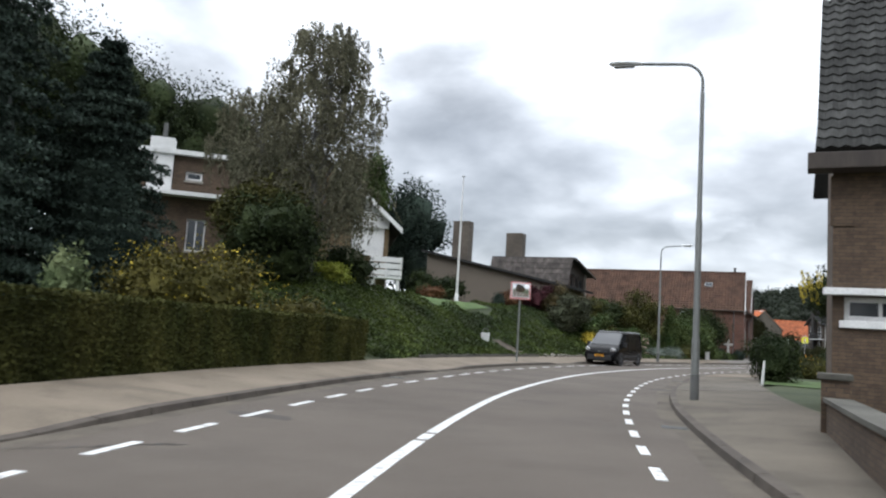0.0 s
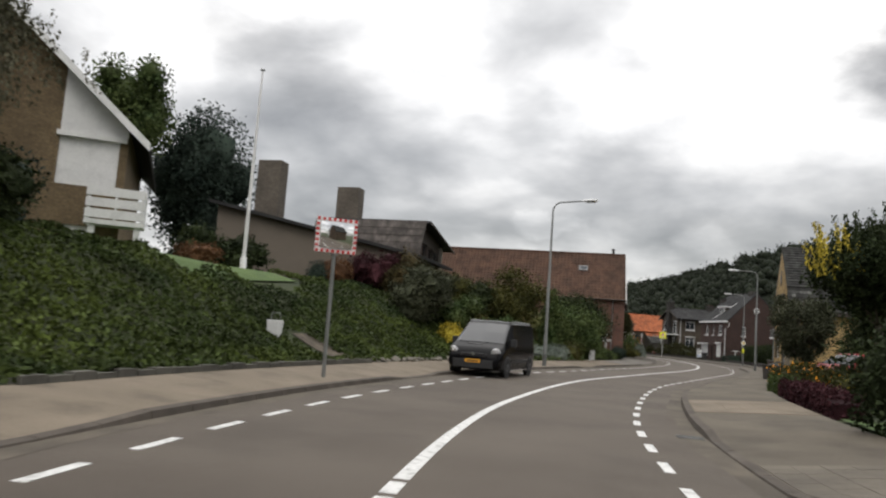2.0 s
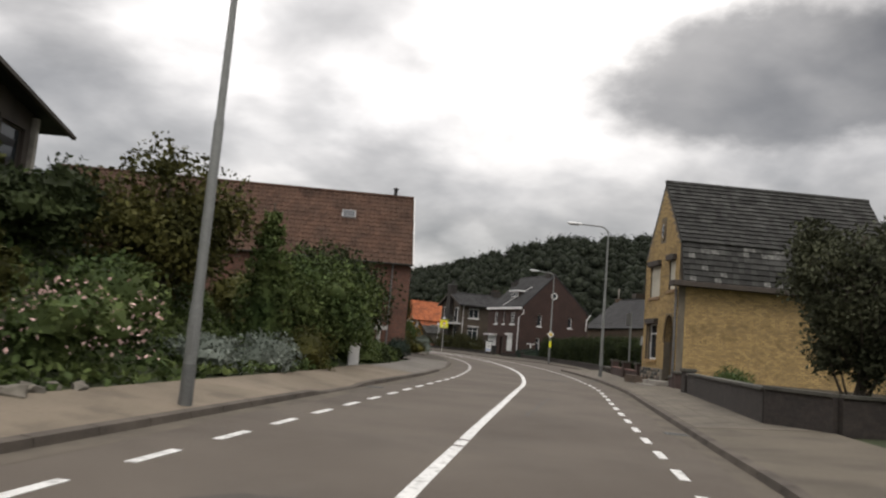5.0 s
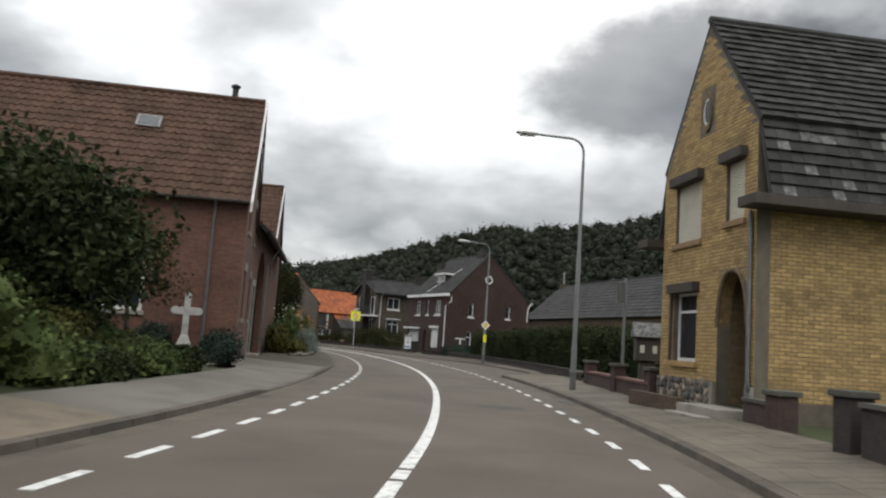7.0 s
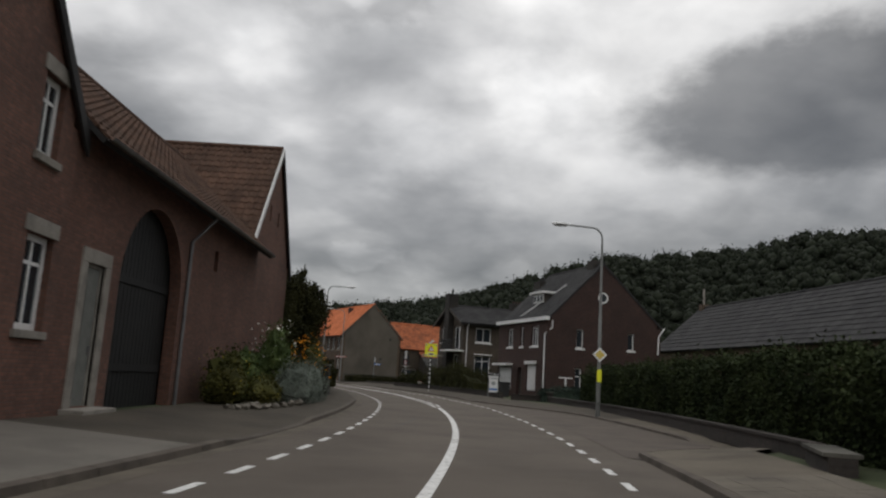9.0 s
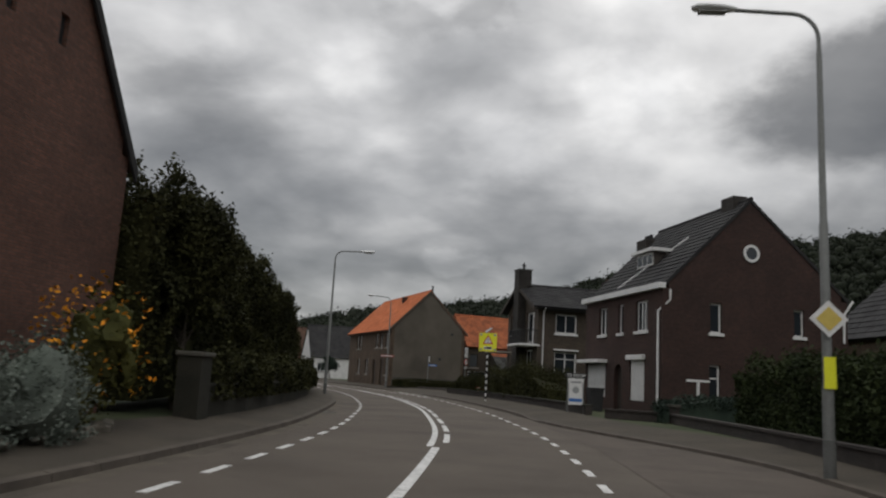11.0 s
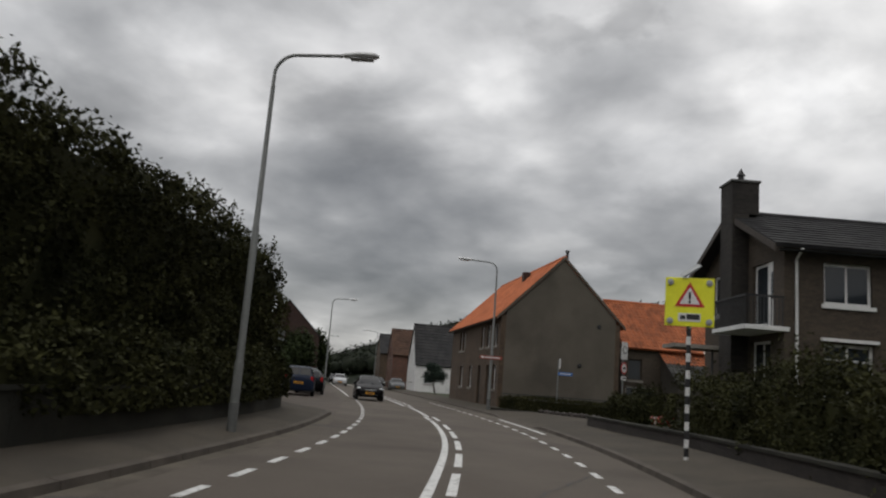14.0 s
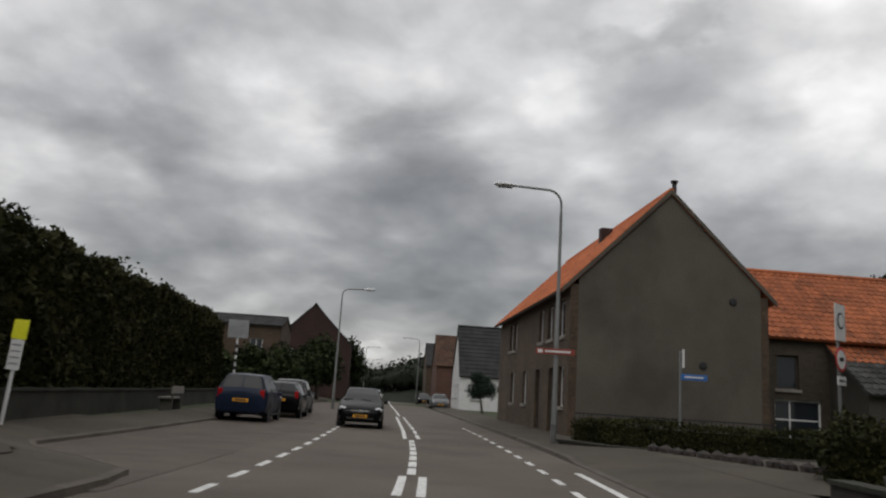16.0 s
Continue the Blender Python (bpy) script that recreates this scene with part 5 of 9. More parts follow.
def corner_house():
    """Brick house with its gable to the road: chimney stack and balcony on the gable wall, windows to the garden."""
    L, W, E, R = 8.4, 6.6, 6.4, 7.95
    ops = {"s": [(1.24, 2.76, 4.6, 5.9), (1.22, 2.78, 1.66, 3.4), (5.4, 6.6, 4.6, 5.9), (5.4, 6.6, 1.66, 3.4)],
           "w": [(W - 2.3, W - 1.3, 3.95, 6.0), (W - 1.3, W - 0.75, 3.82, 6.0), (W - 2.4, W - 0.95, 1.0, 3.45), (W - 5.9, W - 5.1, 4.6, 6.1)]}
    h, P, yr = gable_house("house", "grey-brown brick corner house with dark roof, chimney and balcony", pose(4.49, 146.39, 0, 0, 0, 19.5), L, W, E, R, None, {"*": CORNER_BRICK}, ops, base=-0.1)
    pitched(h, L, W, E, R, yr, ROOF_DARK, over=0.5, side=0.5, tile=dict(w=0.3, l=0.4, curved=False))
    for i, o in enumerate(ops["s"]):
        window(h, *P["s"], o, bars=(1, 1), cross=0.72 if i % 2 else None, sill=WHITE, curtain=True, fw=0.09)
        if i % 2:
            part("canopy", Geo().box(o[0] - 0.1, o[1] + 0.1, -0.12, 0.0, 3.46, 3.56), WHITE, h)
    w = ops["w"]
    window(h, *P["w"], w[0], bars=(1,), sill=None, fw=0.09)
    door(h, *P["w"], w[1], WHITE, WHITE, 2, 0.1, True)
    window(h, *P["w"], w[2], bars=(1, 1), sill=WHITE, fw=0.09)
    window(h, *P["w"], w[3], bars=(1,), sill=WHITE, fw=0.09)
    k = (R - E) / yr
    for y0 in (-0.5, W + 0.5):
        za, zb = E - 0.5 * k, R
        part("verge_board", Geo().hexa([(-0.53, y0, za - 0.12), (-0.48, y0, za - 0.12), (-0.48, yr, zb - 0.12), (-0.53, yr, zb - 0.12), (-0.53, y0, za + 0.1), (-0.48, y0, za + 0.1), (-0.48, yr, zb + 0.1), (-0.53, yr, zb + 0.1)]), DARK_WOOD, h)
    gutter(h, (-0.4, -0.55, E - 0.28), (L, -0.55, E - 0.28), 0.07, ROOF_DARK)
    downpipe(h, 0.36, -0.06, 0.2, E - 0.5, WHITE, kick=(0, -0.4, 0.3))
    bal = part("balcony", Geo().box(-1.25, 0.1, -0.05, 2.6, 3.66, 3.8).box(0.1, 0.15, -0.05, -0.003, 3.66, 3.8), WHITE, h, "white balcony slab with dark rail", bevel=0.015)
    part("railing", Geo().box(-1.22, 0.0, -0.02, 0.03, 4.68, 4.74).box(-1.22, -1.17, 0.03, 2.58, 4.68, 4.74).box(-1.17, -0.003, 2.53, 2.58, 4.68, 4.74), BLACK, bal)
    for i in range(11):
        part("baluster", Geo().box(-1.21 + 0.115 * i, -1.185 + 0.115 * i, -0.01, 0.015, 3.8, 4.68), BLACK, bal)
    for i in range(1, 22):
        part("baluster", Geo().box(-1.207, -1.182, 0.115 * i, 0.115 * i + 0.025, 3.8, 4.68), BLACK, bal)
    ch = part("chimney", Geo().box(-0.6, -0.003, 2.6, 3.65, 0.0, 7.9).box(-0.6, 0.35, 2.6, 3.65, 7.9, 9.05), SOOT_BRICK, h, "tall blackened brick chimney stack", bevel=0.02)
    part("chimney_cap", Geo().box(-0.65, 0.4, 2.55, 3.7, 9.05, 9.13), POLE_DARK, ch, bevel=0.01)
    part("chimney_cowl", Geo().lathe([(0.11, 0), (0.10, 0.25), (0.15, 0.28), (0.06, 0.45), (0.02, 0.55)], 12, Matrix.Translation((-0.1, 3.1, 9.13))), BLACK, ch, smooth=True)
    c2 = part("chimney", Geo().box(6.1, 7.4, yr - 0.3, yr + 0.4, R - 0.3, R + 0.85), SOOT_BRICK, h, bevel=0.02)
    for x in (6.4, 6.75, 7.1):
        part("chimney_pot", Geo().lathe([(0.12, 0), (0.10, 0.22), (0.06, 0.22)], 12, Matrix.Translation((x, yr + 0.05, R + 0.85))), DARK_BRICK, c2, smooth=True)
    part("canopy", Geo().box(-2.15, -0.003, 3.7, 5.1, 3.2, 3.34), STONE, h, "flat pale porch canopy", bevel=0.01)
    part("post", Geo().tube([(-0.75, 3.85, 0), (-0.75, 3.85, 3.2)], 0.04, 10), BLACK, h, smooth=True)
    return h


def grey_house():
    L, W, E, R = 15.7, 7.16, 5.45, 9.0
    ops = {"n": [(L - 5.3, L - 4.4, 3.7, 5.0), (L - 3.6, L - 2.7, 3.7, 5.0), (L - 1.75, L - 0.75, 3.7, 5.0), (L - 12.6, L - 11.7, 3.7, 5.0), (L - 11.4, L - 10.6, 3.7, 5.0),
                 (L - 5.7, L - 4.8, 0.2, 2.6), (L - 3.2, L - 2.3, 0.2, 2.6), (L - 8.6, L - 7.6, 1.2, 2.6), (L - 11.8, L - 10.8, 1.2, 2.6), (L - 1.5, L - 0.7, 1.2, 2.6)]}
    h, P, yr = gable_house("house", "grey rendered gable house with bright orange tiled roof", pose(-2.27, 166.93, 0, 0, 0, 117.25), L, W, E, R, None, {"*": BROWN_BRICK, "w": RENDER_GREY}, ops, base=-0.1)
    pitched(h, L, W, E, R, yr, ROOF_ORANGE, over=0.3, side=0.04, tile=dict(w=0.30, l=0.40))
    n = P["n"]
    for i, o in enumerate(ops["n"]):
        if i in (5, 6):
            door(h, *n, o, DARK_WOOD, DARK_WOOD, 2)
        else:
            window(h, *n, o, bars=(1, 1), sill=STONE, curtain=i > 2)
    gutter(h, (L, W + 0.36, E - 0.25), (0, W + 0.36, E - 0.25), 0.08, DARK_WOOD)
    k = (R - E) / yr
    for y0, y1 in ((W + 0.3, yr), (-0.3, yr)):
        part("verge", Geo().hexa([(-0.10, y0, E - 0.3 * k), (-0.02, y0, E - 0.3 * k), (-0.02, y1, R), (-0.10, y1, R), (-0.10, y0, E - 0.3 * k + 0.17), (-0.02, y0, E - 0.3 * k + 0.17), (-0.02, y1, R + 0.17), (-0.10, y1, R + 0.17)]), RENDER_GREY, h)
    part("flue", Geo().lathe([(0.08, -0.6), (0.08, 0.35), (0.14, 0.36), (0.14, 0.42), (0.03, 0.44)], 14, Matrix.Translation((0.35, yr - 0.25, R + 0.2))), BLACK, h, "black metal flue", smooth=True)
    part("chimney", Geo().box(5.8, 6.25, yr + 0.4, yr + 0.9, R - 1.0, R - 0.05), DARK_BRICK, h, bevel=0.02)
    mw = wall_frame(*P["w"])
    for u, z in ((W - 1.3, 5.23), (W - 2.4, 2.9)):
        u2 = W - u
        part("wall_vent", Geo().lathe([(0.13, 0), (0.13, 0.05), (0.07, 0.06)], 12, Matrix.Translation((-0.0, u2, z)) @ Euler((0, radians(-90), 0)).to_matrix().to_4x4()), BLACK, h, smooth=True)
    # barn behind with the long orange roof
    return h


def orange_barn():
    L, W, E, R = 13.0, 7.0, 4.5, 7.5
    ops = {"s": [(0.3, 2.2, 0.3, 2.0), (0.4, 1.3, 2.4, 3.7), (6.0, 7.2, 1.2, 2.6)]}
    h, P, yr = gable_house("barn", "low outbuilding with bright orange tiled roof", pose(-2.35, 169.95, 0, 0, 0, 27.3), L, W, E, R, None, {"*": CORNER_BRICK}, ops, base=-0.1)
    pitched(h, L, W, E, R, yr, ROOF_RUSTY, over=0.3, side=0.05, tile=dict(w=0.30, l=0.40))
    window(h, *P["s"], ops["s"][0], bars=(1, 2), cross=0.55, sill=None)
    window(h, *P["s"], ops["s"][1], bars=(1,), frame_mat=DARK_WOOD)
    window(h, *P["s"], ops["s"][2], bars=(1, 1))
    return h


def lean_to():
    """Small grey outhouse with a tiled monopitch in front of the barn."""
    h = thing("outhouse", "grey rendered outhouse with tiled lean-to roof", "outbuilding", pose(1.0, 169.0, 0, 0, 0, 27.3))
    wall(h, (0, 0), (4.5, 0), -0.1, [(0, 2.4), (4.5, 2.4)], [], RENDER_SOOT)
    wall(h, (0, 2.4), (0, 0.28), -0.1, [(0, 4.1), (0.1, 4.1), (2.12, 2.55)], [], RENDER_SOOT)
    wall(h, (4.5, 0.28), (4.5, 2.4), -0.1, [(0, 2.55), (2.12, 4.1)], [], RENDER_SOOT)
    r = slab_roof(h, [(-0.15, -0.25, 2.3), (4.7, -0.25, 2.3), (4.7, 2.5, 4.3), (-0.15, 2.5, 4.3)], 0.08, ROOF_SLATE)
    tiled(r, (-0.15, -0.25, 2.3), (4.85, 0, 0), (0, 1.7, 1.24), ROOF_SLATE, w=0.3, l=0.4)
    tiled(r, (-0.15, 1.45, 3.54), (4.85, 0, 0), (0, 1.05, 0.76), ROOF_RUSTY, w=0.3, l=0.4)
    return h


def plain_house(label, x, y, rot, L, W, E, R, wm, rm, ops=None, name="house", tile=True, white_side=None):
    ops = ops or {}
    mats = {"*": wm}
    if white_side:
        mats[white_side] = WHITE
    h, P, yr = gable_house(name, label, pose(x, y, 0, 0, 0, rot), L, W, E, R, None, mats, ops, base=-0.1)
    pitched(h, L, W, E, R, yr, rm, over=0.25, side=0.1, tile=dict(w=0.45, l=0.55, curved=False) if tile else None)
    for k, lst in ops.items():
        for o in lst:
            window(h, *P[k], o, bars=(1, 1), curtain=True)
    return h


def villa():
    """Tan brick villa on the bank: gable with white panel, balcony, and a flat-roofed wing."""
    z0 = 2.6
    L, W, E, R = 10.0, 9.2, 7.7, 11.75
    ops = {"w": [(6.96, 9.05, 5.5, 7.2), (2.5, 3.75, 6.05, 7.1), (7.4, 8.4, 2.9, 4.1)]}
    h, P, yr = gable_house("villa", "tan brick villa with white gable trim and balcony", pose(-20.92, 41.62, 0, 0, 0, 123), L, W, E, R, None, {"*": TAN_BRICK}, ops, base=z0)
    k = (R - E) / yr
    for r in pitched(h, L, W, E, R, yr, ROOF_DARK, over=0.75, side=0.7):
        pass
    w = P["w"]
    window(h, *w, ops["w"][1], bars=(1,), fw=0.1, sill=WHITE, curtain=True)
    m = wall_frame(*w)
    part("white_panel", Geo().box(6.96, 9.05, 0.05, 0.1, 5.5, 7.2), WHITE, h, "white closed roller shutter on the balcony", m=m)
    part("panel_head", Geo().box(6.86, 9.15, -0.16, 0.05, 7.18, 7.36), WHITE, h, m=m, bevel=0.01)
    part("gable_cladding", Geo().prism([(6.96, 7.38), (W - 0.02, 7.38), (W - 0.02, 7.7), (6.96, 7.68 + 2.22 * k)], "y", -0.04, 0.0), WHITE, h, "white gable boarding", m=m)
    door(h, *w, ops["w"][2], WHITE, WHITE, 2, 0.1, True)
    for s in (1, -1):
        y0, y1 = (-0.75, yr) if s > 0 else (W + 0.75, yr)
        za = E - 0.75 * k
        x = -0.72
        part("verge_board", Geo().hexa([(x - 0.05, y0, za - 0.16), (x + 0.02, y0, za - 0.16), (x + 0.02, y1, R - 0.16), (x - 0.05, y1, R - 0.16), (x - 0.05, y0, za + 0.15), (x + 0.02, y0, za + 0.15), (x + 0.02, y1, R + 0.15), (x - 0.05, y1, R + 0.15)]), WHITE, h, "white verge board")
    # balcony: slab and board railing
    bal = part("balcony", Geo().box(8.15, 10.05, -1.1, 0.0, 4.12, 4.28), WHITE, h, "white boarded balcony", m=m)
    for i in range(3):
        z = 4.33 + 0.38 * i
        part("balcony_board", Geo().box(8.15, 10.05, -1.12, -1.08, z, z + 0.3).box(10.01, 10.05, -1.08, 0, z, z + 0.3).box(8.15, 8.19, -1.08, 0, z, z + 0.3), WHITE, bal)
    for x in (8.25, 9.1, 9.95):
        part("balcony_post", Geo().box(x - 0.04, x + 0.04, -1.08, -1.0, 4.28, 5.42), WHITE, bal)
    part("post", Geo().box(9.75, 9.95, -1.0, -0.8, z0, 4.12), WHITE, h, m=m)
    part("post", Geo().box(8.3, 8.5, -1.0, -0.8, z0, 4.12), WHITE, h, m=m)
    return h


def flat_wing():
    h = thing("villa_wing", "flat-roofed brown brick wing with white fascia and white chimney", "house", pose(-31.2, 31.8, 0, 0, 0, 42))
    wall(h, (0, 0), (9.0, 0), 2.3, [(0, 10.1), (9.0, 10.1)], [(2.3, 3.2, 8.75, 9.25), (2.6, 3.6, 4.8, 6.6), (5.0, 6.2, 4.8, 6.6)], BROWN_BRICK)
    wall(h, (9.0, 0.28), (9.0, 6.0), 2.3, [(0, 10.1), (5.72, 10.1)], [], BROWN_BRICK)
    wall(h, (0, 6.0), (0, 0.28), 2.3, [(0, 10.1), (5.72, 10.1)], [], BROWN_BRICK)
    p = ((0, 0), (9.0, 0))
    window(h, *p, (2.3, 3.2, 8.75, 9.25), fw=0.12)
    window(h, *p, (2.6, 3.6, 4.8, 6.6), bars=(1, 1))
    window(h, *p, (5.0, 6.2, 4.8, 6.6), bars=(1, 1))
    part("flat_roof", Geo().box(-0.3, 9.3, -0.35, 6.3, 10.1, 10.36), WHITE, h, "flat roof with white fascia", bevel=0.01)
    part("canopy", Geo().box(-0.6, 9.0, -0.9, 0.0, 7.75, 7.98), WHITE, h, "white eaves band", bevel=0.01)
    ch = part("chimney", Geo().box(0.3, 1.6, -0.2, 0.9, 7.98, 11.0), WHITE, h, "white rendered chimney", bevel=0.02)
    part("flue", Geo().tube([(1.0, 0.3, 11.0), (1.0, 0.3, 11.9)], 0.12, 10), POLE_DARK, ch, smooth=True)
    return h


CHIMNEY_BRICK = brick_mat("grey_brown_chimney_brick", (0.125, 0.105, 0.083), (0.098, 0.082, 0.066), (0.085, 0.075, 0.062))


def bungalow():
    h = thing("bungalow", "low brown bungalow with shingled fascia and stout chimneys", "house", Matrix())
    z0 = 2.6
    # rendered wall under the long sloping roof
    wall(h, (-24.6, 54.3), (-13.9, 54.3), z0, [(0, 7.2), (10.7, 5.0)], [], RENDER_BEIGE)
    wall(h, (-24.6, 66.0), (-24.6, 54.58), z0, [(0, 7.2), (11.42, 7.2)], [], RENDER_BEIGE)
    wall(h, (-13.9, 54.58), (-13.9, 60.6), z0, [(0, 4.95), (6.02, 4.95)], [], RENDER_BEIGE)
    slab_roof(h, [(-13.2, 53.9, 5.0), (-13.2, 61.0, 5.0), (-24.95, 61.0, 7.43), (-24.95, 53.9, 7.43)], 0.16, ROOF_DARK, label="long dark sloping roof with zinc edge")
    # upper volume: steep shingled face, low rear slope, glazed gable
    sh = slab_roof(h, [(-22.0, 60.45, 5.5), (-15.15, 60.45, 5.5), (-15.0, 61.25, 7.78), (-22.0, 61.25, 7.6)], 0.1, SHINGLE, "shingle_face")
    tiled(sh, (-22.0, 60.45, 5.5), (6.9, 0, 0), (0, 0.8, 2.2), SHINGLE, w=0.16, l=0.5, t=0.015, curved=False, single=0)
    slab_roof(h, [(-14.75, 67.4, 6.75), (-22.0, 67.4, 6.75), (-22.0, 61.25, 7.75), (-14.75, 61.25, 7.75)], 0.14, ROOF_DARK)
    slab_roof(h, [(-14.62, 67.4, 6.62), (-14.75, 67.4, 6.62), (-14.75, 61.2, 7.62), (-14.62, 61.2, 7.62)], 0.1, DARK_WOOD, "verge")
    p = ((-15.3, 61.3), (-15.3, 66.2))
    o = [(0.2, 1.5, 4.2, 6.5), (1.6, 2.9, 4.2, 6.4), (3.0, 4.3, 4.2, 6.3)]
    wall(h, *p, z0, [(0, 7.6), (4.9, 6.85)], o, DARK_WOOD, 0.2)
    for q in o:
        window(h, *p, q, frame_mat=DARK_WOOD, sill=None)
    wall(h, (-22, 61.5), (-15.5, 61.5), z0, [(0, 7.4), (6.5, 7.4)], [], RENDER_BEIGE)
    wall(h, (-15.5, 66.2), (-22, 66.2), z0, [(0, 6.7), (6.5, 6.7)], [], RENDER_BEIGE)
    part("post", Geo().box(-15.35, -15.15, 65.9, 66.1, z0, 6.75), STONE, h)
    part("chimney", Geo().box(-22.75, -21.42, 54.7, 55.6, 6.2, 9.75), CHIMNEY_BRICK, h, "stout brown brick chimney", bevel=0.02)
    part("chimney", Geo().box(-21.4, -19.95, 62.7, 63.7, 7.0, 9.95), CHIMNEY_BRICK, h, "stout brown brick chimney", bevel=0.02)
    part("chimney_flashing", Geo().box(-21.7, -19.7, 62.4, 63.95, 7.7, 7.85), ZINC, h)
    return h


def roadside_house():
    """Brown brick house beside the start of the way: only its near wall and eaves are seen."""
    h = thing("house", "brown brick house with grey tiled roof and white bay", "house", pose(2.36, 16.85, 0))
    t = 0.28
    L, W, E, R = 6.75, 4.0, 4.64, 8.3
    p = ((0, 0), (L, 0))
    wall(h, *p, -0.1, [(0, E), (L, E)], [(0.19, 1.8, 1.92, 2.34)], BROWN_BRICK, t)
    wall(h, (0, W), (0, t), -0.1, [(0, E), (W / 2, R), (W - t, E + 0.4)], [], BROWN_BRICK, t)
    wall(h, (L, t), (L, W), -0.1, [(0, E), (W / 2, R), (W - t, E)], [], BROWN_BRICK, t)
    wall(h, (L - t, W), (t, W), -0.1, [(0, E), (L - 2 * t, E)], [], BROWN_BRICK, t)
    s = (R - E) / (W / 2)
    r = slab_roof(h, [(-0.3, -0.35, E + 0.3), (L + 0.2, -0.35, E + 0.3), (L + 0.2, W / 2, R + 0.4), (-0.05, W / 2, R + 0.4)], 0.12, ROOF_SLATE)
    tiled(r, (-0.28, -0.35, E + 0.3), (L + 0.4, 0, 0), (0.1, W / 2 + 0.35, R + 0.1 - E), ROOF_SLATE, w=0.24, l=0.28, t=0.025, curved=True)
    slab_roof(h, [(L + 0.2, W + 0.35, E + 0.3), (-0.3, W + 0.35, E + 0.3), (-0.05, W / 2, R + 0.4), (L + 0.2, W / 2, R + 0.4)], 0.12, ROOF_SLATE)
    part("box_gutter", Geo().box(-0.42, L + 0.3, -0.46, 0.0, E - 0.08, E + 0.22), DARK_WOOD, h, "dark boxed eaves gutter", bevel=0.02)
    window(h, *p, (0.19, 1.8, 1.92, 2.34), bars=(1, 1, 1), fw=0.09, sill=WHITE)
    part("white_band", Geo().box(-0.15, 2.25, -0.22, 0.0, 2.36, 2.48), WHITE, h, "white canopy over the window", bevel=0.01)
    part("quoin", Geo().box(-0.04, 0.34, -0.03, 0.0, 3.6, 4.5), BROWN_BRICK, h)
    return h


def long_roof_house():
    h = plain_house("long low house with grey tiled roof behind hedge", 19.8, 139.0, -82, 33.0, 8.0, 4.4, 8.0, BROWN_BRICK, ROOF_DARK)
    part("flue", Geo().tube([(0.5, 4.0, 7.8), (0.5, 4.0, 9.7)], 0.09, 10), STONE, h, smooth=True)
    part("chimney_block", Geo().box(0.2, 0.8, 3.7, 4.3, 7.4, 8.4), BROWN_BRICK, h)
    return h


red_farmhouse()
gatehouse()
barn()
yellow_house()
brown_house()
corner_house()
grey_house()
orange_barn()
lean_to()
villa()
flat_wing()
bungalow()
roadside_house()
long_roof_house()
plain_house("white gabled cottage with dark slate roof", -26.5, 199.0, 27.0, 9.0, 7.5, 3.2, 7.5, WHITE, ROOF_DARK, {"w": [(2.0, 3.0, 1.2, 2.4), (4.6, 5.6, 1.2, 2.4)], "s": [(1.0, 2.0, 1.1, 2.3)]})
plain_house("red brick terraced house along the far street", -36.0, 216.0, 27.0, 8.0, 8.0, 4.6, 8.0, RED_BRICK, ROOF_RED, {"w": [(1.5, 2.6, 1.0, 2.4), (5.0, 6.1, 1.0, 2.4), (3.2, 4.3, 4.2, 5.5)]})
plain_house("brick house with dark roof along the far street", -47.0, 238.0, 27.0, 8.0, 9.0, 5.4, 8.6, BROWN_BRICK, ROOF_DARK, {"w": [(1.5, 2.6, 1.0, 2.4), (5.0, 6.1, 1.0, 2.4)]})
plain_house("white far house with dark roof", -66.0, 275.0, 27.0, 8.0, 10.0, 5.0, 8.0, WHITE, ROOF_DARK, tile=False)
plain_house("dark gabled brick house behind the garden trees", -47.4, 216.6, 117.0, 10.0, 9.0, 6.4, 10.9, DARK_BRICK, ROOF_DARK, {"w": [(1.6, 2.8, 4.2, 5.6), (6.0, 7.2, 4.2, 5.6)]})
plain_house("brown brick house with pale flat eaves", -51.5, 192.6, 27.0, 9.0, 7.0, 6.6, 7.6, BROWN_BRICK, ROOF_DARK, {"s": [(1.0, 2.2, 4.2, 5.4), (6.2, 7.4, 4.2, 5.4)]})


# ---- street furniture ----
def lamp_meshes():
    pole = Geo().lathe([(0.088, -0.1), (0.088, 1.3), (0.082, 1.34), (0.072, 1.42), (0.070, 4.0), (0.058, 4.05), (0.044, 7.0)], 16)
    arm = [(0, 0, 6.95)] + [(0.45 * (1 - math.cos(w)), 0, 7.25 + 0.45 * math.sin(w)) for w in np.linspace(0, math.pi / 2, 8)] + [(1.4, 0, 7.74)]
    head = Geo()
    prof = [(-0.02, 0.045, 0.04), (0.05, 0.07, 0.06), (0.25, 0.13, 0.075), (0.5, 0.15, 0.08), (0.68, 0.12, 0.07), (0.76, 0.03, 0.03)]
    n, pts = 14, []
    for x, ry, rz in prof:
        for j in range(n):
            w = 2 * math.pi * j / n
            pts.append((1.38 + x, ry * math.cos(w), 7.75 + 0.02 * x + (rz if math.sin(w) > 0 else rz * 0.75) * math.sin(w)))
    head.add(pts, [(i * n + j, i * n + (j + 1) % n, (i + 1) * n + (j + 1) % n, (i + 1) * n + j) for i in range(len(prof) - 1) for j in range(n)] + [tuple(range(n)), tuple((len(prof) - 1) * n + j for j in range(n))])
    return pole, arm, head


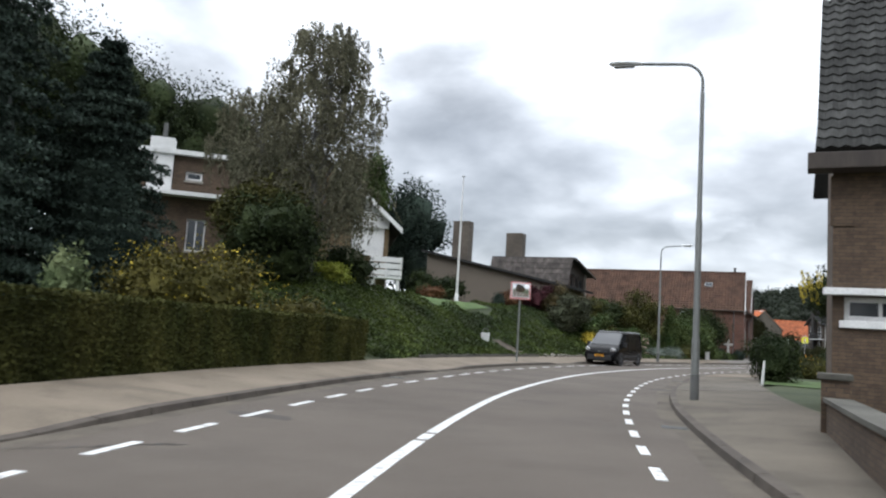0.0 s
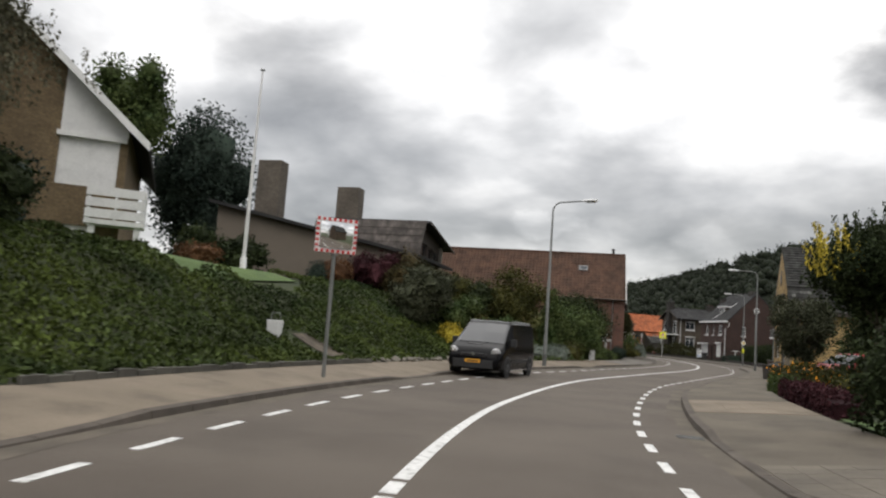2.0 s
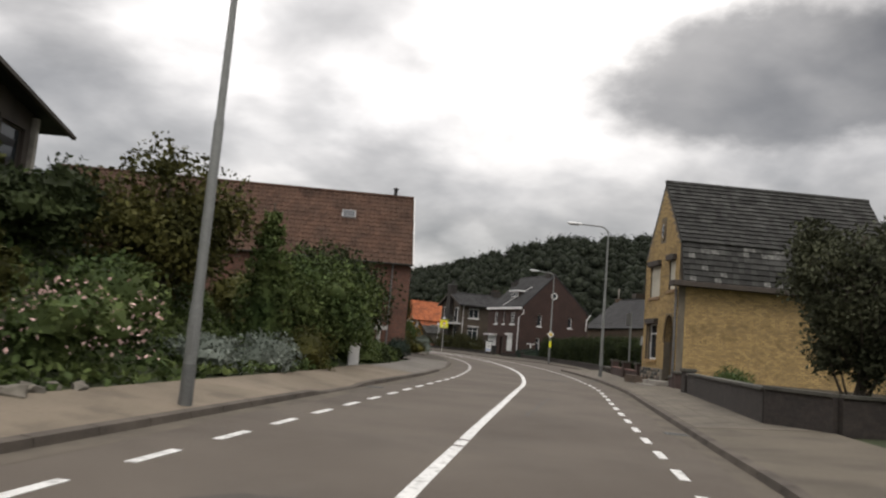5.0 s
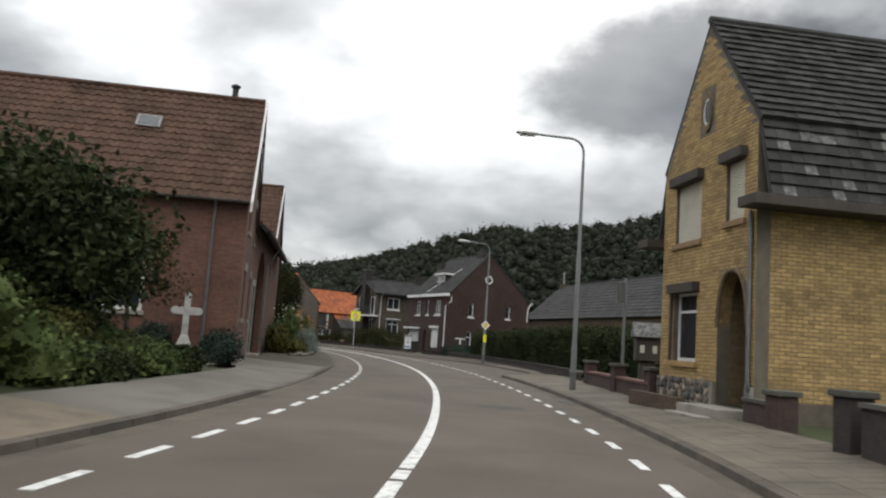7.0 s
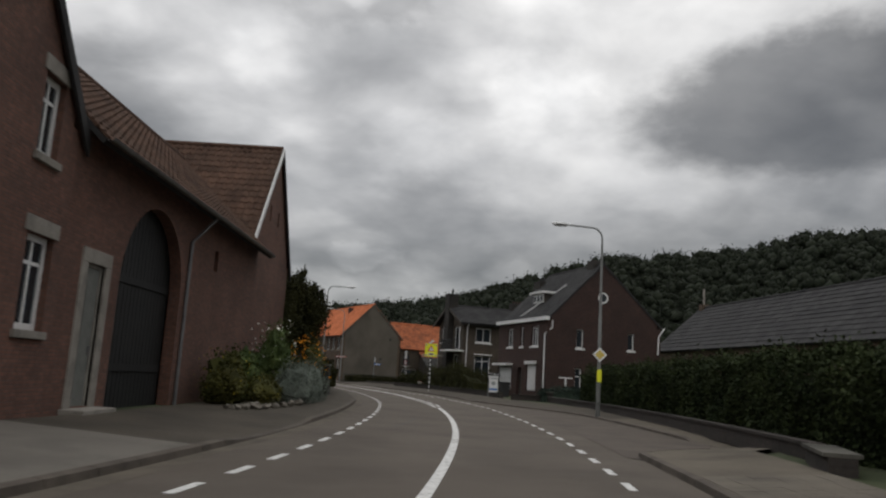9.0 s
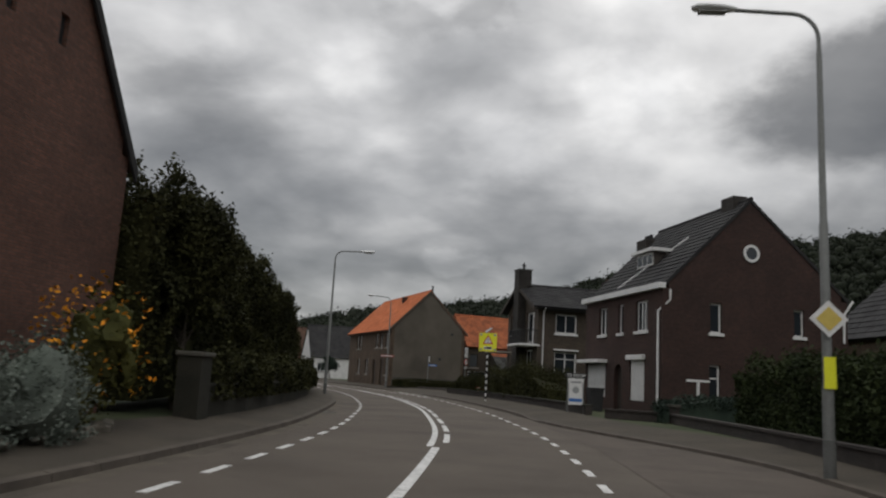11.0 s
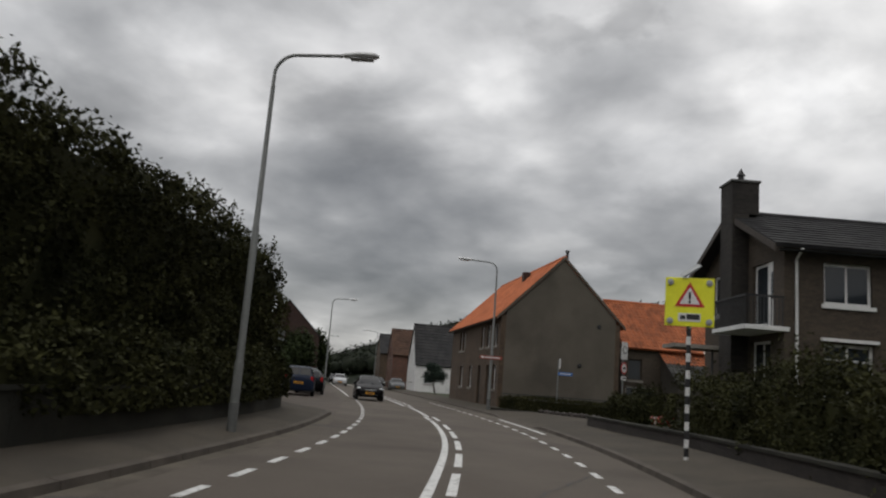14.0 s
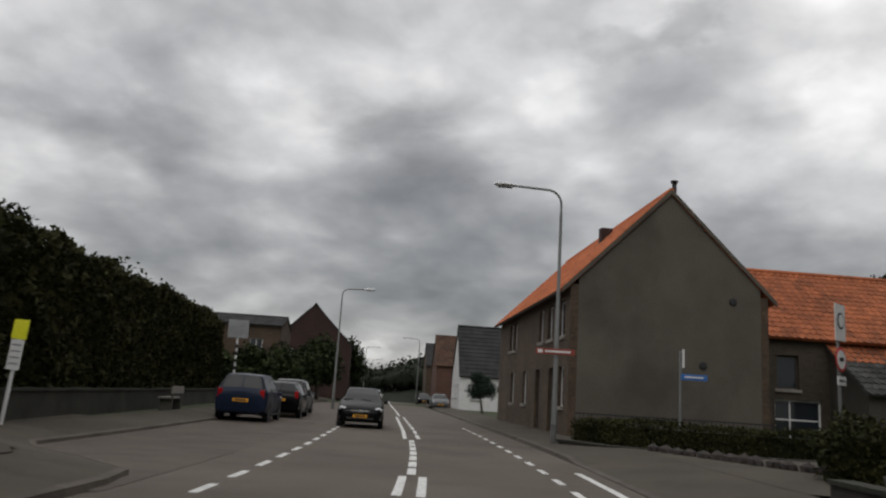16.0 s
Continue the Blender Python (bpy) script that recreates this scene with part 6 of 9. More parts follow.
HOUSING = mat("lamp_housing", (0.62, 0.63, 0.63), (0.70, 0.71, 0.71), 4.0, 0.5)
LENS = mat("lamp_lens", (0.30, 0.31, 0.31), (0.38, 0.39, 0.39), 4.0, 0.25)


def street_lamp(m):
    lamp = thing("street_lamp", "tall grey street lamp with curved arm on the footway", "street lamp", m, "street lamps along the road")
    pole, arm, head = lamp_meshes()
    part("pole", pole, POLE, lamp, smooth=True)
    part("pole_foot", Geo().lathe([(0.094, -0.1), (0.094, 0.55), (0.090, 0.56)], 16), POLE_DARK, lamp, "dark weathered pole foot", smooth=True)
    part("arm", Geo().tube(arm, 0.036, 10), POLE, lamp, smooth=True)
    hd = part("lamp_head", head, HOUSING, lamp, "pale lamp housing", smooth=True)
    part("lens", Geo().box(1.55, 2.02, -0.09, 0.09, 7.675, 7.70), LENS, hd, bevel=0.008)
    part("hatch", Geo().box(-0.045, 0.045, -0.095, -0.080, 0.7, 1.1), POLE, lamp, bevel=0.004)
    return lamp


def lamp_pose(x, y, to_right, lean=0.0):
    a = away(y)
    return pose(x, y, 0.12, lean, 0, math.degrees(math.atan2(a[1], a[0])) + (0 if to_right else 180))


first = street_lamp(lamp_pose(-0.27, 19.56, False))
for x, y, r in ((-6.94, 54.18, True), (6.39, 81.93, False), (9.05, 108.07, False), (-6.08, 133.40, True), (-8.17, 160.08, False), (-28.1, 181.0, True), (-41.0, 222.0, False), (-58.0, 240.0, True), (-78.0, 280.0, True)):
    k = 0.955 if y == 133.40 else 1.0
    copy_thing(first, lamp_pose(x, y, r) @ Matrix.Diagonal((k, k, k, 1)))


# ---- plants ----
RNG = np.random.default_rng(11)


def shrub(x, y, rad, material, n=2600, size=0.06, label="dense dark green garden shrub", z=None, flowers=None, fn=140, fs=0.045, rough=0.25, name="shrub", category="shrub", lift=0.75):
    """A lump of leaves on the ground, with flowers where it blooms."""
    z0 = height(x, y) if z is None else z
    seed = int(x * 7 + y * 13) % 97
    c = (0, 0, rad[2] * lift)
    if max(rad) < 1.1:
        core = blob_core(c, [r * 0.78 for r in rad], rough, seed, 2, -0.05)
        pts = blob_points(c, rad, n, RNG, rough, seed, 0.4, -0.02)
    else:
        # large shrubs are several lobes grown together
        core, pts, k = Geo(), [], 11
        for i in range(k):
            d = RNG.normal(size=3)
            d /= np.linalg.norm(d)
            f = RNG.uniform(0.40, 0.58)
            q = (c[0] + d[0] * rad[0] * (1 - f) * 1.05, c[1] + d[1] * rad[1] * (1 - f) * 1.05, max(rad[2] * f * 0.6, c[2] + d[2] * rad[2] * (1 - f)))
            lobe = [r * f for r in rad]
            b = blob_core(q, [r * 0.72 for r in lobe], 0.4, seed + i, 2, -0.05)
            core.add(b.v, b.f)
            pts.append(blob_points(q, lobe, n // k, RNG, 0.4, seed + i, 0.5, -0.02))
        pts = np.concatenate(pts)
    ob = thing(name, label, category, pose(x, y, z0))
    part("foliage", leaf_mesh("foliage", pts, size, material, RNG), material, ob)
    part("inner_growth", core, material, ob, smooth=True)
    if flowers:
        fp = blob_points(c, [r * 1.04 for r in rad], fn, RNG, rough, seed, 0.08, 0.1)
        fp = fp[fp[:, 2] > rad[2] * 0.35]
        f = new("blossom", leaf_mesh("blossom", fp, fs, flowers, RNG))
        f.parent = ob
        tagged(f, "small blossoms", kind="stuff")
    return ob


def tree(x, y, h, crown, material, n=9000, size=0.10, bark=None, label="leafy broad tree", trunk=0.16, z=None, clumps=16, droop=None, name="tree", spread=0.62, seed=None, low=0.0):
    """A tapered trunk with limbs and a crown of many leaf clumps. crown: centre height and radii."""
    z0 = height(x, y) if z is None else z
    seed = int(x * 5 + y * 3) % 89 if seed is None else seed
    rng = np.random.default_rng(seed + 5)
    t = thing(name, label, "tree", pose(x, y, z0))
    cz, rx, ry, rz = crown
    g = Geo()
    top = cz + rz * 0.55
    k = [Vector((0.12 * math.sin(i * 1.3 + seed), 0.12 * math.cos(i * 1.7 + seed), -0.2 + (top + 0.2) * i / 6)) for i in range(7)]
    g.tube(k, [trunk * (1.25 - 0.16 * i) + 0.015 for i in range(7)], 9)
    centres = []
    for i in range(clumps):
        d = rng.normal(size=3)
        d /= np.linalg.norm(d)
        r = rng.uniform(0.35, 1.0) ** 0.5 * 0.78
        c = Vector((d[0] * rx * r, d[1] * ry * r, cz + d[2] * rz * r))
        centres.append(c)
        a = k[min(6, max(1, int(6 * (c.z - 0.3 * rz) / top)))]
        mid_ = (a + c) / 2 + Vector((0, 0, -0.12 * rz))
        g.tube([a, mid_, c], [trunk * 0.45, trunk * 0.28, 0.015], 6)
    part("trunk", g, bark or BARK, t, smooth=True)
    pts = []
    per = int(n * 1.5) // clumps
    cs = Geo()
    for i, c in enumerate(centres):
        f = rng.uniform(0.75, 1.25) * spread
        rr = (rx * f, ry * f, rz * f * 0.85)
        pts.append(blob_points(tuple(c), rr, per, rng, 0.24, seed + i, 0.8))
        b = blob_core(tuple(c), [q * (0.28 if size < 0.11 else 0.6) for q in rr], 0.5, seed + i, 1)
        cs.add(b.v, b.f)
    pts = np.concatenate(pts)
    if droop:
        pts[:, 2] -= droop * rng.uniform(0, 1, len(pts)) ** 2
    if low:
        pts = pts[pts[:, 2] > low]
    me = leaf_mesh("crown", pts, size, material, rng, cs if not droop else None, droop=(0, 0, -1.3) if droop else None)
    tagged(part("crown", me, material, t), "", kind="")
    return t


def weeping_birch(x, y, h, r, material, label, seed=2, clumps=46, strands=15, per=46, size=0.055, low=0.3):
    """A pale trunk with rising limbs, from whose ends bunches of thin leafy twigs hang down, with gaps between the bunches."""
    z0 = height(x, y)
    rng = np.random.default_rng(seed)
    t = thing("birch", label, "tree", pose(x, y, z0))
    g = Geo()
    k = [Vector((0.35 * math.sin(i * 0.9 + seed) * i / 7, 0.3 * math.cos(i * 1.1 + seed) * i / 7, -0.2 + h * 0.95 * i / 7)) for i in range(8)]
    g.tube(k, [0.19 * (1 - 0.125 * i) + 0.01 for i in range(8)], 9)
    pts = []
    for i in range(clumps):
        f = low + 0.1 + (0.9 - low) * (i + rng.uniform(0, 1)) / clumps
        w = i * 2.4 + rng.uniform(-0.5, 0.5)
        reach = r * (1.0 if f < 0.7 else math.sqrt(max(0.02, (1.03 - f) / 0.33))) * rng.uniform(0.35, 1.0)
        b = k[min(7, int(f * 7))]
        tip = Vector((math.cos(w) * reach + b.x, math.sin(w) * reach + b.y, h * f))
        a = k[min(7, max(1, int(f * 7) - 1))]
        part("limb", Geo().tube([a, (a + tip) / 2 + Vector((0, 0, 0.45)), tip], [0.035, 0.022, 0.006], 5), BARK_PALE, t, smooth=True)
        wide = rng.uniform(0.25, 0.55)
        for _ in range(strands):
            o = rng.normal(0, wide, 2)
            ln = rng.uniform(0.5, 2.3) * (0.55 + 0.45 * reach / r)
            q = np.sort(rng.uniform(0, 1, per))
            sway = rng.normal(0, 0.18, 2)
            top = tip.z + 0.35 - 0.5 * float(o @ o)
            pts.append(np.stack([tip.x + o[0] + sway[0] * q**2 + rng.normal(0, 0.05, per), tip.y + o[1] + sway[1] * q**2 + rng.normal(0, 0.05, per), top - ln * q + rng.normal(0, 0.04, per)], 1))
    part("trunk", g, BARK_PALE, t, smooth=True)
    part("crown", leaf_mesh("crown", np.concatenate(pts), size, material, rng, None, droop=(0, 0, -1.1)), material, t)
    return t


def conifer(x, y, h, r, material, n=12000, size=0.11, label="tall dark conifer", z=None, seed=1, tiers=15, name="conifer"):
    """A trunk with tiers of drooping branches that taper to a point."""
    z0 = height(x, y) if z is None else z
    rng = np.random.default_rng(seed)
    t = thing(name, label, "tree", pose(x, y, z0))
    part("trunk", Geo().tube([(0, 0, -0.2), (0.05, 0, h * 0.5), (0, 0, h)], [0.03 * h + 0.05, 0.02 * h, 0.02], 9), BARK, t, smooth=True)
    pts, g = [], Geo()
    for i in range(tiers):
        f = i / tiers
        zz = h * (0.04 + 0.94 * f)
        rr = r * (1 - f) ** 0.8 + 0.12
        m = max(4, int(9 * (1 - f)) + 3)
        for j in range(m):
            w = 2 * math.pi * (j + rng.uniform(-0.3, 0.3)) / m
            ln = rr * rng.uniform(0.75, 1.18)
            k = max(6, int(n / (tiers * m)))
            s = rng.uniform(0.05, 1, k) ** 0.7
            side = rng.normal(0, 0.20 * ln + 0.05, k) * (1.15 - 0.7 * s)
            px = np.cos(w) * ln * s - np.sin(w) * side
            py = np.sin(w) * ln * s + np.cos(w) * side
            pz = zz - 0.28 * ln * s**1.5 + rng.normal(0, 0.05 * h / tiers + 0.05, k) + 0.12 * s**4
            pts.append(np.stack([px, py, pz], 1))
    core = Geo().lathe([(r * 0.5, 0.3), (r * 0.45, h * 0.25), (r * 0.28, h * 0.5), (r * 0.10, h * 0.72), (0.03, h * 0.85)], 12)
    part("crown", leaf_mesh("crown", np.concatenate(pts), size, material, rng, core, droop=(0, 0, -0.5)), material, t)
    return t


def hedge(points, depth, tops, material, size, dens, label, name="hedge", side=-1, base=0.0, bulge=0.06, rag=0.05, core=0.12):
    """A hedge along a line of points; depth to one side, its top heights at each point, an uneven leafy skin over a solid core."""
    P = [Vector((*p, 0)) for p in points]
    n = len(P)
    N = []
    for i in range(n):
        d = (P[min(i + 1, n - 1)] - P[max(i - 1, 0)]).normalized()
        N.append(Vector((d.y, -d.x, 0)) * side)
    B = [height(p.x, p.y) if base is None else base for p in P]
    g = Geo()
    pts = []
    for i in range(n):
        for off, z in ((core, B[i] - 0.05), (core, tops[i] - core), (depth - core, tops[i] - core), (depth - core, B[i] - 0.05)):
            q = P[i] + N[i] * off
            pts.append((q.x, q.y, z))
    f = [(4 * i + j, 4 * i + 4 + j, 4 * i + 5 + j, 4 * i + 1 + j) for i in range(n - 1) for j in range(3)]
    f += [(0, 1, 2, 3), tuple(4 * (n - 1) + k for k in (3, 2, 1, 0))]
    g.add(pts, f)
    lv = []
    for i in range(n - 1):
        L = (P[i + 1] - P[i]).length
        hgt = (tops[i] + tops[i + 1]) / 2 - (B[i] + B[i + 1]) / 2
        for face, area in (("front", L * hgt), ("top", L * depth), ("back", L * hgt * 0.4)):
            m = int(area * dens * 0.85)
            t = RNG.uniform(0, 1, m)
            v = RNG.uniform(0, 1, m)
            jit = np.abs(RNG.normal(0, bulge, m))
            for a, b, j in zip(t, v, jit):
                q, nn = P[i].lerp(P[i + 1], a), N[i].lerp(N[i + 1], a)
                zt, zb = tops[i] * (1 - a) + tops[i + 1] * a, B[i] * (1 - a) + B[i + 1] * a
                wob = rag * 2.0 * noise.noise(Vector((q.x * 0.9, q.y * 0.9, (zb + (zt - zb) * b) * 0.9)))
                if face == "front":
                    o, z = -wob - j * 0.3 + 0.04, zb + (zt - zb) * b
                elif face == "back":
                    o, z = depth + wob, zb + (zt - zb) * (0.6 + 0.4 * b)
                else:
                    o, z = depth * b, zt + wob + j - 0.03
                lv.append((q.x + nn.x * o, q.y + nn.y * o, z))
    for e in (0, n - 1):
        m = int(depth * (tops[e] - B[e]) * dens)
        for a, b in RNG.uniform(0, 1, (m, 2)):
            q = P[e] + N[e] * depth * a
            d = (P[1] - P[0]).normalized() * -1 if e == 0 else (P[-1] - P[-2]).normalized()
            q = q + d * RNG.normal(-0.03, bulge)
            lv.append((q.x, q.y, B[e] + (tops[e] - B[e]) * b))
    t = thing(name, label, "hedge", Matrix())
    part("foliage", leaf_mesh("foliage", lv, size, material, RNG), material, t)
    part("inner_growth", g, material, t)
    return t


def slope_leaves(y0, y1, d0, d1, n, size, material, label, name, side=-1, keep=None):
    """Ground cover on the bank."""
    ys, ds = RNG.uniform(y0, y1, n), RNG.uniform(d0, d1, n)
    pts = []
    for y, d in zip(ys, ds):
        off = kerb_left(y) - walk_left(y) - d
        x, yy, _ = beside(y, off)
        if keep and not keep(x, yy, d):
            continue
        b = 0.16 + 0.22 * noise.noise(Vector((x * 0.8, yy * 0.8, 3))) + 0.12 * noise.noise(Vector((x * 2.5, yy * 2.5, 9)))
        pts.append((x, yy, height(x, yy) + max(0.02, b) * RNG.uniform(0.5, 1.15)))
    ob = new(name, leaf_mesh(name, pts, size, material, RNG))
    return tagged(ob, label, "ground cover", kind="stuff")


# the wooded hill
def hill():
    rng = np.random.default_rng(4)
    g = Geo()
    ridge = [(-28, 4), (-19, 5), (-15, 12), (-12, 17), (-3, 22.3), (0, 24.2), (3, 27.6), (6, 32.0), (9, 36.2), (12, 40.0), (15, 40.8), (18, 41.4), (21, 42.9), (23, 45.2), (24.6, 48.0), (27, 47.0), (31, 47.5), (40, 49), (60, 50), (80, 45)]
    A, Hh = np.array([r[0] for r in ridge], float), np.array([r[1] for r in ridge], float)
    grid_a, grid_r = np.linspace(-32, 84, 60), np.linspace(0, 1, 9)
    pts = []
    for a in grid_a:
        for f in grid_r:
            d = 175 + 90 * f
            hh = np.interp(a, A, Hh) * (f**0.8) * 1.05
            pts.append((-1 + d * math.sin(radians(a)), 60 + d * math.cos(radians(a)), hh - 1.5))
    m = len(grid_r)
    g.add(pts, [(i * m + j, (i + 1) * m + j, (i + 1) * m + j + 1, i * m + j + 1) for i in range(len(grid_a) - 1) for j in range(m - 1)])
    t = thing("hill", "wooded hill with dense dark green canopy", "hill", Matrix())
    part("slope", g, L_FOREST, t, smooth=True)
    lv, cg = [], Geo()
    for k in range(5600):
        a = rng.uniform(-30, 80)
        f = rng.uniform(0.1, 1.0) ** 0.7
        d = 175 + 90 * f
        hh = np.interp(a, A, Hh) * (f**0.8) * 1.05
        c = (-1 + d * math.sin(radians(a)), 60 + d * math.cos(radians(a)), hh)
        r = rng.uniform(1.0, 2.8)
        rz = r * rng.uniform(0.8, 1.15)
        b = blob_core(c, (r * 0.66, r * 0.66, rz * 0.66), 0.35, k % 83, 1)
        cg.add(b.v, b.f)
        q = blob_points(c, (r, r, rz), 40, rng, 0.25, k % 83, 0.4)
        lv.append(q)
    me = leaf_mesh("canopy", np.concatenate(lv), 0.34, L_FOREST, rng, cg)
    part("canopy", me, L_FOREST, t, kind="stuff")


hill()
# bank and villa garden
hedge([beside(y, o)[:2] for y, o in ((-9.0, -5.95), (3.0, -5.9), (8.0, -5.85), (11.0, -5.65), (14.5, -5.5), (18.5, -5.35), (22.6, -5.35))], 1.3, [1.5, 1.52, 1.53, 1.5, 1.49, 1.47, 1.46], L_HEDGE, 0.036, 1250, "long clipped green hedge along the footway", base=0.15, bulge=0.03, rag=0.035)
slope_leaves(24.4, 52.5, 0.0, 6.7, 66000, 0.062, L_IVY, "dense ivy covering the roadside bank", "ivy_bank", keep=lambda x, y, d: not (39.3 < y + 0.25 * d < 40.7 and d < 2.2) and not (37.5 < y < 45.4 and d > 4.5 + 0.4 * math.sin(y)))
slope_leaves(52.0, 66.0, 0.0, 5.0, 9000, 0.08, L_SHRUB, "low green plants on the bank", "ground_cover")
conifer(-18.5, 18.6, 8.7, 3.3, L_DARK, 70000, 0.062, "tall dark blue-green fir beside the villa garden", seed=3, tiers=19)
conifer(-20.2, 14.6, 15.5, 4.2, L_DARK, 80000, 0.075, "very tall dark conifer behind the hedge", seed=5, tiers=22)
conifer(-16.4, 12.0, 11.0, 3.0, L_DARK, 60000, 0.062, "dark conifer standing behind the hedge", seed=8)
weeping_birch(-17.7, 29.2, 11.2, 3.0, L_BIRCH, "weeping birch with thin drooping twigs", clumps=96, strands=17, low=0.14)
weeping_birch(-22.4, 30.8, 8.9, 2.7, L_BIRCH, "smaller brownish birch before the villa", seed=9, clumps=34, strands=15, low=0.45)
shrub(-16.9, 25.6, (2.0, 2.0, 2.0), L_DEEP, 12000, 0.075, "large dark green shrub below the birch")
shrub(-17.6, 32.2, (1.3, 1.3, 1.1), L_DEEP, 6000, 0.07, "dark green shrub on the bank")
shrub(-13.3, 17.9, (1.7, 2.6, 1.65), L_GOLD, 22000, 0.065, "broad shrub with small yellow flowers", flowers=L_YELLOW, fn=1100, fs=0.04, rough=0.15)
shrub(-11.9, 21.0, (1.1, 2.0, 1.0), L_GOLD, 7000, 0.06, "low spreading shrub with yellow berries", flowers=L_YELLOW, fn=120, fs=0.03)
shrub(-10.3, 11.25, (0.5, 0.5, 1.3), leaf_mat("pampas_blades", (0.10, 0.13, 0.06), (0.18, 0.20, 0.10)), 4500, 0.055, "tuft of tall pale ornamental grass")
shrub(-17.4, 30.0, (1.5, 1.1, 0.55), leaf_mat("lime_shrub", (0.16, 0.20, 0.03), (0.30, 0.32, 0.06)), 3500, 0.07, "bright yellow-green garden shrub")
shrub(-19.4, 34.2, (1.5, 1.4, 1.25), L_DARK, 7000, 0.075, "dark evergreen shrub by the villa")
shrub(-20.8, 29.5, (2.0, 1.8, 1.7), L_DEEP, 6000, 0.09, "tall green shrub by the villa")
shrub(-21.0, 50.6, (1.5, 1.3, 1.1), L_DEEP, 5000, 0.08, "dark green shrub beside the bungalow wall")
shrub(-22.0, 48.6, (1.4, 1.3, 1.25), L_DEEP, 4000, 0.08, "green shrub beside the balcony")
shrub(-18.5, 43.0, (0.9, 0.7, 0.5), L_RUST, 1600, 0.05, "rusty red garden shrub on the bank")
shrub(-16.9, 50.2, (0.45, 0.45, 0.55), L_DARK, 1600, 0.045, "small clipped dark globe bush")
shrub(-16.5, 51.5, (0.8, 0.8, 0.7), L_RUST, 4200, 0.05, "rusty red shrub against the bungalow wall")
shrub(-14.9, 52.7, (1.4, 1.2, 1.2), L_PURPLE, 8000, 0.055, "dark purple-brown shrub against the bungalow wall", rough=0.4)
for x, y, r, m, lb in ((-13.6, 53.0, (1.5, 1.4, 1.25), L_BRONZE, "dark reddish shrub below the bungalow"), (-12.4, 56.0, (1.6, 1.5, 1.15), L_OLIVE, "olive green shrub below the bungalow"), (-14.0, 57.0, (1.3, 1.3, 1.1), L_BRONZE, "brownish shrub below the bungalow"),
                       (-12.0, 59.2, (1.5, 1.5, 1.1), L_DEEP, "dense green shrub on the bank"), (-10.6, 54.2, (1.0, 1.4, 0.8), L_OLIVE, "yellowing shrub above the footway"), (-13.0, 62.6, (1.4, 1.4, 0.9), L_SHRUB, "dark shrub beside the bungalow")):
    shrub(x, y, r, m, 5500, 0.075, lb, rough=0.4)
shrub(-10.9, 51.4, (0.55, 0.6, 0.5), L_YELLOW, 1200, 0.05, "bright yellow shrub on the bank")
tree(-29.2, 60.5, 10.5, (5.6, 2.8, 2.8, 5.0), L_DARK, 16000, 0.12, label="round dense dark green tree", clumps=18)
tree(-31.0, 54.5, 11.0, (8.5, 2.5, 2.5, 3.4), L_SHRUB, 9000, 0.12, label="tall loose green tree behind the villa", clumps=22, spread=0.42)
for x, y, h, s in ((-50, 50, 17, 1), (-44, 58, 14, 2), (-56, 42, 20, 3), (-40, 47, 15.5, 4), (-48, 36, 18, 6), (-38, 30, 13, 9), (-46, 43, 17, 11)):
    tree(x, y, h, (h * 0.62, 4.8, 4.8, h * 0.36), L_DEEP, 21000, 0.115, label="tall dark green woodland tree", clumps=20, seed=s, trunk=0.25)
shrub(-12.3, 51.2, (1.7, 1.7, 1.5), L_BIRCH_DARK, 14000, 0.06, "tall yellowing shrub on the bank by the drive", rough=0.4)
shrub(-10.9, 53.4, (1.3, 1.5, 1.15), L_SHRUB, 7000, 0.075, "dense green shrub below the bungalow", rough=0.4)
tree(-18.4, 27.0, 4.4, (2.0, 2.0, 2.0, 2.0), L_OLIVE, 11000, 0.085, label="low olive-brown spreading tree beneath the birch", clumps=22, trunk=0.12, spread=0.5)
# growth between bungalow and farmhouse
tree(-9.8, 61.6, 4.0, (2.0, 1.9, 1.9, 1.5), L_OLIVE, 9000, 0.075, label="bushy rowan with fading leaves", clumps=18, trunk=0.09)
conifer(-7.7, 64.0, 4.4, 1.0, L_SHRUB, 6000, 0.075, "slender dark garden conifer", seed=12, z=0.2, tiers=13)
tree(-6.8, 67.6, 3.8, (1.9, 1.8, 1.8, 1.6), L_SHRUB, 9000, 0.075, label="bushy dark green garden tree", clumps=18, trunk=0.09, z=0.2)
shrub(-8.6, 66.0, (1.6, 1.8, 1.7), L_OLIVE, 5500, 0.07, "yellowish green garden shrub", z=0.3, rough=0.4)
shrub(-6.0, 70.6, (1.2, 1.5, 1.2), L_SHRUB, 4500, 0.065, "dark green garden shrub behind the wall", z=0.2, rough=0.35)
shrub(-8.9, 55.2, (0.95, 1.2, 0.75), L_SHRUB, 3000, 0.055, "shrub covered in pale flowers", flowers=L_PINK, fn=420, fs=0.04)
shrub(-9.4, 57.8, (0.9, 1.0, 0.8), L_SHRUB, 2500, 0.06, "green garden shrub above the footway")
shrub(-7.9, 59.4, (0.8, 0.9, 0.5), L_GREY, 2200, 0.045, "grey-green rounded shrub by the garden wall", z=0.2)
shrub(-7.1, 61.6, (0.7, 0.8, 0.5), L_GREY, 2000, 0.045, "grey-green rounded shrub by the garden wall", z=0.2)
shrub(-6.6, 64.4, (0.8, 1.0, 0.6), L_OLIVE, 2200, 0.05, "low yellowish garden shrub above the wall", z=0.2)
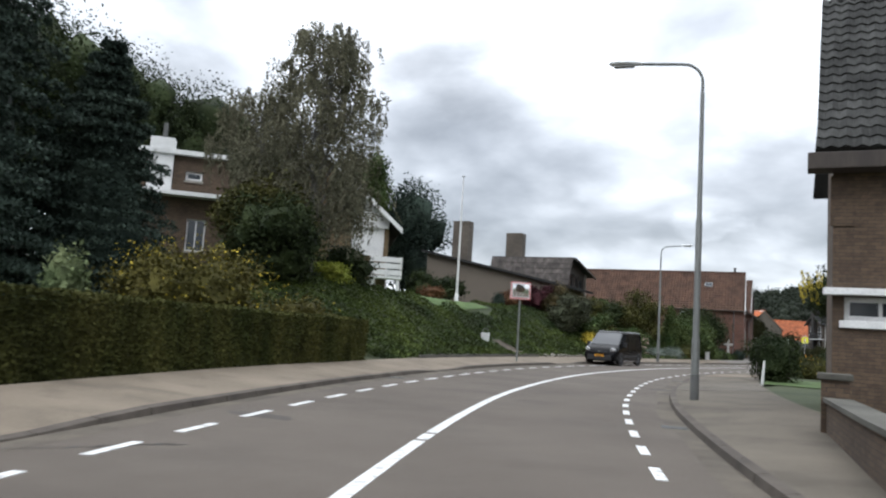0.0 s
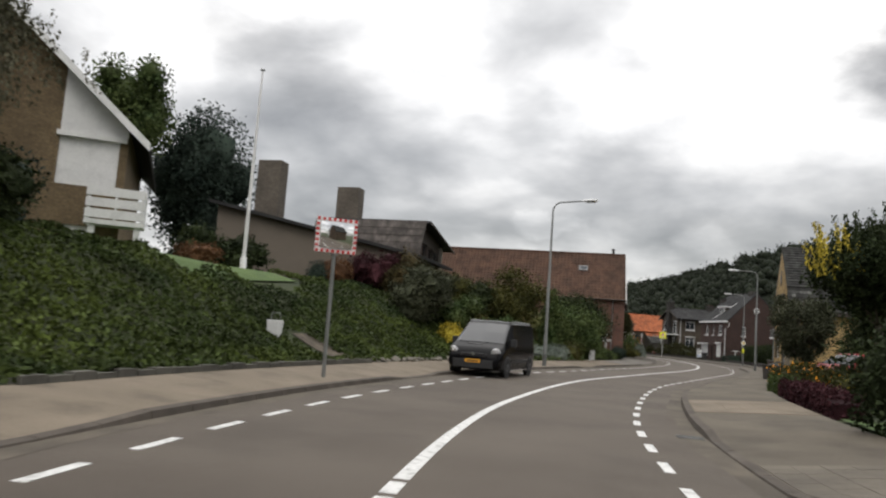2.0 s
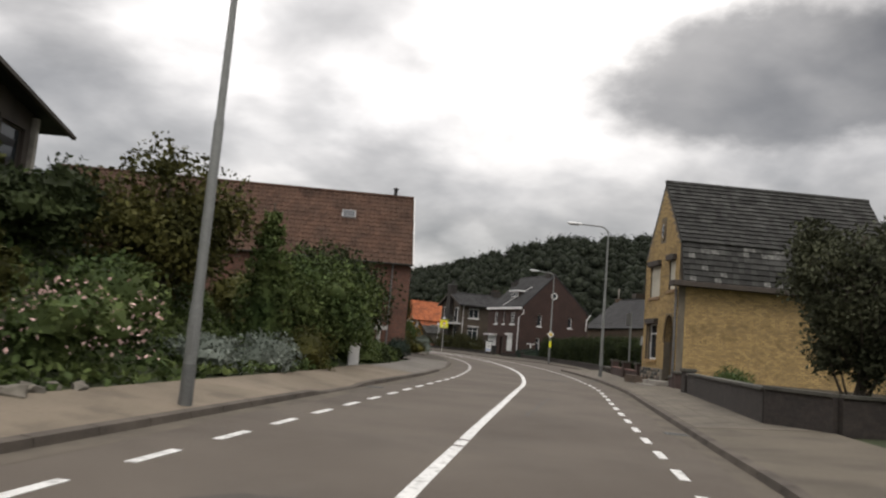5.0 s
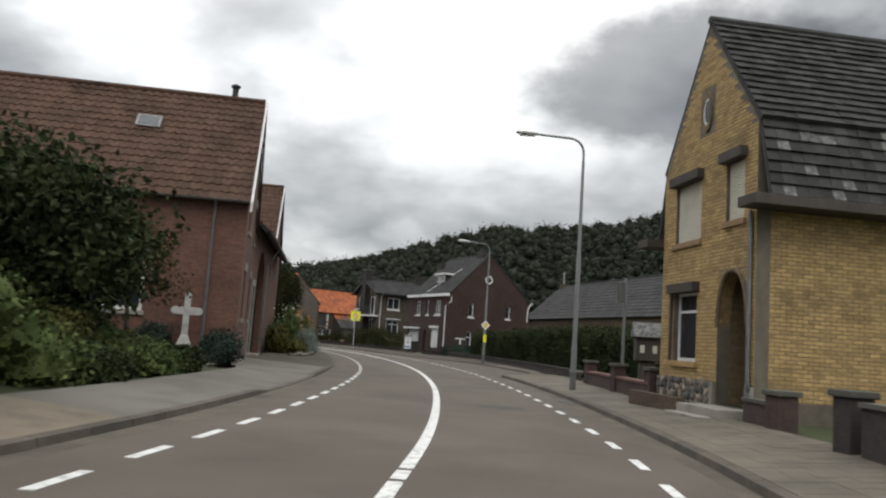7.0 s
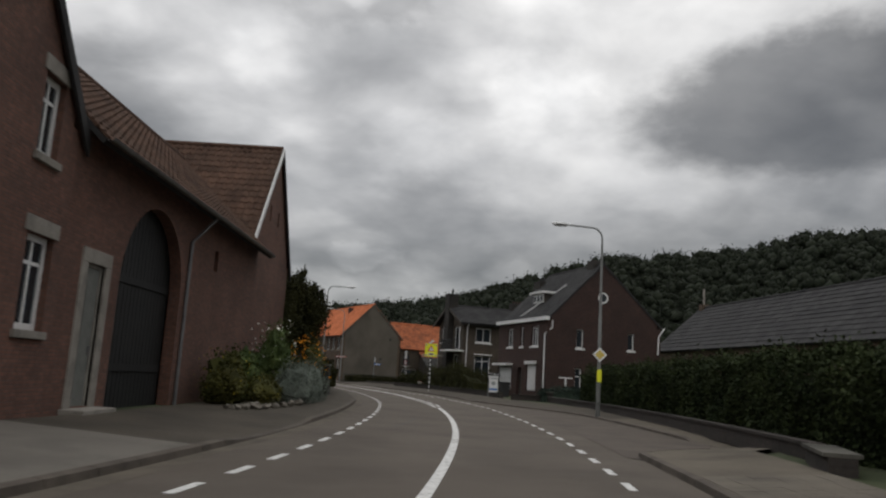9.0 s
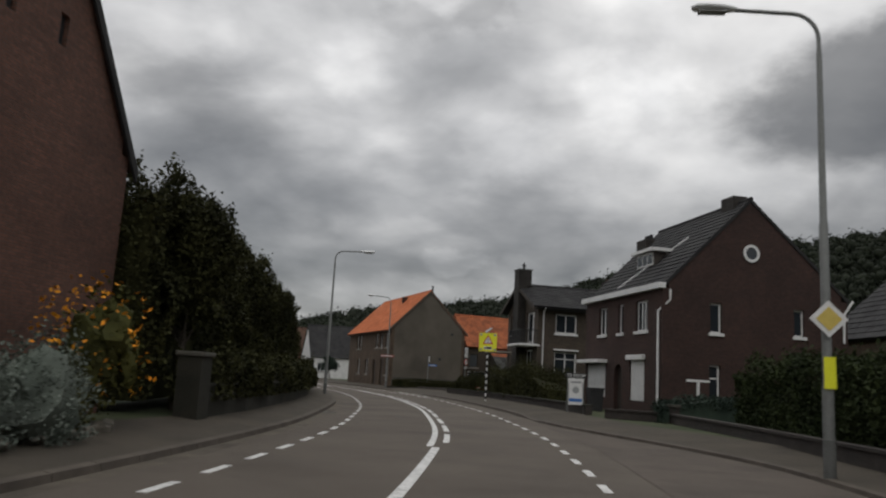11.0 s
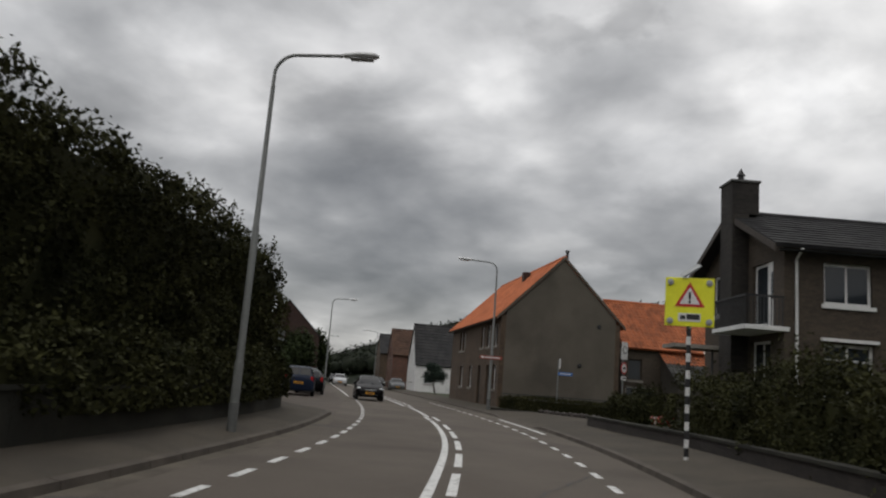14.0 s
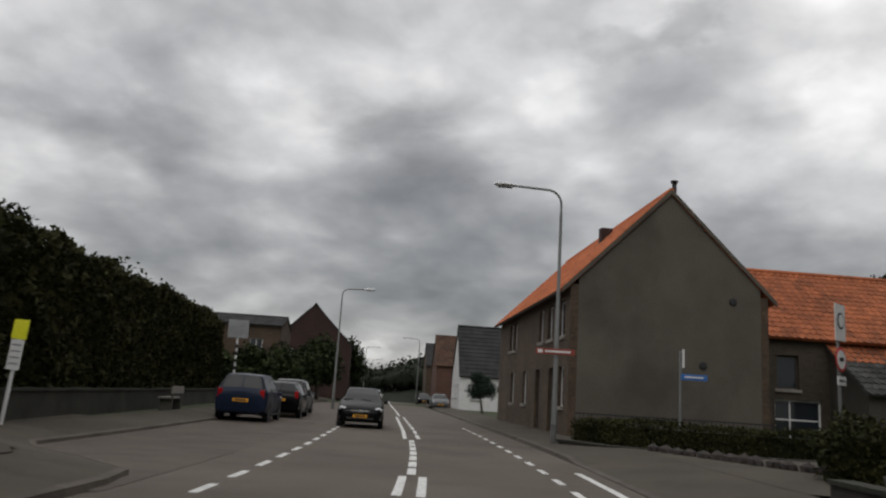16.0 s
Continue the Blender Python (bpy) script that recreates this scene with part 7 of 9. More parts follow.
tree(-7.4, 75.6, 4.9, (2.3, 2.2, 2.0, 2.1), L_DEEP, 17000, 0.085, label="dense dark garden tree in front of the farmhouse", clumps=20, trunk=0.09, z=0.2)
tree(-5.9, 79.4, 3.7, (2.5, 1.5, 1.3, 1.0), L_BRONZE, 3600, 0.055, label="thin bronze-leaved young tree", clumps=14, trunk=0.05, z=0.2, spread=0.42)
for x, y, r, m in ((-5.6, 72.4, (0.9, 0.9, 0.55), L_SHRUB), (-5.9, 74.2, (0.9, 1.0, 0.7), L_OLIVE), (-5.2, 75.6, (0.8, 0.8, 0.45), L_SHRUB), (-4.9, 77.4, (0.7, 0.7, 0.4), L_SHRUB), (-6.6, 78.6, (1.0, 1.2, 0.9), L_DEEP), (-4.3, 78.4, (0.55, 0.9, 0.35), L_DEEP), (-4.5, 76.2, (0.5, 0.9, 0.3), L_SHRUB), (-4.8, 73.6, (0.5, 0.9, 0.35), L_DEEP), (-8.5, 80.5, (1.6, 1.2, 1.2), L_SHRUB)):
    shrub(x, y, r, m, 2600, 0.05, "low green plants in the farmhouse garden", z=0.2)
shrub(-3.95, 82.4, (0.56, 0.5, 0.55), L_DARK, 3200, 0.04, "clipped dark globe bush beside the stone cross", z=0.22)
shrub(-5.85, 82.7, (0.62, 0.5, 0.6), L_DARK, 3200, 0.04, "clipped dark globe bush beside the stone cross", z=0.22)
# bed before the barn
shrub(-3.2, 98.0, (0.7, 1.4, 0.85), L_OLIVE, 3600, 0.05, "green and gold shrub in the stone-edged bed", z=0.22, flowers=L_YELLOW, fn=90, fs=0.035)
shrub(-3.5, 100.6, (0.7, 1.2, 1.0), L_SHRUB, 3200, 0.05, "green shrub against the barn wall", z=0.22)
shrub(-3.1, 103.2, (0.8, 1.3, 1.45), L_SHRUB, 4200, 0.05, "green shrub with white roses", z=0.22, flowers=L_WHITE, fn=110, fs=0.06)
shrub(-2.6, 106.6, (0.75, 1.1, 1.3), L_OLIVE, 3600, 0.05, "shrub with masses of golden flowers", z=0.22, flowers=L_ORANGE, fn=420, fs=0.05)
for y in (101.4, 103.0, 104.6):
    shrub(-2.0, y, (0.6, 0.85, 0.72), L_GREY, 3600, 0.03, "silver-grey rounded shrub in the bed", z=0.2)
shrub(-2.4, 98.8, (0.5, 0.9, 0.45), L_OLIVE, 1800, 0.04, "low golden shrub in the stone-edged bed", z=0.2, flowers=L_YELLOW, fn=80, fs=0.03)
tree(-3.9, 112.4, 5.5, (3.5, 1.15, 1.15, 1.9), L_TALL, 12000, 0.06, label="rounded dark tree at the end of the barn", clumps=24, spread=0.42, trunk=0.1, z=0.2)
# tall hedges over garden walls
hedge([(-3.6, 110.6), (-4.2, 113.4), (-4.9, 116.6), (-5.9, 121.0), (-7.2, 127.0), (-8.6, 133.0), (-9.8, 138.2), (-10.8, 142.8)], 2.2, [5.0, 5.2, 5.4, 5.35, 5.1, 5.05, 4.95, 4.5], L_TALL, 0.062, 470, "tall untrimmed dark hedge behind a garden wall", base=0.5, bulge=0.20, rag=0.42, core=0.3)
hedge([(-15.9, 147.2), (-17.8, 150.4), (-20.4, 154.9), (-23.4, 160.2), (-26.6, 165.8), (-30.0, 171.8)], 2.0, [4.2, 4.3, 4.3, 4.5, 4.6, 4.5], L_TALL, 0.10, 200, "tall dark hedge behind a low wall", base=0.5, bulge=0.12, rag=0.2, core=0.25)
hedge([beside(y, o)[:2] for y, o in ((111.4, -4.70), (116.0, -4.66), (121.0, -4.64), (127.0, -4.64), (133.0, -4.66), (138.0, -4.68), (142.9, -4.72))], 0.55, [1.4, 1.3, 1.4, 1.3, 1.4, 1.3, 1.4], L_TALL, 0.055, 560, "dark hedge growth spilling over the garden wall", base=0.58, bulge=0.14, rag=0.2, core=0.12)
# trees over the road behind the start
for x, y, h, k in ((-13, -16, 13, 51), (9, -22, 14, 52), (-3, -40, 15, 53), (-24, -8, 13, 54)):
    tree(x, y, h, (h * 0.58, h * 0.3, h * 0.3, h * 0.4), L_DEEP, 5000, 0.2, label="tall dark green roadside tree", clumps=16, seed=k, trunk=0.25, z=0.1)
# right side
shrub(0.95, 31.2, (0.85, 0.8, 0.95), L_DEEP, 4200, 0.05, "rounded dark green bush on the lawn corner", lift=0.9)
sh = tree(3.9, 42.6, 5.4, (3.75, 2.05, 2.0, 1.5), L_DEEP, 24000, 0.06, label="bushy dark tree with upright yellow shoots", clumps=34, trunk=0.13, spread=0.36)
for nm, mt, lo_, hi_, count, ln, lb in (("flowering_top", L_YELLOW, (-2.1, -1.6, 3.3), (-0.8, 0.6, 4.4), 20, 0.8, "upright yellow flower shoots"), ("leafy_shoots", L_DEEP, (-1.8, -1.7, 4.0), (1.8, 1.7, 4.9), 70, 0.9, "upright leafy shoots")):
    pf = np.concatenate([np.stack([a[0] + 0.25 * np.linspace(0, a[0] * 0.4, 40) + RNG.normal(0, 0.045, 40), a[1] + RNG.normal(0, 0.045, 40), a[2] - 0.25 * (a[0] * a[0] + a[1] * a[1]) * (nm[0] == "l") + np.linspace(0, ln, 40)], 1) for a in RNG.uniform(lo_, hi_, (count, 3))])
    part(nm, leaf_mesh(nm, pf, 0.055, mt, RNG, None, droop=(0, 0, 1.0)), mt, sh, lb, kind="stuff")
tree(4.75, 57.7, 4.8, (2.7, 1.7, 1.6, 2.0), L_BIRCH_DARK, 17000, 0.05, label="loose grey-green garden tree behind the dark wall", clumps=50, spread=0.24, trunk=0.09)
tree(7.4, 54.0, 4.9, (2.7, 1.9, 1.9, 2.1), L_DEEP, 16000, 0.065, label="dense dark green tree behind the parked car", clumps=30, spread=0.42, trunk=0.13)
shrub(6.7, 67.4, (0.6, 0.8, 0.5), L_SHRUB, 2600, 0.045, "green shrub behind the garden wall")
shrub(3.7, 40.4, (1.3, 1.2, 1.0), L_DEEP, 7000, 0.06, "broad dark green shrub below the tree")
hedge([(0.55, 34.6), (0.7, 38.0), (0.85, 41.0)], 0.8, [0.62, 0.62, 0.6], L_PURPLE, 0.04, 700, "low clipped purple hedge along the footway", base=0.2, side=1)
hedge([(1.0, 43.4), (1.5, 46.5), (2.2, 49.5), (2.9, 52.4)], 0.9, [0.62, 0.62, 0.62, 0.6], L_SHRUB, 0.04, 700, "low clipped green hedge along the footway", base=0.2, side=1)
for x, y in ((2.25, 44.9), (2.75, 46.4), (3.7, 45.6)):
    shrub(x, y, (0.85, 1.0, 0.52), L_OLIVE, 3200, 0.05, "bed of yellow and orange garden flowers", flowers=L_ORANGE, fn=220, fs=0.05)
shrub(2.2, 38.2, (0.7, 0.9, 0.5), L_OLIVE, 2000, 0.05, "low yellow-green shrub behind the hedge", flowers=L_YELLOW, fn=90, fs=0.04)
hedge([(9.6, 86.0), (10.0, 92.0), (10.5, 99.0), (10.6, 106.0), (10.5, 113.0), (10.3, 119.0)], 1.4, [1.95, 2.05, 2.1, 2.0, 1.95, 1.85], L_DEEP, 0.052, 620, "high leafy hedge along the garden wall", base=0.2, side=1, bulge=0.16, rag=0.22, core=0.3)
hedge([(12.2, 124.4), (9.9, 122.6), (8.4, 122.2)], 0.9, [1.2, 1.1, 0.9], L_DARK, 0.05, 400, "dark shrubs before the gable wall", base=0.2, side=-1, bulge=0.08, rag=0.12)
hedge([(4.75, 132.0), (3.7, 136.0), (2.5, 140.0), (1.3, 143.6)], 1.7, [1.3, 1.85, 1.45, 1.5], L_TALL, 0.048, 620, "dark overgrown garden hedge behind a low wall", base=0.2, side=1, bulge=0.24, rag=0.34, core=0.3)
hedge([(-7.7, 160.3), (-6.3, 159.2), (-4.4, 159.0), (-2.2, 159.7), (0.1, 160.8)], 1.0, [0.85, 0.9, 0.9, 0.9, 0.9], L_TALL, 0.045, 560, "low dark hedge before the grey gable", base=0.15, side=-1)
shrub(-0.87, 153.0, (0.7, 0.7, 0.7), L_TALL, 4000, 0.05, "low dark evergreen bush beside the side street", z=0.2)
shrub(0.3, 148.8, (0.85, 0.9, 0.85), L_TALL, 5000, 0.05, "rounded dark evergreen bush at the street corner", z=0.2)
tree(-21.4, 190.5, 3.0, (2.2, 1.0, 1.0, 0.9), L_DARK, 3500, 0.07, label="small clipped globe tree beside the white cottage", clumps=8, trunk=0.07, z=0)
for x, y, h, s in ((-36, 183, 3.8, 3), (-40.5, 193, 4.4, 5), (-46, 178, 9, 7), (-42.5, 199, 4.6, 31), (-43, 203, 6.2, 33), (-43, 187, 4.2, 35), (-50.5, 221, 6.8, 37), (-58, 222, 8, 8), (-34, 176, 3.6, 12), (-70, 236, 9, 15), (-92, 270, 10, 17), (-130, 330, 10, 18), (-64, 296, 8, 23)):
    tree(x, y, h, (h * 0.6, h * 0.33, h * 0.33, h * 0.38), L_DEEP, 4500, 0.14 + 0.01 * h, label="green roadside tree along the far street", clumps=14, seed=s, z=0)
for x, y, h, s in ((10, 186, 11, 2), (18, 180, 12, 3), (4, 196, 10, 5), (22, 160, 9, 9)):
    tree(x, y, h, (h * 0.62, h * 0.34, h * 0.34, h * 0.36), L_DEEP, 4500, 0.16, label="dark green tree behind the houses", clumps=14, seed=s + 40, z=0)


# ---- signs, walls and small things ----
RED = mat("red_sign_paint", (0.45, 0.02, 0.02), (0.52, 0.03, 0.03), 4.0, 0.5)
SIGN_YELLOW = mat("fluorescent_yellow", (0.72, 0.72, 0.02), (0.80, 0.80, 0.04), 4.0, 0.5)
SIGN_BLUE = mat("blue_sign", (0.03, 0.12, 0.36), (0.04, 0.15, 0.42), 4.0, 0.5)
SIGN_BROWN = mat("brown_red_sign", (0.22, 0.045, 0.03), (0.27, 0.055, 0.04), 4.0, 0.5)
SIGN_GREY = mat("sign_back_grey", (0.26, 0.27, 0.27), (0.33, 0.34, 0.34), 4.0, 0.5, 0.4)
MIRROR = glass_mat("mirror_glass", (0.9, 0.9, 0.9), 0.03)
MIRROR.node_tree.nodes["Principled BSDF"].inputs["Metallic"].default_value = 1.0
SLATE_WALL = brick_mat("dark_garden_brick", (0.042, 0.033, 0.028), (0.030, 0.025, 0.022), (0.030, 0.027, 0.025))
WALL_RED = brick_mat("garden_wall_brick", (0.066, 0.040, 0.034), (0.050, 0.031, 0.027), (0.046, 0.038, 0.034))
# mossy wall; shade of the overhanging hedge is put into its near-black colour
MOSSY_SHADED = mat("mossy_wall_shade_tinted", (0.018, 0.018, 0.013), (0.036, 0.034, 0.025), 1.5, 0.95, 0, 0.4, 30, 20, (1.0, 0.6))
CONCRETE = mat("mossy_concrete", (0.065, 0.062, 0.052), (0.105, 0.10, 0.085), 1.2, 0.92, 0, 0.3, 30, 20, (1.0, 0.6))


def text_part(s, size, m, material, parent, depth=0.004):
    """Raised lettering in the built-in font."""
    cu = bpy.data.curves.new("lettering", "FONT")
    cu.body, cu.size, cu.extrude, cu.align_x, cu.align_y = s, size, depth, "CENTER", "CENTER"
    ob = bpy.data.objects.new("lettering", cu)
    me = bpy.data.meshes.new_from_object(ob)
    bpy.data.objects.remove(ob)
    me.materials.append(material)
    return part("lettering", me, material, parent, m=m)


def traffic_mirror():
    t = thing("traffic_mirror", "traffic mirror with red and white border on a pole", "mirror", pose(-9.72, 34.26, 0.12, 0, 0, 33))
    part("pole", Geo().lathe([(0.045, -0.1), (0.045, 2.95)], 12), POLE, t, smooth=True)
    part("pole_clamp", Geo().box(-0.05, 0.05, -0.05, 0.05, 2.75, 3.3), SIGN_GREY, t)
    f = part("mirror_frame", Geo().box(-0.47, 0.47, -0.10, -0.05, 2.78, 3.56), WHITE, t, bevel=0.02)
    # bulged glass
    g = Geo()
    n = 10
    pts = []
    for j in range(n + 1):
        for i in range(n + 1):
            a, b = 2 * i / n - 1, 2 * j / n - 1
            pts.append((a * 0.37, -0.128 - 0.022 * b - 0.055 * (2 - a * a - b * b) / 2, 3.17 + b * 0.29))
    g.add(pts, [(j * (n + 1) + i, j * (n + 1) + i + 1, (j + 1) * (n + 1) + i + 1, (j + 1) * (n + 1) + i) for j in range(n) for i in range(n)])
    part("mirror_glass", g, MIRROR, f, "convex mirror glass", smooth=True)
    for k in range(8):
        x = -0.42 + 0.84 * k / 7
        for z in (2.815, 3.525):
            part("red_stripe", Geo().box(x - 0.032, x + 0.032, -0.108, -0.102, z - 0.035, z + 0.035), RED, f)
    for k in range(1, 6):
        z = 2.815 + 0.71 * k / 6
        for x in (-0.43, 0.43):
            part("red_stripe", Geo().box(x - 0.035, x + 0.035, -0.108, -0.102, z - 0.03, z + 0.03), RED, f)
    return t


def warning_sign():
    t = thing("road_sign", "fluorescent yellow warning sign for lorries on striped post", "road sign", pose(1.79, 137.34, 0.12, 0, 0, 4))
    z = 0.0
    part("post", Geo().lathe([(0.045, -0.1), (0.045, 3.7)], 12), WHITE, t, smooth=True)
    for i in range(8):
        a = 0.12 + 0.34 * i
        part("black_band", Geo().lathe([(0.047, a), (0.047, a + 0.17)], 12), BLACK, t, smooth=True)
    b = part("sign_board", Geo().box(-0.48, 0.48, -0.075, -0.05, 2.70, 3.70), SIGN_YELLOW, t, bevel=0.01)
    for x in (-0.38, 0.38):
        for zz in (2.8, 3.6):
            part("flash_lamp", Geo().lathe([(0.065, 0), (0.065, 0.03), (0.03, 0.04)], 14, Matrix.Translation((x, -0.075, zz)) @ Euler((radians(90), 0, 0)).to_matrix().to_4x4()), SIGN_GREY, b, smooth=True)

    def tri(r, c):
        return [(r * math.sin(w), c + r * math.cos(w)) for w in (0, 2 * math.pi / 3, 4 * math.pi / 3)]
    part("triangle", Geo().prism(tri(0.34, 3.27), "y", -0.082, -0.076), RED, b, "red warning triangle")
    part("triangle_field", Geo().prism(tri(0.23, 3.27), "y", -0.088, -0.083), WHITE, b)
    part("exclamation_mark", Geo().box(-0.022, 0.022, -0.093, -0.089, 3.25, 3.40).box(-0.022, 0.022, -0.093, -0.089, 3.18, 3.22), BLACK, b)
    part("lorry_field", Geo().box(-0.22, 0.22, -0.082, -0.076, 2.80, 2.97), WHITE, b)
    part("lorry_symbol", Geo().box(-0.06, 0.20, -0.088, -0.083, 2.84, 2.95).box(-0.18, -0.08, -0.088, -0.083, 2.84, 2.92), BLACK, b, "black lorry symbol")
    s = part("solar_panel", Geo().obox(Matrix.Translation((0.02, 0.0, 3.86)) @ Euler((radians(20), radians(-35), 0)).to_matrix().to_4x4(), 0.42, 0.3, 0.03), SIGN_GREY, t)
    return t


def pole_sign(x, y, rot, h, name, label, parts_):
    t = thing(name, label, "road sign", pose(x, y, 0.15, 0, 0, rot))
    part("post", Geo().lathe([(0.035, -0.1), (0.035, h)], 12), POLE, t, smooth=True)
    for nm, geo, m, lb in parts_:
        part(nm, geo, m, t, lb, bevel=0.004)
    return t


def disc(r, z, y=-0.05, th=0.012):
    return Geo().lathe([(r, 0), (r, th)], 26, Matrix.Translation((0, y, z)) @ Euler((radians(90), 0, 0)).to_matrix().to_4x4())


def garden_wall(points, h, th, material, label, cap=None, base=0.1, name="garden_wall"):
    t = thing(name, label, "wall", Matrix())
    g, c = Geo(), Geo()
    for (x0, y0), (x1, y1) in zip(points, points[1:]):
        d = Vector((x1 - x0, y1 - y0, 0))
        n = Vector((-d.y, d.x, 0)).normalized() * th / 2
        for gg, e, za, zb in ((g, 1.0, base, h), (c, 1.35, h, h + 0.06)):
            a, b = Vector((x0, y0, 0)), Vector((x1, y1, 0))
            q = [a - n * e, b - n * e, b + n * e, a + n * e]
            gg.hexa([(p.x, p.y, za) for p in q] + [(p.x, p.y, zb) for p in q])
    part("wall", g, material, t)
    part("coping", c, cap or CONCRETE, t)
    return t


def pillar(x, y, w, h, material, label, rot=0.0, base=0.1):
    t = thing("gate_pillar", label, "pillar", pose(x, y, 0, 0, 0, rot))
    part("shaft", Geo().box(-w / 2, w / 2, -w / 2, w / 2, base, h), material, t)
    part("cap", Geo().box(-w / 2 - 0.05, w / 2 + 0.05, -w / 2 - 0.05, w / 2 + 0.05, h, h + 0.09), CONCRETE, t, bevel=0.02)
    return t


traffic_mirror()
warning_sign()
# priority diamond, and a small notice, on the lamp post by the lay-by
d = thing("road_sign", "white and yellow diamond priority sign on the lamp post", "road sign", pose(9.05, 108.07, 0.12, 0, 0, 0))
m = Euler((0, radians(45), 0)).to_matrix().to_4x4()
part("diamond", Geo().obox(Matrix.Translation((0, -0.12, 2.45)) @ m, 0.42, 0.02, 0.42), WHITE, d, bevel=0.004)
part("diamond_field", Geo().obox(Matrix.Translation((0, -0.134, 2.45)) @ m, 0.28, 0.01, 0.28), mat("sign_amber", (0.55, 0.42, 0.10), (0.62, 0.48, 0.14)), d)
part("notice", Geo().box(-0.09, 0.09, -0.125, -0.11, 1.35, 1.85), SIGN_YELLOW, d, "yellow notice strip")
# signs at the side street by the grey gable
pole_sign(-1.0, 154.9, 64, 3.4, "road_sign", "pole with speed zone sign and round ban sign", [
    ("zone_board", Geo().box(-0.24, 0.24, -0.06, -0.04, 2.75, 3.5), WHITE, "white zone board"), ("zone_ring", disc(0.17, 3.16, -0.06), BLACK, ""), ("zone_field", disc(0.13, 3.16, -0.066), WHITE, ""),
    ("ban_disc", disc(0.25, 2.38, -0.04), RED, "round sign with red rim"), ("ban_field", disc(0.19, 2.38, -0.05), WHITE, ""), ("vehicle_symbol", Geo().box(-0.1, 0.1, -0.068, -0.063, 2.34, 2.42), BLACK, ""),
    ("notice", Geo().box(-0.2, 0.2, -0.055, -0.04, 1.86, 2.04), WHITE, ""), ("notice_bar", Geo().box(-0.14, 0.14, -0.06, -0.056, 1.93, 1.97), BLACK, "")])
pole_sign(-4.5, 159.2, 24, 2.75, "street_name_sign", "blue street name sign on a dark post", [
    ("name_board", Geo().box(0.0, 0.72, -0.05, -0.03, 1.98, 2.14), SIGN_BLUE, "blue name board"), ("name_bar", Geo().box(0.1, 0.62, -0.055, -0.051, 2.04, 2.085), WHITE, ""), ("reflector", Geo().box(0.04, 0.10, -0.05, 0.0, 2.3, 2.8), WHITE, "pale reflector strip")])
fs = thing("finger_sign", "brown direction board fixed to the lamp post", "road sign", pose(-8.17, 160.08, 0.12, 0, 0, 20))
part("sign_board", Geo().box(-0.62, 0.55, -0.13, -0.11, 2.6, 2.78), SIGN_BROWN, fs, bevel=0.004)
part("lettering_bar", Geo().box(-0.35, 0.42, -0.135, -0.131, 2.66, 2.72), WHITE, fs)
part("symbol", Geo().box(-0.56, -0.42, -0.135, -0.131, 2.64, 2.74), WHITE, fs)
# bus stop post
bs = thing("bus_stop", "bus stop post with yellow and white panel", "bus stop", pose(-15.75, 147.95, 0.15, 0, 3, 28))
part("post", Geo().lathe([(0.035, -0.1), (0.035, 2.0)], 12), WHITE, bs, "pale post", smooth=True)
pn = part("panel", Geo().box(-0.12, 0.12, -0.06, -0.036, 1.12, 1.70), WHITE, bs, bevel=0.004)
for z in (1.22, 1.34, 1.46, 1.58):
    part("lettering_bar", Geo().box(-0.09, 0.09, -0.064, -0.06, z, z + 0.035), SIGN_GREY, pn)
part("stop_flag", Geo().box(-0.14, 0.14, -0.06, -0.036, 1.71, 2.09), SIGN_YELLOW, bs, "yellow stop flag", bevel=0.004)
# striped post with a grey board beyond the parked cars
sp = thing("striped_post", "black and white striped post with grey sign back", "road sign", pose(-24.1, 165.5, 0.15, 0, 0, 28))
part("post", Geo().lathe([(0.05, -0.1), (0.05, 3.9)], 12), WHITE, sp, smooth=True)
for i in range(9):
    part("black_band", Geo().lathe([(0.052, 0.1 + 0.32 * i), (0.052, 0.26 + 0.32 * i)], 12), BLACK, sp, smooth=True)
part("sign_back", Geo().box(-0.45, 0.45, -0.09, -0.06, 3.1, 3.9), SIGN_GREY, sp, bevel=0.004)
# bench by the wall
be = thing("bench", "weathered concrete and wood bench by the wall", "bench", pose(-21.3, 158.6, 0.2, 0, 0, -62))
part("seat", Geo().box(-0.8, 0.8, -0.2, 0.2, 0.42, 0.48), STONE, be, bevel=0.01)
part("backrest", Geo().box(-0.8, 0.8, 0.2, 0.25, 0.6, 0.85), STONE, be, bevel=0.01)
for x in (-0.6, 0.6):
    part("leg", Geo().box(x - 0.06, x + 0.06, -0.18, 0.24, 0.0, 0.42), CONCRETE, be)
    part("leg", Geo().box(x - 0.05, x + 0.05, 0.18, 0.24, 0.42, 0.85), CONCRETE, be)
# flagpole on the lawn
fp = thing("flagpole", "tall white flagpole standing on the lawn", "flagpole", pose(-17.44, 44.38, height(-17.44, 44.38)))
part("pole", Geo().lathe([(0.075, -0.2), (0.065, 3.5), (0.03, 7.8)], 14), WHITE, fp, smooth=True)
part("finial", Geo().lathe([(0.02, 7.8), (0.09, 7.83), (0.09, 7.87), (0.02, 7.92)], 14), SIGN_GREY, fp, smooth=True)
part("foot", Geo().lathe([(0.12, -0.2), (0.12, 0.5), (0.08, 0.55)], 12), WHITE, fp, smooth=True)
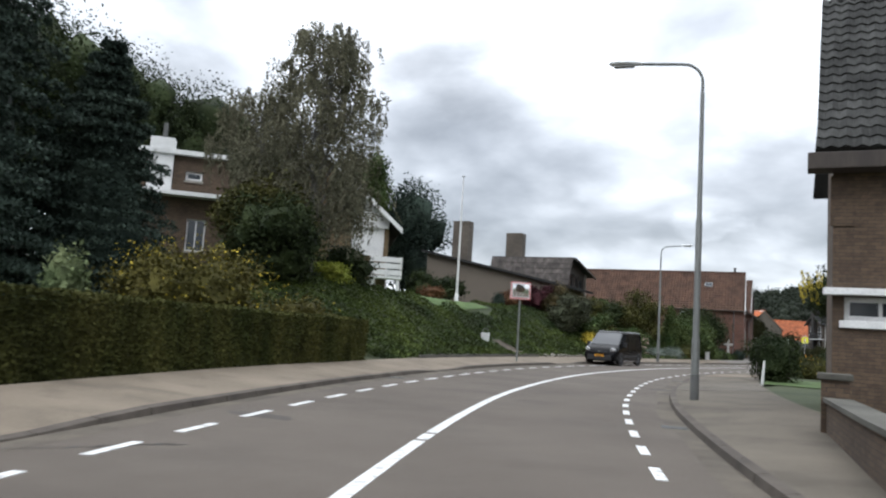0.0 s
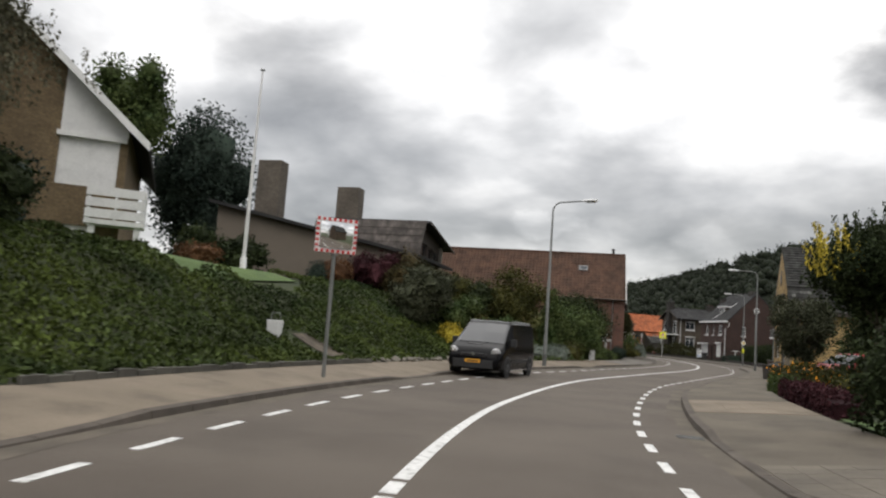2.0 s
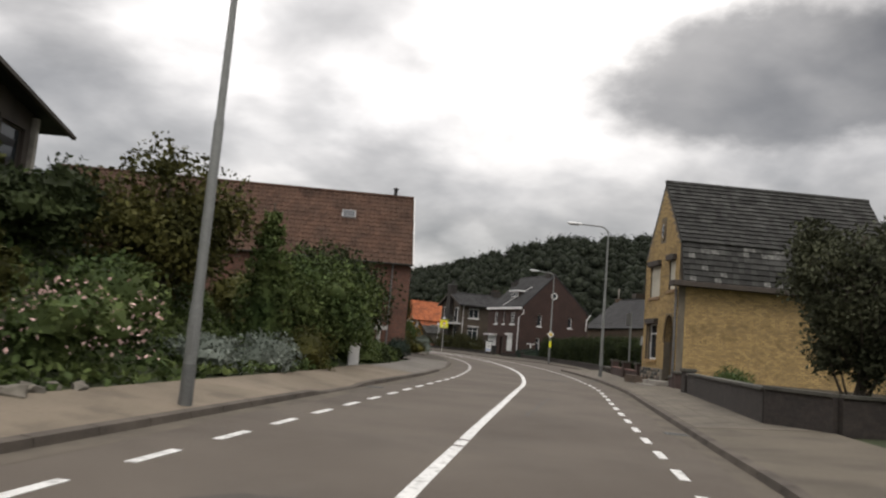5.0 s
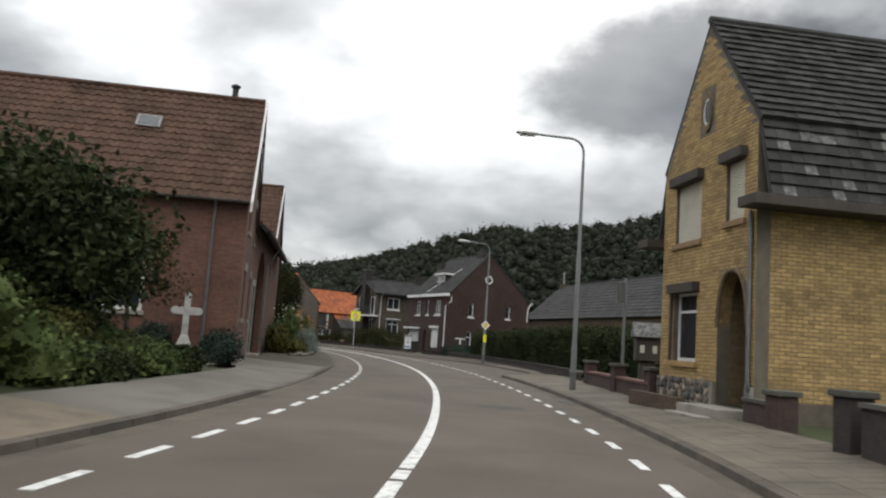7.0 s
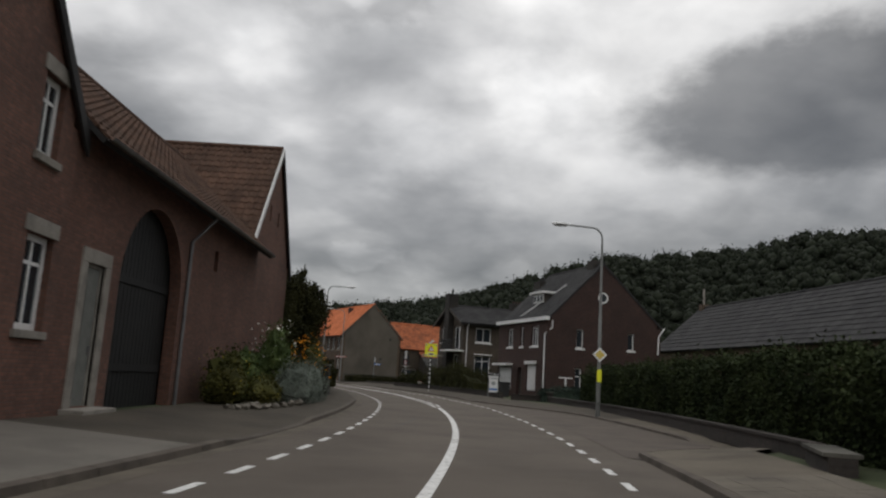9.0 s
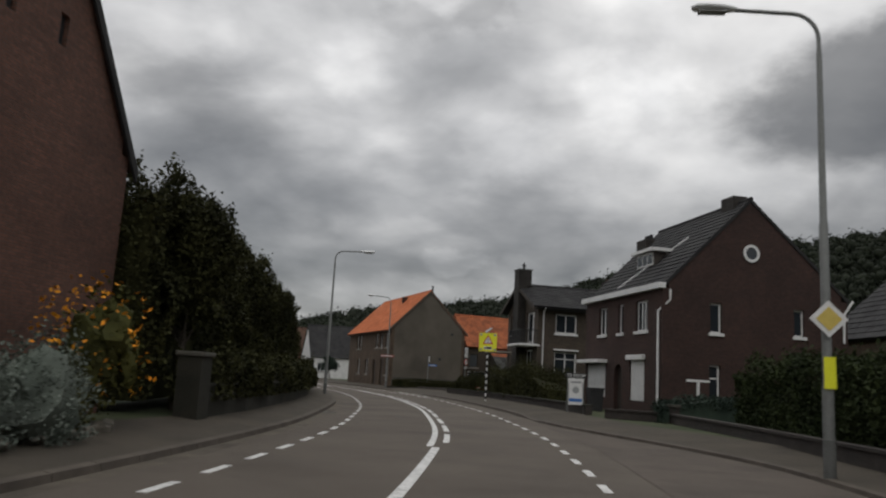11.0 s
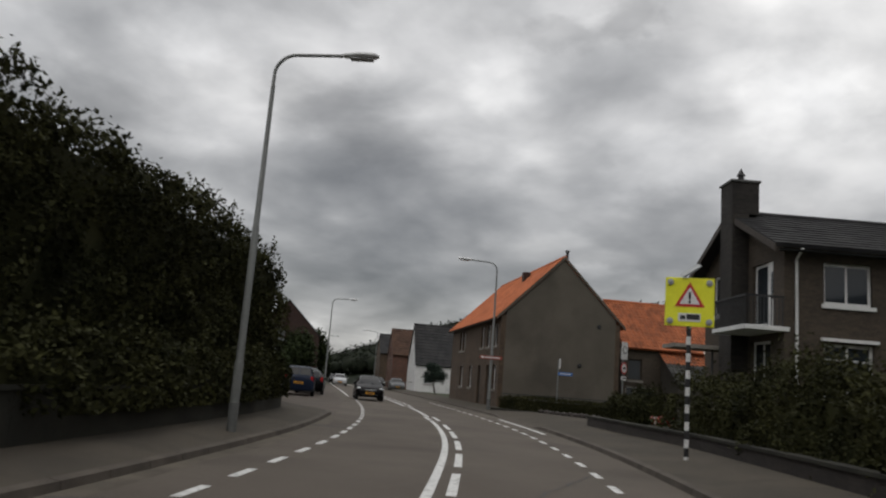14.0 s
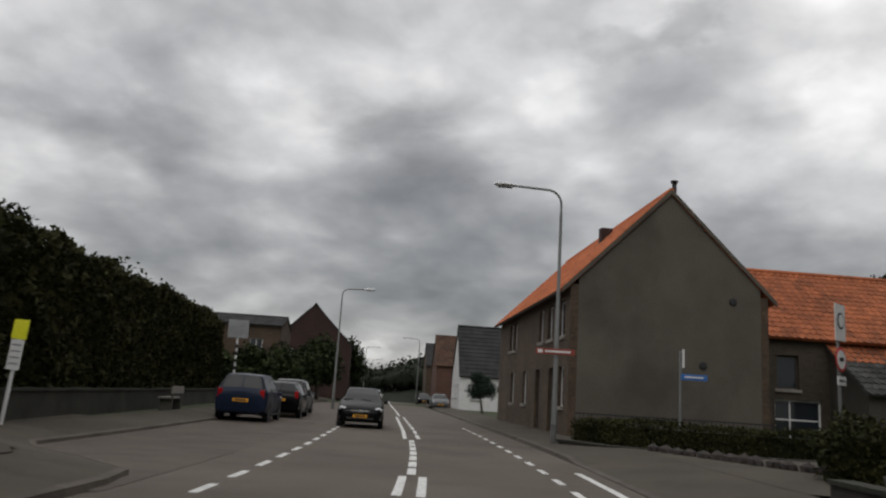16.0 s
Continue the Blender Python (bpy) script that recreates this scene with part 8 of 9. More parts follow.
# pale litter bin on the bank and a post at the kerb
lb = thing("litter_bin", "pale metal litter bin on a post beside the path", "litter bin", pose(-12.85, 38.1, 0.60))
part("post", Geo().lathe([(0.03, -0.5), (0.03, 0.5)], 10), POLE, lb, smooth=True)
part("bin", Geo().hexa([(-0.16, -0.13, 0.25), (0.16, -0.13, 0.25), (0.16, 0.13, 0.25), (-0.16, 0.13, 0.25), (-0.2, -0.15, 0.72), (0.2, -0.15, 0.72), (0.2, 0.15, 0.72), (-0.2, 0.15, 0.72)]), WHITE, lb, bevel=0.02)
part("hoop", Geo().tube([(-0.15, 0, 0.7), (-0.13, 0, 0.92), (0.13, 0, 0.92), (0.15, 0, 0.7)], 0.015, 8), POLE, lb, smooth=True)
bx = thing("utility_cabinet", "small pale grey utility cabinet beside the footway", "cabinet", pose(-5.45, 68.9, 0.15, 0, 0, 12))
part("body", Geo().box(-0.17, 0.17, -0.14, 0.14, 0, 0.75), WHITE, bx, bevel=0.02)
part("lid", Geo().box(-0.2, 0.2, -0.17, 0.17, 0.75, 0.82), STONE, bx, bevel=0.02)
# stone wayside cross: one plain mesh
cross = Geo().box(-0.32, 0.32, -0.22, 0.22, -0.5, 0.22).hexa([(-0.27, -0.19, 0.22), (0.27, -0.19, 0.22), (0.27, 0.19, 0.22), (-0.27, 0.19, 0.22), (-0.13, -0.09, 0.62), (0.13, -0.09, 0.62), (0.13, 0.09, 0.62), (-0.13, 0.09, 0.62)]).box(-0.105, 0.105, -0.075, 0.075, 0.6, 1.9).box(-0.42, 0.42, -0.07, 0.07, 1.30, 1.56)
for x, z in ((-0.42, 1.43), (0.42, 1.43), (0, 1.92)):
    cross.lathe([(0.12, -0.06), (0.12, 0.06)], 12, Matrix.Translation((x, 0, z)) @ Euler((radians(90), 0, 0)).to_matrix().to_4x4())
cross.box(-0.05, 0.05, -0.11, -0.06, 0.75, 1.45)
cr = part("wayside_cross", cross, mat("pale_cross_stone", (0.34, 0.33, 0.31), (0.44, 0.43, 0.41), 3.0, 0.85, 0, 0.3, 40, 25, (2.5, 0.75)), bevel=0.015, m=pose(-4.97, 82.45, 0.46, 0, 0, 12) @ Matrix.Diagonal((0.82, 0.82, 0.85, 1)))
tagged(cr, "weathered pale stone wayside cross against the brick wall", "wayside cross")
# stones round the beds
ROCK = mat("pale_field_stone", (0.095, 0.086, 0.070), (0.170, 0.155, 0.128), 3.0, 0.9, 0, 0.4, 20, 15, None, 0.25)
rk = random.Random(21)
rock_me = [mesh_of("rock", blob_core((0, 0, 0), (0.22, 0.17, 0.13), 0.3, k, 2), ROCK, True) for k in range(4)]


def rocks(pts, scale=1.0):
    for x, y, z in pts:
        ob = new("rock", rock_me[rk.randrange(4)])
        s = scale * rk.uniform(0.6, 1.25)
        ob.matrix_world = pose(x, y, z, rk.uniform(-15, 15), rk.uniform(-15, 15), rk.uniform(0, 360)) @ Matrix.Diagonal((s, s, s, 1))
        tagged(ob, "rough pale stone edging a planted bank", "rock", "edging stones")


rocks([beside(y, kerb_left(y) - walk_left(y) - 0.05 + rk.uniform(-0.1, 0.1), 0.27) for y in np.arange(40.6, 53.0, 0.42)], 0.9)
rocks([beside(y, kerb_left(y) - walk_left(y) - 0.02, 0.2) for y in np.arange(26.2, 30.0, 0.4)], 0.45)
rocks([(-2.3 + 0.9 * math.cos(w) - 0.3, 101.6 + 5.6 * math.sin(w), 0.24) for w in np.arange(-1.5, 1.5, 0.17)], 0.8)
rocks([(-4.0 - 0.35 * i, 81.2 + 0.1 * (i % 3), 0.24) for i in range(8)], 0.7)
# low stone edging at the foot of the ivy
g = Geo()
for y in np.arange(27.0, 40.0, 0.5):
    p = []
    for z in (0.1, 0.36):
        for yy, o in ((y + 0.01, 0.0), (y + 0.49, 0.0), (y + 0.49, 0.18), (y + 0.01, 0.18)):
            p.append(beside(yy, kerb_left(yy) - walk_left(yy) + 0.08 - o, z + 0.02 * math.sin(y * 7)))
    g.hexa(p)
e = part("edging", g, CONCRETE, kind="stuff")
tagged(e, "low rough stone edging at the foot of the ivy bank", "edging")
GRAVEL = mat("earthy_gravel", (0.060, 0.048, 0.034), (0.105, 0.085, 0.062), 2.5, 0.95, 0, 0.6, 25, 20, (3.0, 0.6))
# sandy ramp where the garden drive meets the footway
pts = []
for i in range(10):
    d_ = -0.05 + 0.24 * i
    for o in (0.2 + 0.03 * i, 1.9 - 0.06 * i):
        y_ = 39.0 + o - 0.25 * d_
        x_, yy, _ = beside(y_, kerb_left(y_) - walk_left(y_) - d_)
        pts.append((x_, yy, max(0.27, height(x_, yy) + 0.05)))
pth = part("garden_drive", Geo().add(pts, [(2 * i, 2 * i + 1, 2 * i + 3, 2 * i + 2) for i in range(9)]), GRAVEL)
tagged(pth, "sandy drive cut into the bank", "path", kind="structure")
# lawn on the bank
pts, n_, m_ = [], 8, 7
for i in range(n_ + 1):
    for j in range(m_ + 1):
        x_, y_ = -15.1 - 1.0 * j - 0.05 * i, 37.5 + 0.95 * i
        pts.append((x_, y_, height(x_, y_) + 0.06))
lw = part("lawn", Geo().add(pts, [(i * (m_ + 1) + j, i * (m_ + 1) + j + 1, (i + 1) * (m_ + 1) + j + 1, (i + 1) * (m_ + 1) + j) for i in range(n_) for j in range(m_)]), LAWN, smooth=True)
tagged(lw, "bright green mown lawn before the bungalow", "lawn", kind="structure")
lw = part("lawn", Geo().add([(0.7, 28.4, 0.245), (9, 27.6, 0.27), (9, 33.5, 0.27), (0.7, 34.2, 0.245)], [(0, 1, 2, 3)]), LAWN)
tagged(lw, "mown front lawn beside the footway", "lawn", kind="structure")
lw = part("lawn", Geo().add([(-4.9, 72.5, 0.232), (-4.1, 78.0, 0.232), (-6.8, 80.0, 0.24), (-8.5, 74.5, 0.24)], [(0, 1, 2, 3)]), LAWN)
tagged(lw, "patch of lawn in the farmhouse garden", "lawn", kind="structure")
# right side walls
garden_wall([(2.36, 13.9), (2.66, 10.2), (3.19, 4.9)], 0.64, 0.28, BROWN_BRICK, "low brown brick garden wall with stone coping")
pillar(2.33, 14.1, 0.36, 0.95, BROWN_BRICK, "brown brick gate pillar with stone cap")
garden_wall([(3.3, 58.2), (3.7, 56.5), (9.5, 56.8)], 0.88, 0.25, SLATE_WALL, "dark garden wall beside the footway")
garden_wall([(3.3, 58.2), (4.5, 63.0), (5.75, 68.4)], 0.85, 0.25, SLATE_WALL, "dark garden wall beside the footway")
pillar(5.8, 68.8, 0.34, 0.95, SLATE_WALL, "dark brick gate pillar")
pillar(6.45, 71.4, 0.36, 0.8, WALL_RED, "brown brick gate pillar")
garden_wall([(6.5, 71.6), (6.7, 72.8)], 0.62, 0.22, WALL_RED, "short brown brick garden wall")
garden_wall([(6.9, 77.4), (7.35, 80.6), (7.9, 84.6)], 0.62, 0.22, WALL_RED, "low reddish garden wall with sloping coping", mat("red_coping", (0.13, 0.07, 0.06), (0.17, 0.09, 0.075)))
for x, y in ((6.95, 77.5), (7.35, 80.8), (7.95, 84.8)):
    pillar(x, y, 0.34, 0.95, WALL_RED, "reddish brick gate pillar with stone cap")
garden_wall([(8.6, 88.2), (9.3, 90.4)], 0.48, 0.4, SLATE_WALL, "weathered dark stone garden wall end")
garden_wall([(9.4, 90.6), (9.9, 96.0), (10.2, 102.0), (10.2, 109.0), (9.7, 116.0), (9.0, 121.5)], 0.48, 0.22, SLATE_WALL, "low dark garden wall along the hedge", SLATE_WALL)
garden_wall([(9.0, 121.7), (6.9, 122.6)], 0.5, 0.22, SLATE_WALL, "low dark garden wall before the house", SLATE_WALL)
pillar(9.0, 121.7, 0.36, 0.75, SLATE_WALL, "dark stone gate pillar")
garden_wall([(6.5, 125.2), (5.6, 128.6), (4.6, 131.9), (3.4, 136.0), (2.2, 140.0), (0.2, 144.6), (-1.5, 148.7)], 0.52, 0.26, SLATE_WALL, "low dark garden wall along the footway", MOSSY_SHADED)
garden_wall([(-7.9, 160.0), (-6.3, 158.8), (-4.3, 158.5), (-2.0, 159.2), (0.5, 160.4)], 0.22, 0.3, SLATE_WALL, "low rubble edging before the hedge", MOSSY_SHADED)
# left walls below the tall hedges
rubble = thing("stone_edging", "row of rough dark stones before the clipped hedge", "edging", Matrix())
for i in range(13):
    f, rs = i / 12, random.Random(300 + i)
    bm = bmesh.new()
    bmesh.ops.create_icosphere(bm, subdivisions=1, radius=0.5)
    for v in bm.verts:
        v.co *= rs.uniform(0.82, 1.1)
    bmesh.ops.transform(bm, matrix=pose(-5.0 + 3.7 * f + rs.uniform(-0.05, 0.05), 158.0 - 3.4 * f + rs.uniform(-0.05, 0.05), 0.30, 0, 0, -42 + rs.uniform(-8, 8)) @ Matrix.Diagonal((0.46, 0.3, rs.uniform(0.3, 0.42), 1)), verts=bm.verts)
    me = bpy.data.meshes.new("stone")
    bm.to_mesh(me)
    bm.free()
    me.materials.append(SLATE_WALL)
    part("stone", me, SLATE_WALL, rubble)
garden_wall([beside(y, o)[:2] for y, o in ((110.8, -4.95), (114.0, -4.9), (118.0, -4.9), (123.0, -4.9), (129.0, -4.9), (135.0, -4.95), (139.5, -4.95), (143.2, -4.95))], 0.86, 0.25, MOSSY_SHADED, "weathered garden wall coloured dark as shaded by the tall hedge", MOSSY_SHADED)
pillar(*beside(110.5, -5.0)[:2], 0.5, 1.45, MOSSY_SHADED, "weathered square gate pillar")
garden_wall([(-15.6, 147.0), (-17.5, 150.3), (-20.1, 154.8), (-23.1, 160.1), (-26.3, 165.7), (-29.7, 171.7)], 0.85, 0.25, MOSSY_SHADED, "weathered low wall coloured dark as shaded by the hedge", MOSSY_SHADED)
# post with a plate beside the yellow house
po = thing("notice_post", "grey post with dark plate at its top", "sign post", pose(7.5, 80.9, 0.2, 0, 0, 10))
part("post", Geo().lathe([(0.045, -0.1), (0.045, 3.3)], 12), POLE, po, smooth=True)
part("plate", Geo().box(-0.26, -0.06, -0.05, 0.03, 2.6, 3.2), POLE_DARK, po, bevel=0.02)
# little garden house on a stand
gh = thing("bird_house", "dark wooden ornamental house with white roof on a stand", "bird house", pose(9.5, 83.8, 0.2, 0, 0, -15))
part("body", Geo().box(-0.4, 0.4, -0.3, 0.3, 0.95, 1.75), DARK_WOOD, gh)
part("roof", Geo().prism([(-0.42, 1.72), (0.42, 1.72), (0.0, 2.2)], "x", -0.5, 0.5), ROOF_PALE, gh)
part("stand", Geo().box(-0.25, 0.25, -0.2, 0.2, -0.1, 0.95), DARK_WOOD, gh)
for x in (-0.2, 0.2):
    part("window", Geo().box(x - 0.07, x + 0.07, -0.315, -0.3, 1.2, 1.45), CREAM, gh)
# estate agent's board
sb = thing("sale_board", "white for-sale board on legs before the house", "sign", pose(6.0, 125.5, 0.24, 0, 0, 6))
part("board", Geo().box(-0.3, 0.3, -0.03, 0.0, 0.3, 1.3), WHITE, sb, bevel=0.004)
hd = part("head_board", Geo().box(-0.4, 0.4, -0.03, 0.0, 1.32, 1.5), BLACK, sb, "black head board")
text_part("TE KOOP", 0.17, pose(0, -0.034, 1.405, 90, 0, 0), WHITE, hd)
part("picture_mark", Geo().lathe([(0.13, 0), (0.13, 0.004)], 20, Matrix.Translation((0, -0.035, 0.86)) @ Euler((radians(90), 0, 0)).to_matrix().to_4x4()), SIGN_GREY, sb)
part("lettering_bar", Geo().box(-0.2, 0.2, -0.036, -0.031, 1.12, 1.2), SIGN_GREY, sb)
part("lettering_bar", Geo().box(-0.24, 0.24, -0.036, -0.031, 0.42, 0.54), SIGN_BLUE, sb)
for x in (-0.27, 0.27):
    part("leg", Geo().tube([(x, 0.0, 1.3), (x * 1.15, -0.12, -0.1)], 0.02, 8), POLE, sb)
    part("leg", Geo().tube([(x, 0.02, 1.3), (x * 1.15, 0.4, -0.1)], 0.02, 8), POLE, sb)
wb = thing("wheelie_bin", "dark green wheelie bin by the shuttered window", "bin", pose(7.05, 129.6, 0.2, 0, 0, 15))
part("body", Geo().hexa([(-0.24, -0.26, 0), (0.24, -0.26, 0), (0.24, 0.26, 0), (-0.24, 0.26, 0), (-0.29, -0.33, 0.95), (0.29, -0.33, 0.95), (0.29, 0.33, 0.95), (-0.29, 0.33, 0.95)]), BLACK, wb, bevel=0.02)
part("lid", Geo().box(-0.31, 0.31, -0.36, 0.36, 0.95, 1.02), BLACK, wb, bevel=0.02)
# white T-shaped drying post in the side garden
tp = thing("drying_post", "white T-shaped clothes post in the garden", "post", pose(10.35, 124.4, 0.2, 0, 0, 18))
part("post", Geo().box(-0.04, 0.04, -0.04, 0.04, -0.1, 1.45), WHITE, tp)
part("crossbar", Geo().box(-0.45, 0.45, -0.045, 0.045, 1.45, 1.53), WHITE, tp)
# white marker post at the lawn
mk = part("marker_post", Geo().hexa([(-0.05, -0.03, -0.1), (0.05, -0.03, -0.1), (0.05, 0.03, -0.1), (-0.05, 0.03, -0.1), (-0.03, -0.02, 0.72), (0.03, -0.02, 0.72), (0.03, 0.02, 0.72), (-0.03, 0.02, 0.72)]), WHITE, m=pose(0.66, 29.3, 0.24, 0, 4, 0), bevel=0.005)
tagged(mk, "short white marker post at the lawn edge", "post")
# fence before the grey gable
fe = thing("fence", "low dark metal fence along the grey house", "fence", pose(-8.2, 162.9, 0.15, 0, 0, 27.3))
part("rail", Geo().box(0, 6.8, -0.02, 0.02, 0.85, 0.9).box(0, 6.8, -0.02, 0.02, 0.25, 0.29), BLACK, fe)
for i in range(46):
    part("bar", Geo().box(0.15 * i - 0.01, 0.15 * i + 0.01, -0.012, 0.012, 0.0, 0.85), BLACK, fe)
# flower boxes by the corner house
for x, y in ((-0.25, 151.3), (0.95, 146.5)):
    fb = thing("planter", "pale stone trough planted with red and white flowers", "planter", pose(x, y, 0.2, 0, 0, -68))
    part("trough", Geo().hexa([(-0.5, -0.2, 0), (0.5, -0.2, 0), (0.5, 0.2, 0), (-0.5, 0.2, 0), (-0.56, -0.24, 0.3), (0.56, -0.24, 0.3), (0.56, 0.24, 0.3), (-0.56, 0.24, 0.3)]), CONCRETE, fb, bevel=0.02)
    for mt, k, lb in ((L_SHRUB, 420, "green leaves"), (L_BLOOM, 260, "red blooms"), (L_WHITE, 160, "white blooms")):
        fr = np.random.default_rng(k)
        pf = np.stack([fr.uniform(-0.52, 0.52, k), fr.uniform(-0.2, 0.2, k), 0.32 + 0.24 * fr.random(k) ** 0.6], 1)
        part("bedding", leaf_mesh("bedding", pf, 0.05, mt, fr), mt, fb, lb, kind="stuff")
# solar-powered sign seen from behind by the outhouse
so = thing("road_sign", "striped post with sign back and solar panel", "road sign", pose(2.5, 162.0, 0.15, 0, 0, 20))
part("post", Geo().lathe([(0.05, -0.1), (0.05, 3.45)], 12), WHITE, so, smooth=True)
for i in range(9):
    part("black_band", Geo().lathe([(0.052, 0.1 + 0.34 * i), (0.052, 0.27 + 0.34 * i)], 12), BLACK, so, smooth=True)
part("sign_back", Geo().box(0.06, 0.62, 0.05, 0.08, 2.3, 3.2), SIGN_GREY, so, bevel=0.005)
pl = part("solar_panel", Geo().obox(Matrix.Translation((0.2, -0.05, 3.55)) @ Euler((radians(50), 0, radians(10))).to_matrix().to_4x4(), 0.7, 0.55, 0.03), WHITE, so, "pale framed solar panel")
part("solar_cells", Geo().obox(Matrix.Translation((0.2, -0.05, 3.55)) @ Euler((radians(50), 0, radians(10))).to_matrix().to_4x4() @ Matrix.Translation((0, 0, 0.018)), 0.6, 0.45, 0.006), SIGN_GREY, pl)

# ---- vehicles ----
def paint(name, col, rough=0.3):
    m = mat(name, col, [c * 1.15 for c in col], 3.0, rough, 0.0, 0, None, 20, (1.5, 0.85), 0, 0.12)
    m.node_tree.nodes["Principled BSDF"].inputs["Coat Weight"].default_value = 0.0
    return m


CAR_BLACK = paint("dark_grey_car_paint", (0.004, 0.004, 0.0045), 0.16)
CAR_BLUE = paint("dark_blue_car_paint", (0.012, 0.018, 0.036))
CAR_RED = paint("dark_red_car_paint", (0.16, 0.012, 0.015))
CAR_GREY = paint("grey_car_paint", (0.10, 0.105, 0.11))
CAR_SILVER = paint("silver_car_paint", (0.42, 0.43, 0.44))
CAR_GLASS = glass_mat("car_glass", (0.012, 0.013, 0.015), 0.04)
CAR_GLASS.node_tree.nodes["Principled BSDF"].inputs["Specular IOR Level"].default_value = 0.16
SCREEN_GLASS = glass_mat("windscreen_glass", (0.035, 0.037, 0.04), 0.06)
TYRE = mat("tyre_rubber", (0.012, 0.012, 0.012), (0.02, 0.02, 0.02), 8.0, 0.85)
RIM = mat("wheel_rim", (0.10, 0.10, 0.105), (0.15, 0.15, 0.155), 5.0, 0.45, 0.6)
CHROME = mat("chrome", (0.55, 0.55, 0.56), (0.62, 0.62, 0.63), 5.0, 0.2, 0.9)
PLATE = mat("amber_plate", (0.72, 0.33, 0.02), (0.78, 0.37, 0.03), 5.0, 0.5)
TAIL = mat("red_tail_lens", (0.30, 0.008, 0.008), (0.36, 0.01, 0.01), 5.0, 0.2)
HEADLAMP = mat("headlamp_lens", (0.40, 0.405, 0.41), (0.58, 0.585, 0.59), 22.0, 0.08, 0.3)
LIT = bpy.data.materials.new("lit_headlamp")
LIT.use_nodes = True
LIT.node_tree.nodes["Principled BSDF"].inputs["Emission Color"].default_value = (1.0, 0.97, 0.9, 1)
LIT.node_tree.nodes["Principled BSDF"].inputs["Emission Strength"].default_value = 1.6

VAN = dict(L=4.78, st=[(0.0, .70, .34, .50, .62, .6), (.05, .86, .27, .60, .76, .75), (.22, .92, .23, .74, .94, .8), (.40, .94, .22, .84, 1.04, .8), (.66, .95, .2, .95, 1.13, .8), (1.16, .95, .2, 1.03, 1.54, .82), (1.62, .95, .2, 1.08, 1.89, .79), (1.78, .95, .2, 1.08, 1.945, .80),
                        (2.3, .95, .2, 1.08, 1.97, .82), (3.2, .95, .2, 1.08, 1.97, .83), (4.4, .95, .2, 1.08, 1.97, .83), (4.68, .945, .22, 1.08, 1.95, .82), (4.78, .92, .3, 1.05, 1.88, .78)],
           wheels=(.88, 3.98), r=.325, screen=(4, 6), side=((5, 6), (6, 7)), rear=None)
HATCH = dict(L=3.98, st=[(0.0, .58, .30, .46, .58, .5), (.06, .74, .24, .55, .68, .62), (.28, .82, .21, .66, .80, .7), (.6, .85, .19, .76, .90, .72), (.98, .86, .18, .84, .985, .72), (1.4, .86, .18, .87, 1.24, .66), (1.78, .86, .18, .89, 1.42, .60), (2.05, .86, .18, .90, 1.475, .61),
                         (2.9, .86, .18, .92, 1.46, .60), (3.42, .86, .2, .94, 1.38, .57), (3.80, .85, .24, .93, 1.08, .6), (3.94, .82, .28, .80, .95, .62), (3.98, .74, .34, .62, .82, .6)],
             wheels=(.80, 3.30), r=.31, screen=(4, 6), side=((5, 6), (6, 7), (7, 8), (8, 9)), rear=(9, 10))
BOXY = dict(L=4.1, st=[(0.0, .62, .32, .55, .66, .55), (.06, .78, .26, .65, .80, .66), (.3, .85, .23, .78, .93, .72), (1.0, .87, .22, .92, 1.06, .74), (1.55, .87, .22, .98, 1.50, .66), (1.8, .87, .22, .98, 1.60, .66), (3.2, .87, .22, .98, 1.62, .66), (3.75, .87, .24, .98, 1.56, .65), (3.98, .86, .28, .98, 1.12, .72), (4.08, .82, .32, .8, 1.0, .7), (4.1, .74, .36, .62, .85, .6)],
            wheels=(.80, 3.30), r=.33, screen=(3, 4), side=((4, 5), (5, 6), (6, 7)), rear=(7, 8))


def car_rings(spec):
    rings = []
    for s, w, zb, belt, top, wt in spec["st"]:
        x = spec["L"] / 2 - s
        hood = top < belt + 0.25
        half = [(0, zb), (.8 * w, zb), (.97 * w, zb + .09), (w, zb + .28 * (belt - zb) + .06), (w, belt - .10 * min(1, belt)), (.985 * w, belt)]
        half += [(.93 * w, top - .035), (.80 * w, top - .008), (0, top + .012)] if hood else [(wt, top - .10), (wt - .09, top - .02), (0, top)]
        rings.append([(x, y, z) for y, z in half])
    return rings


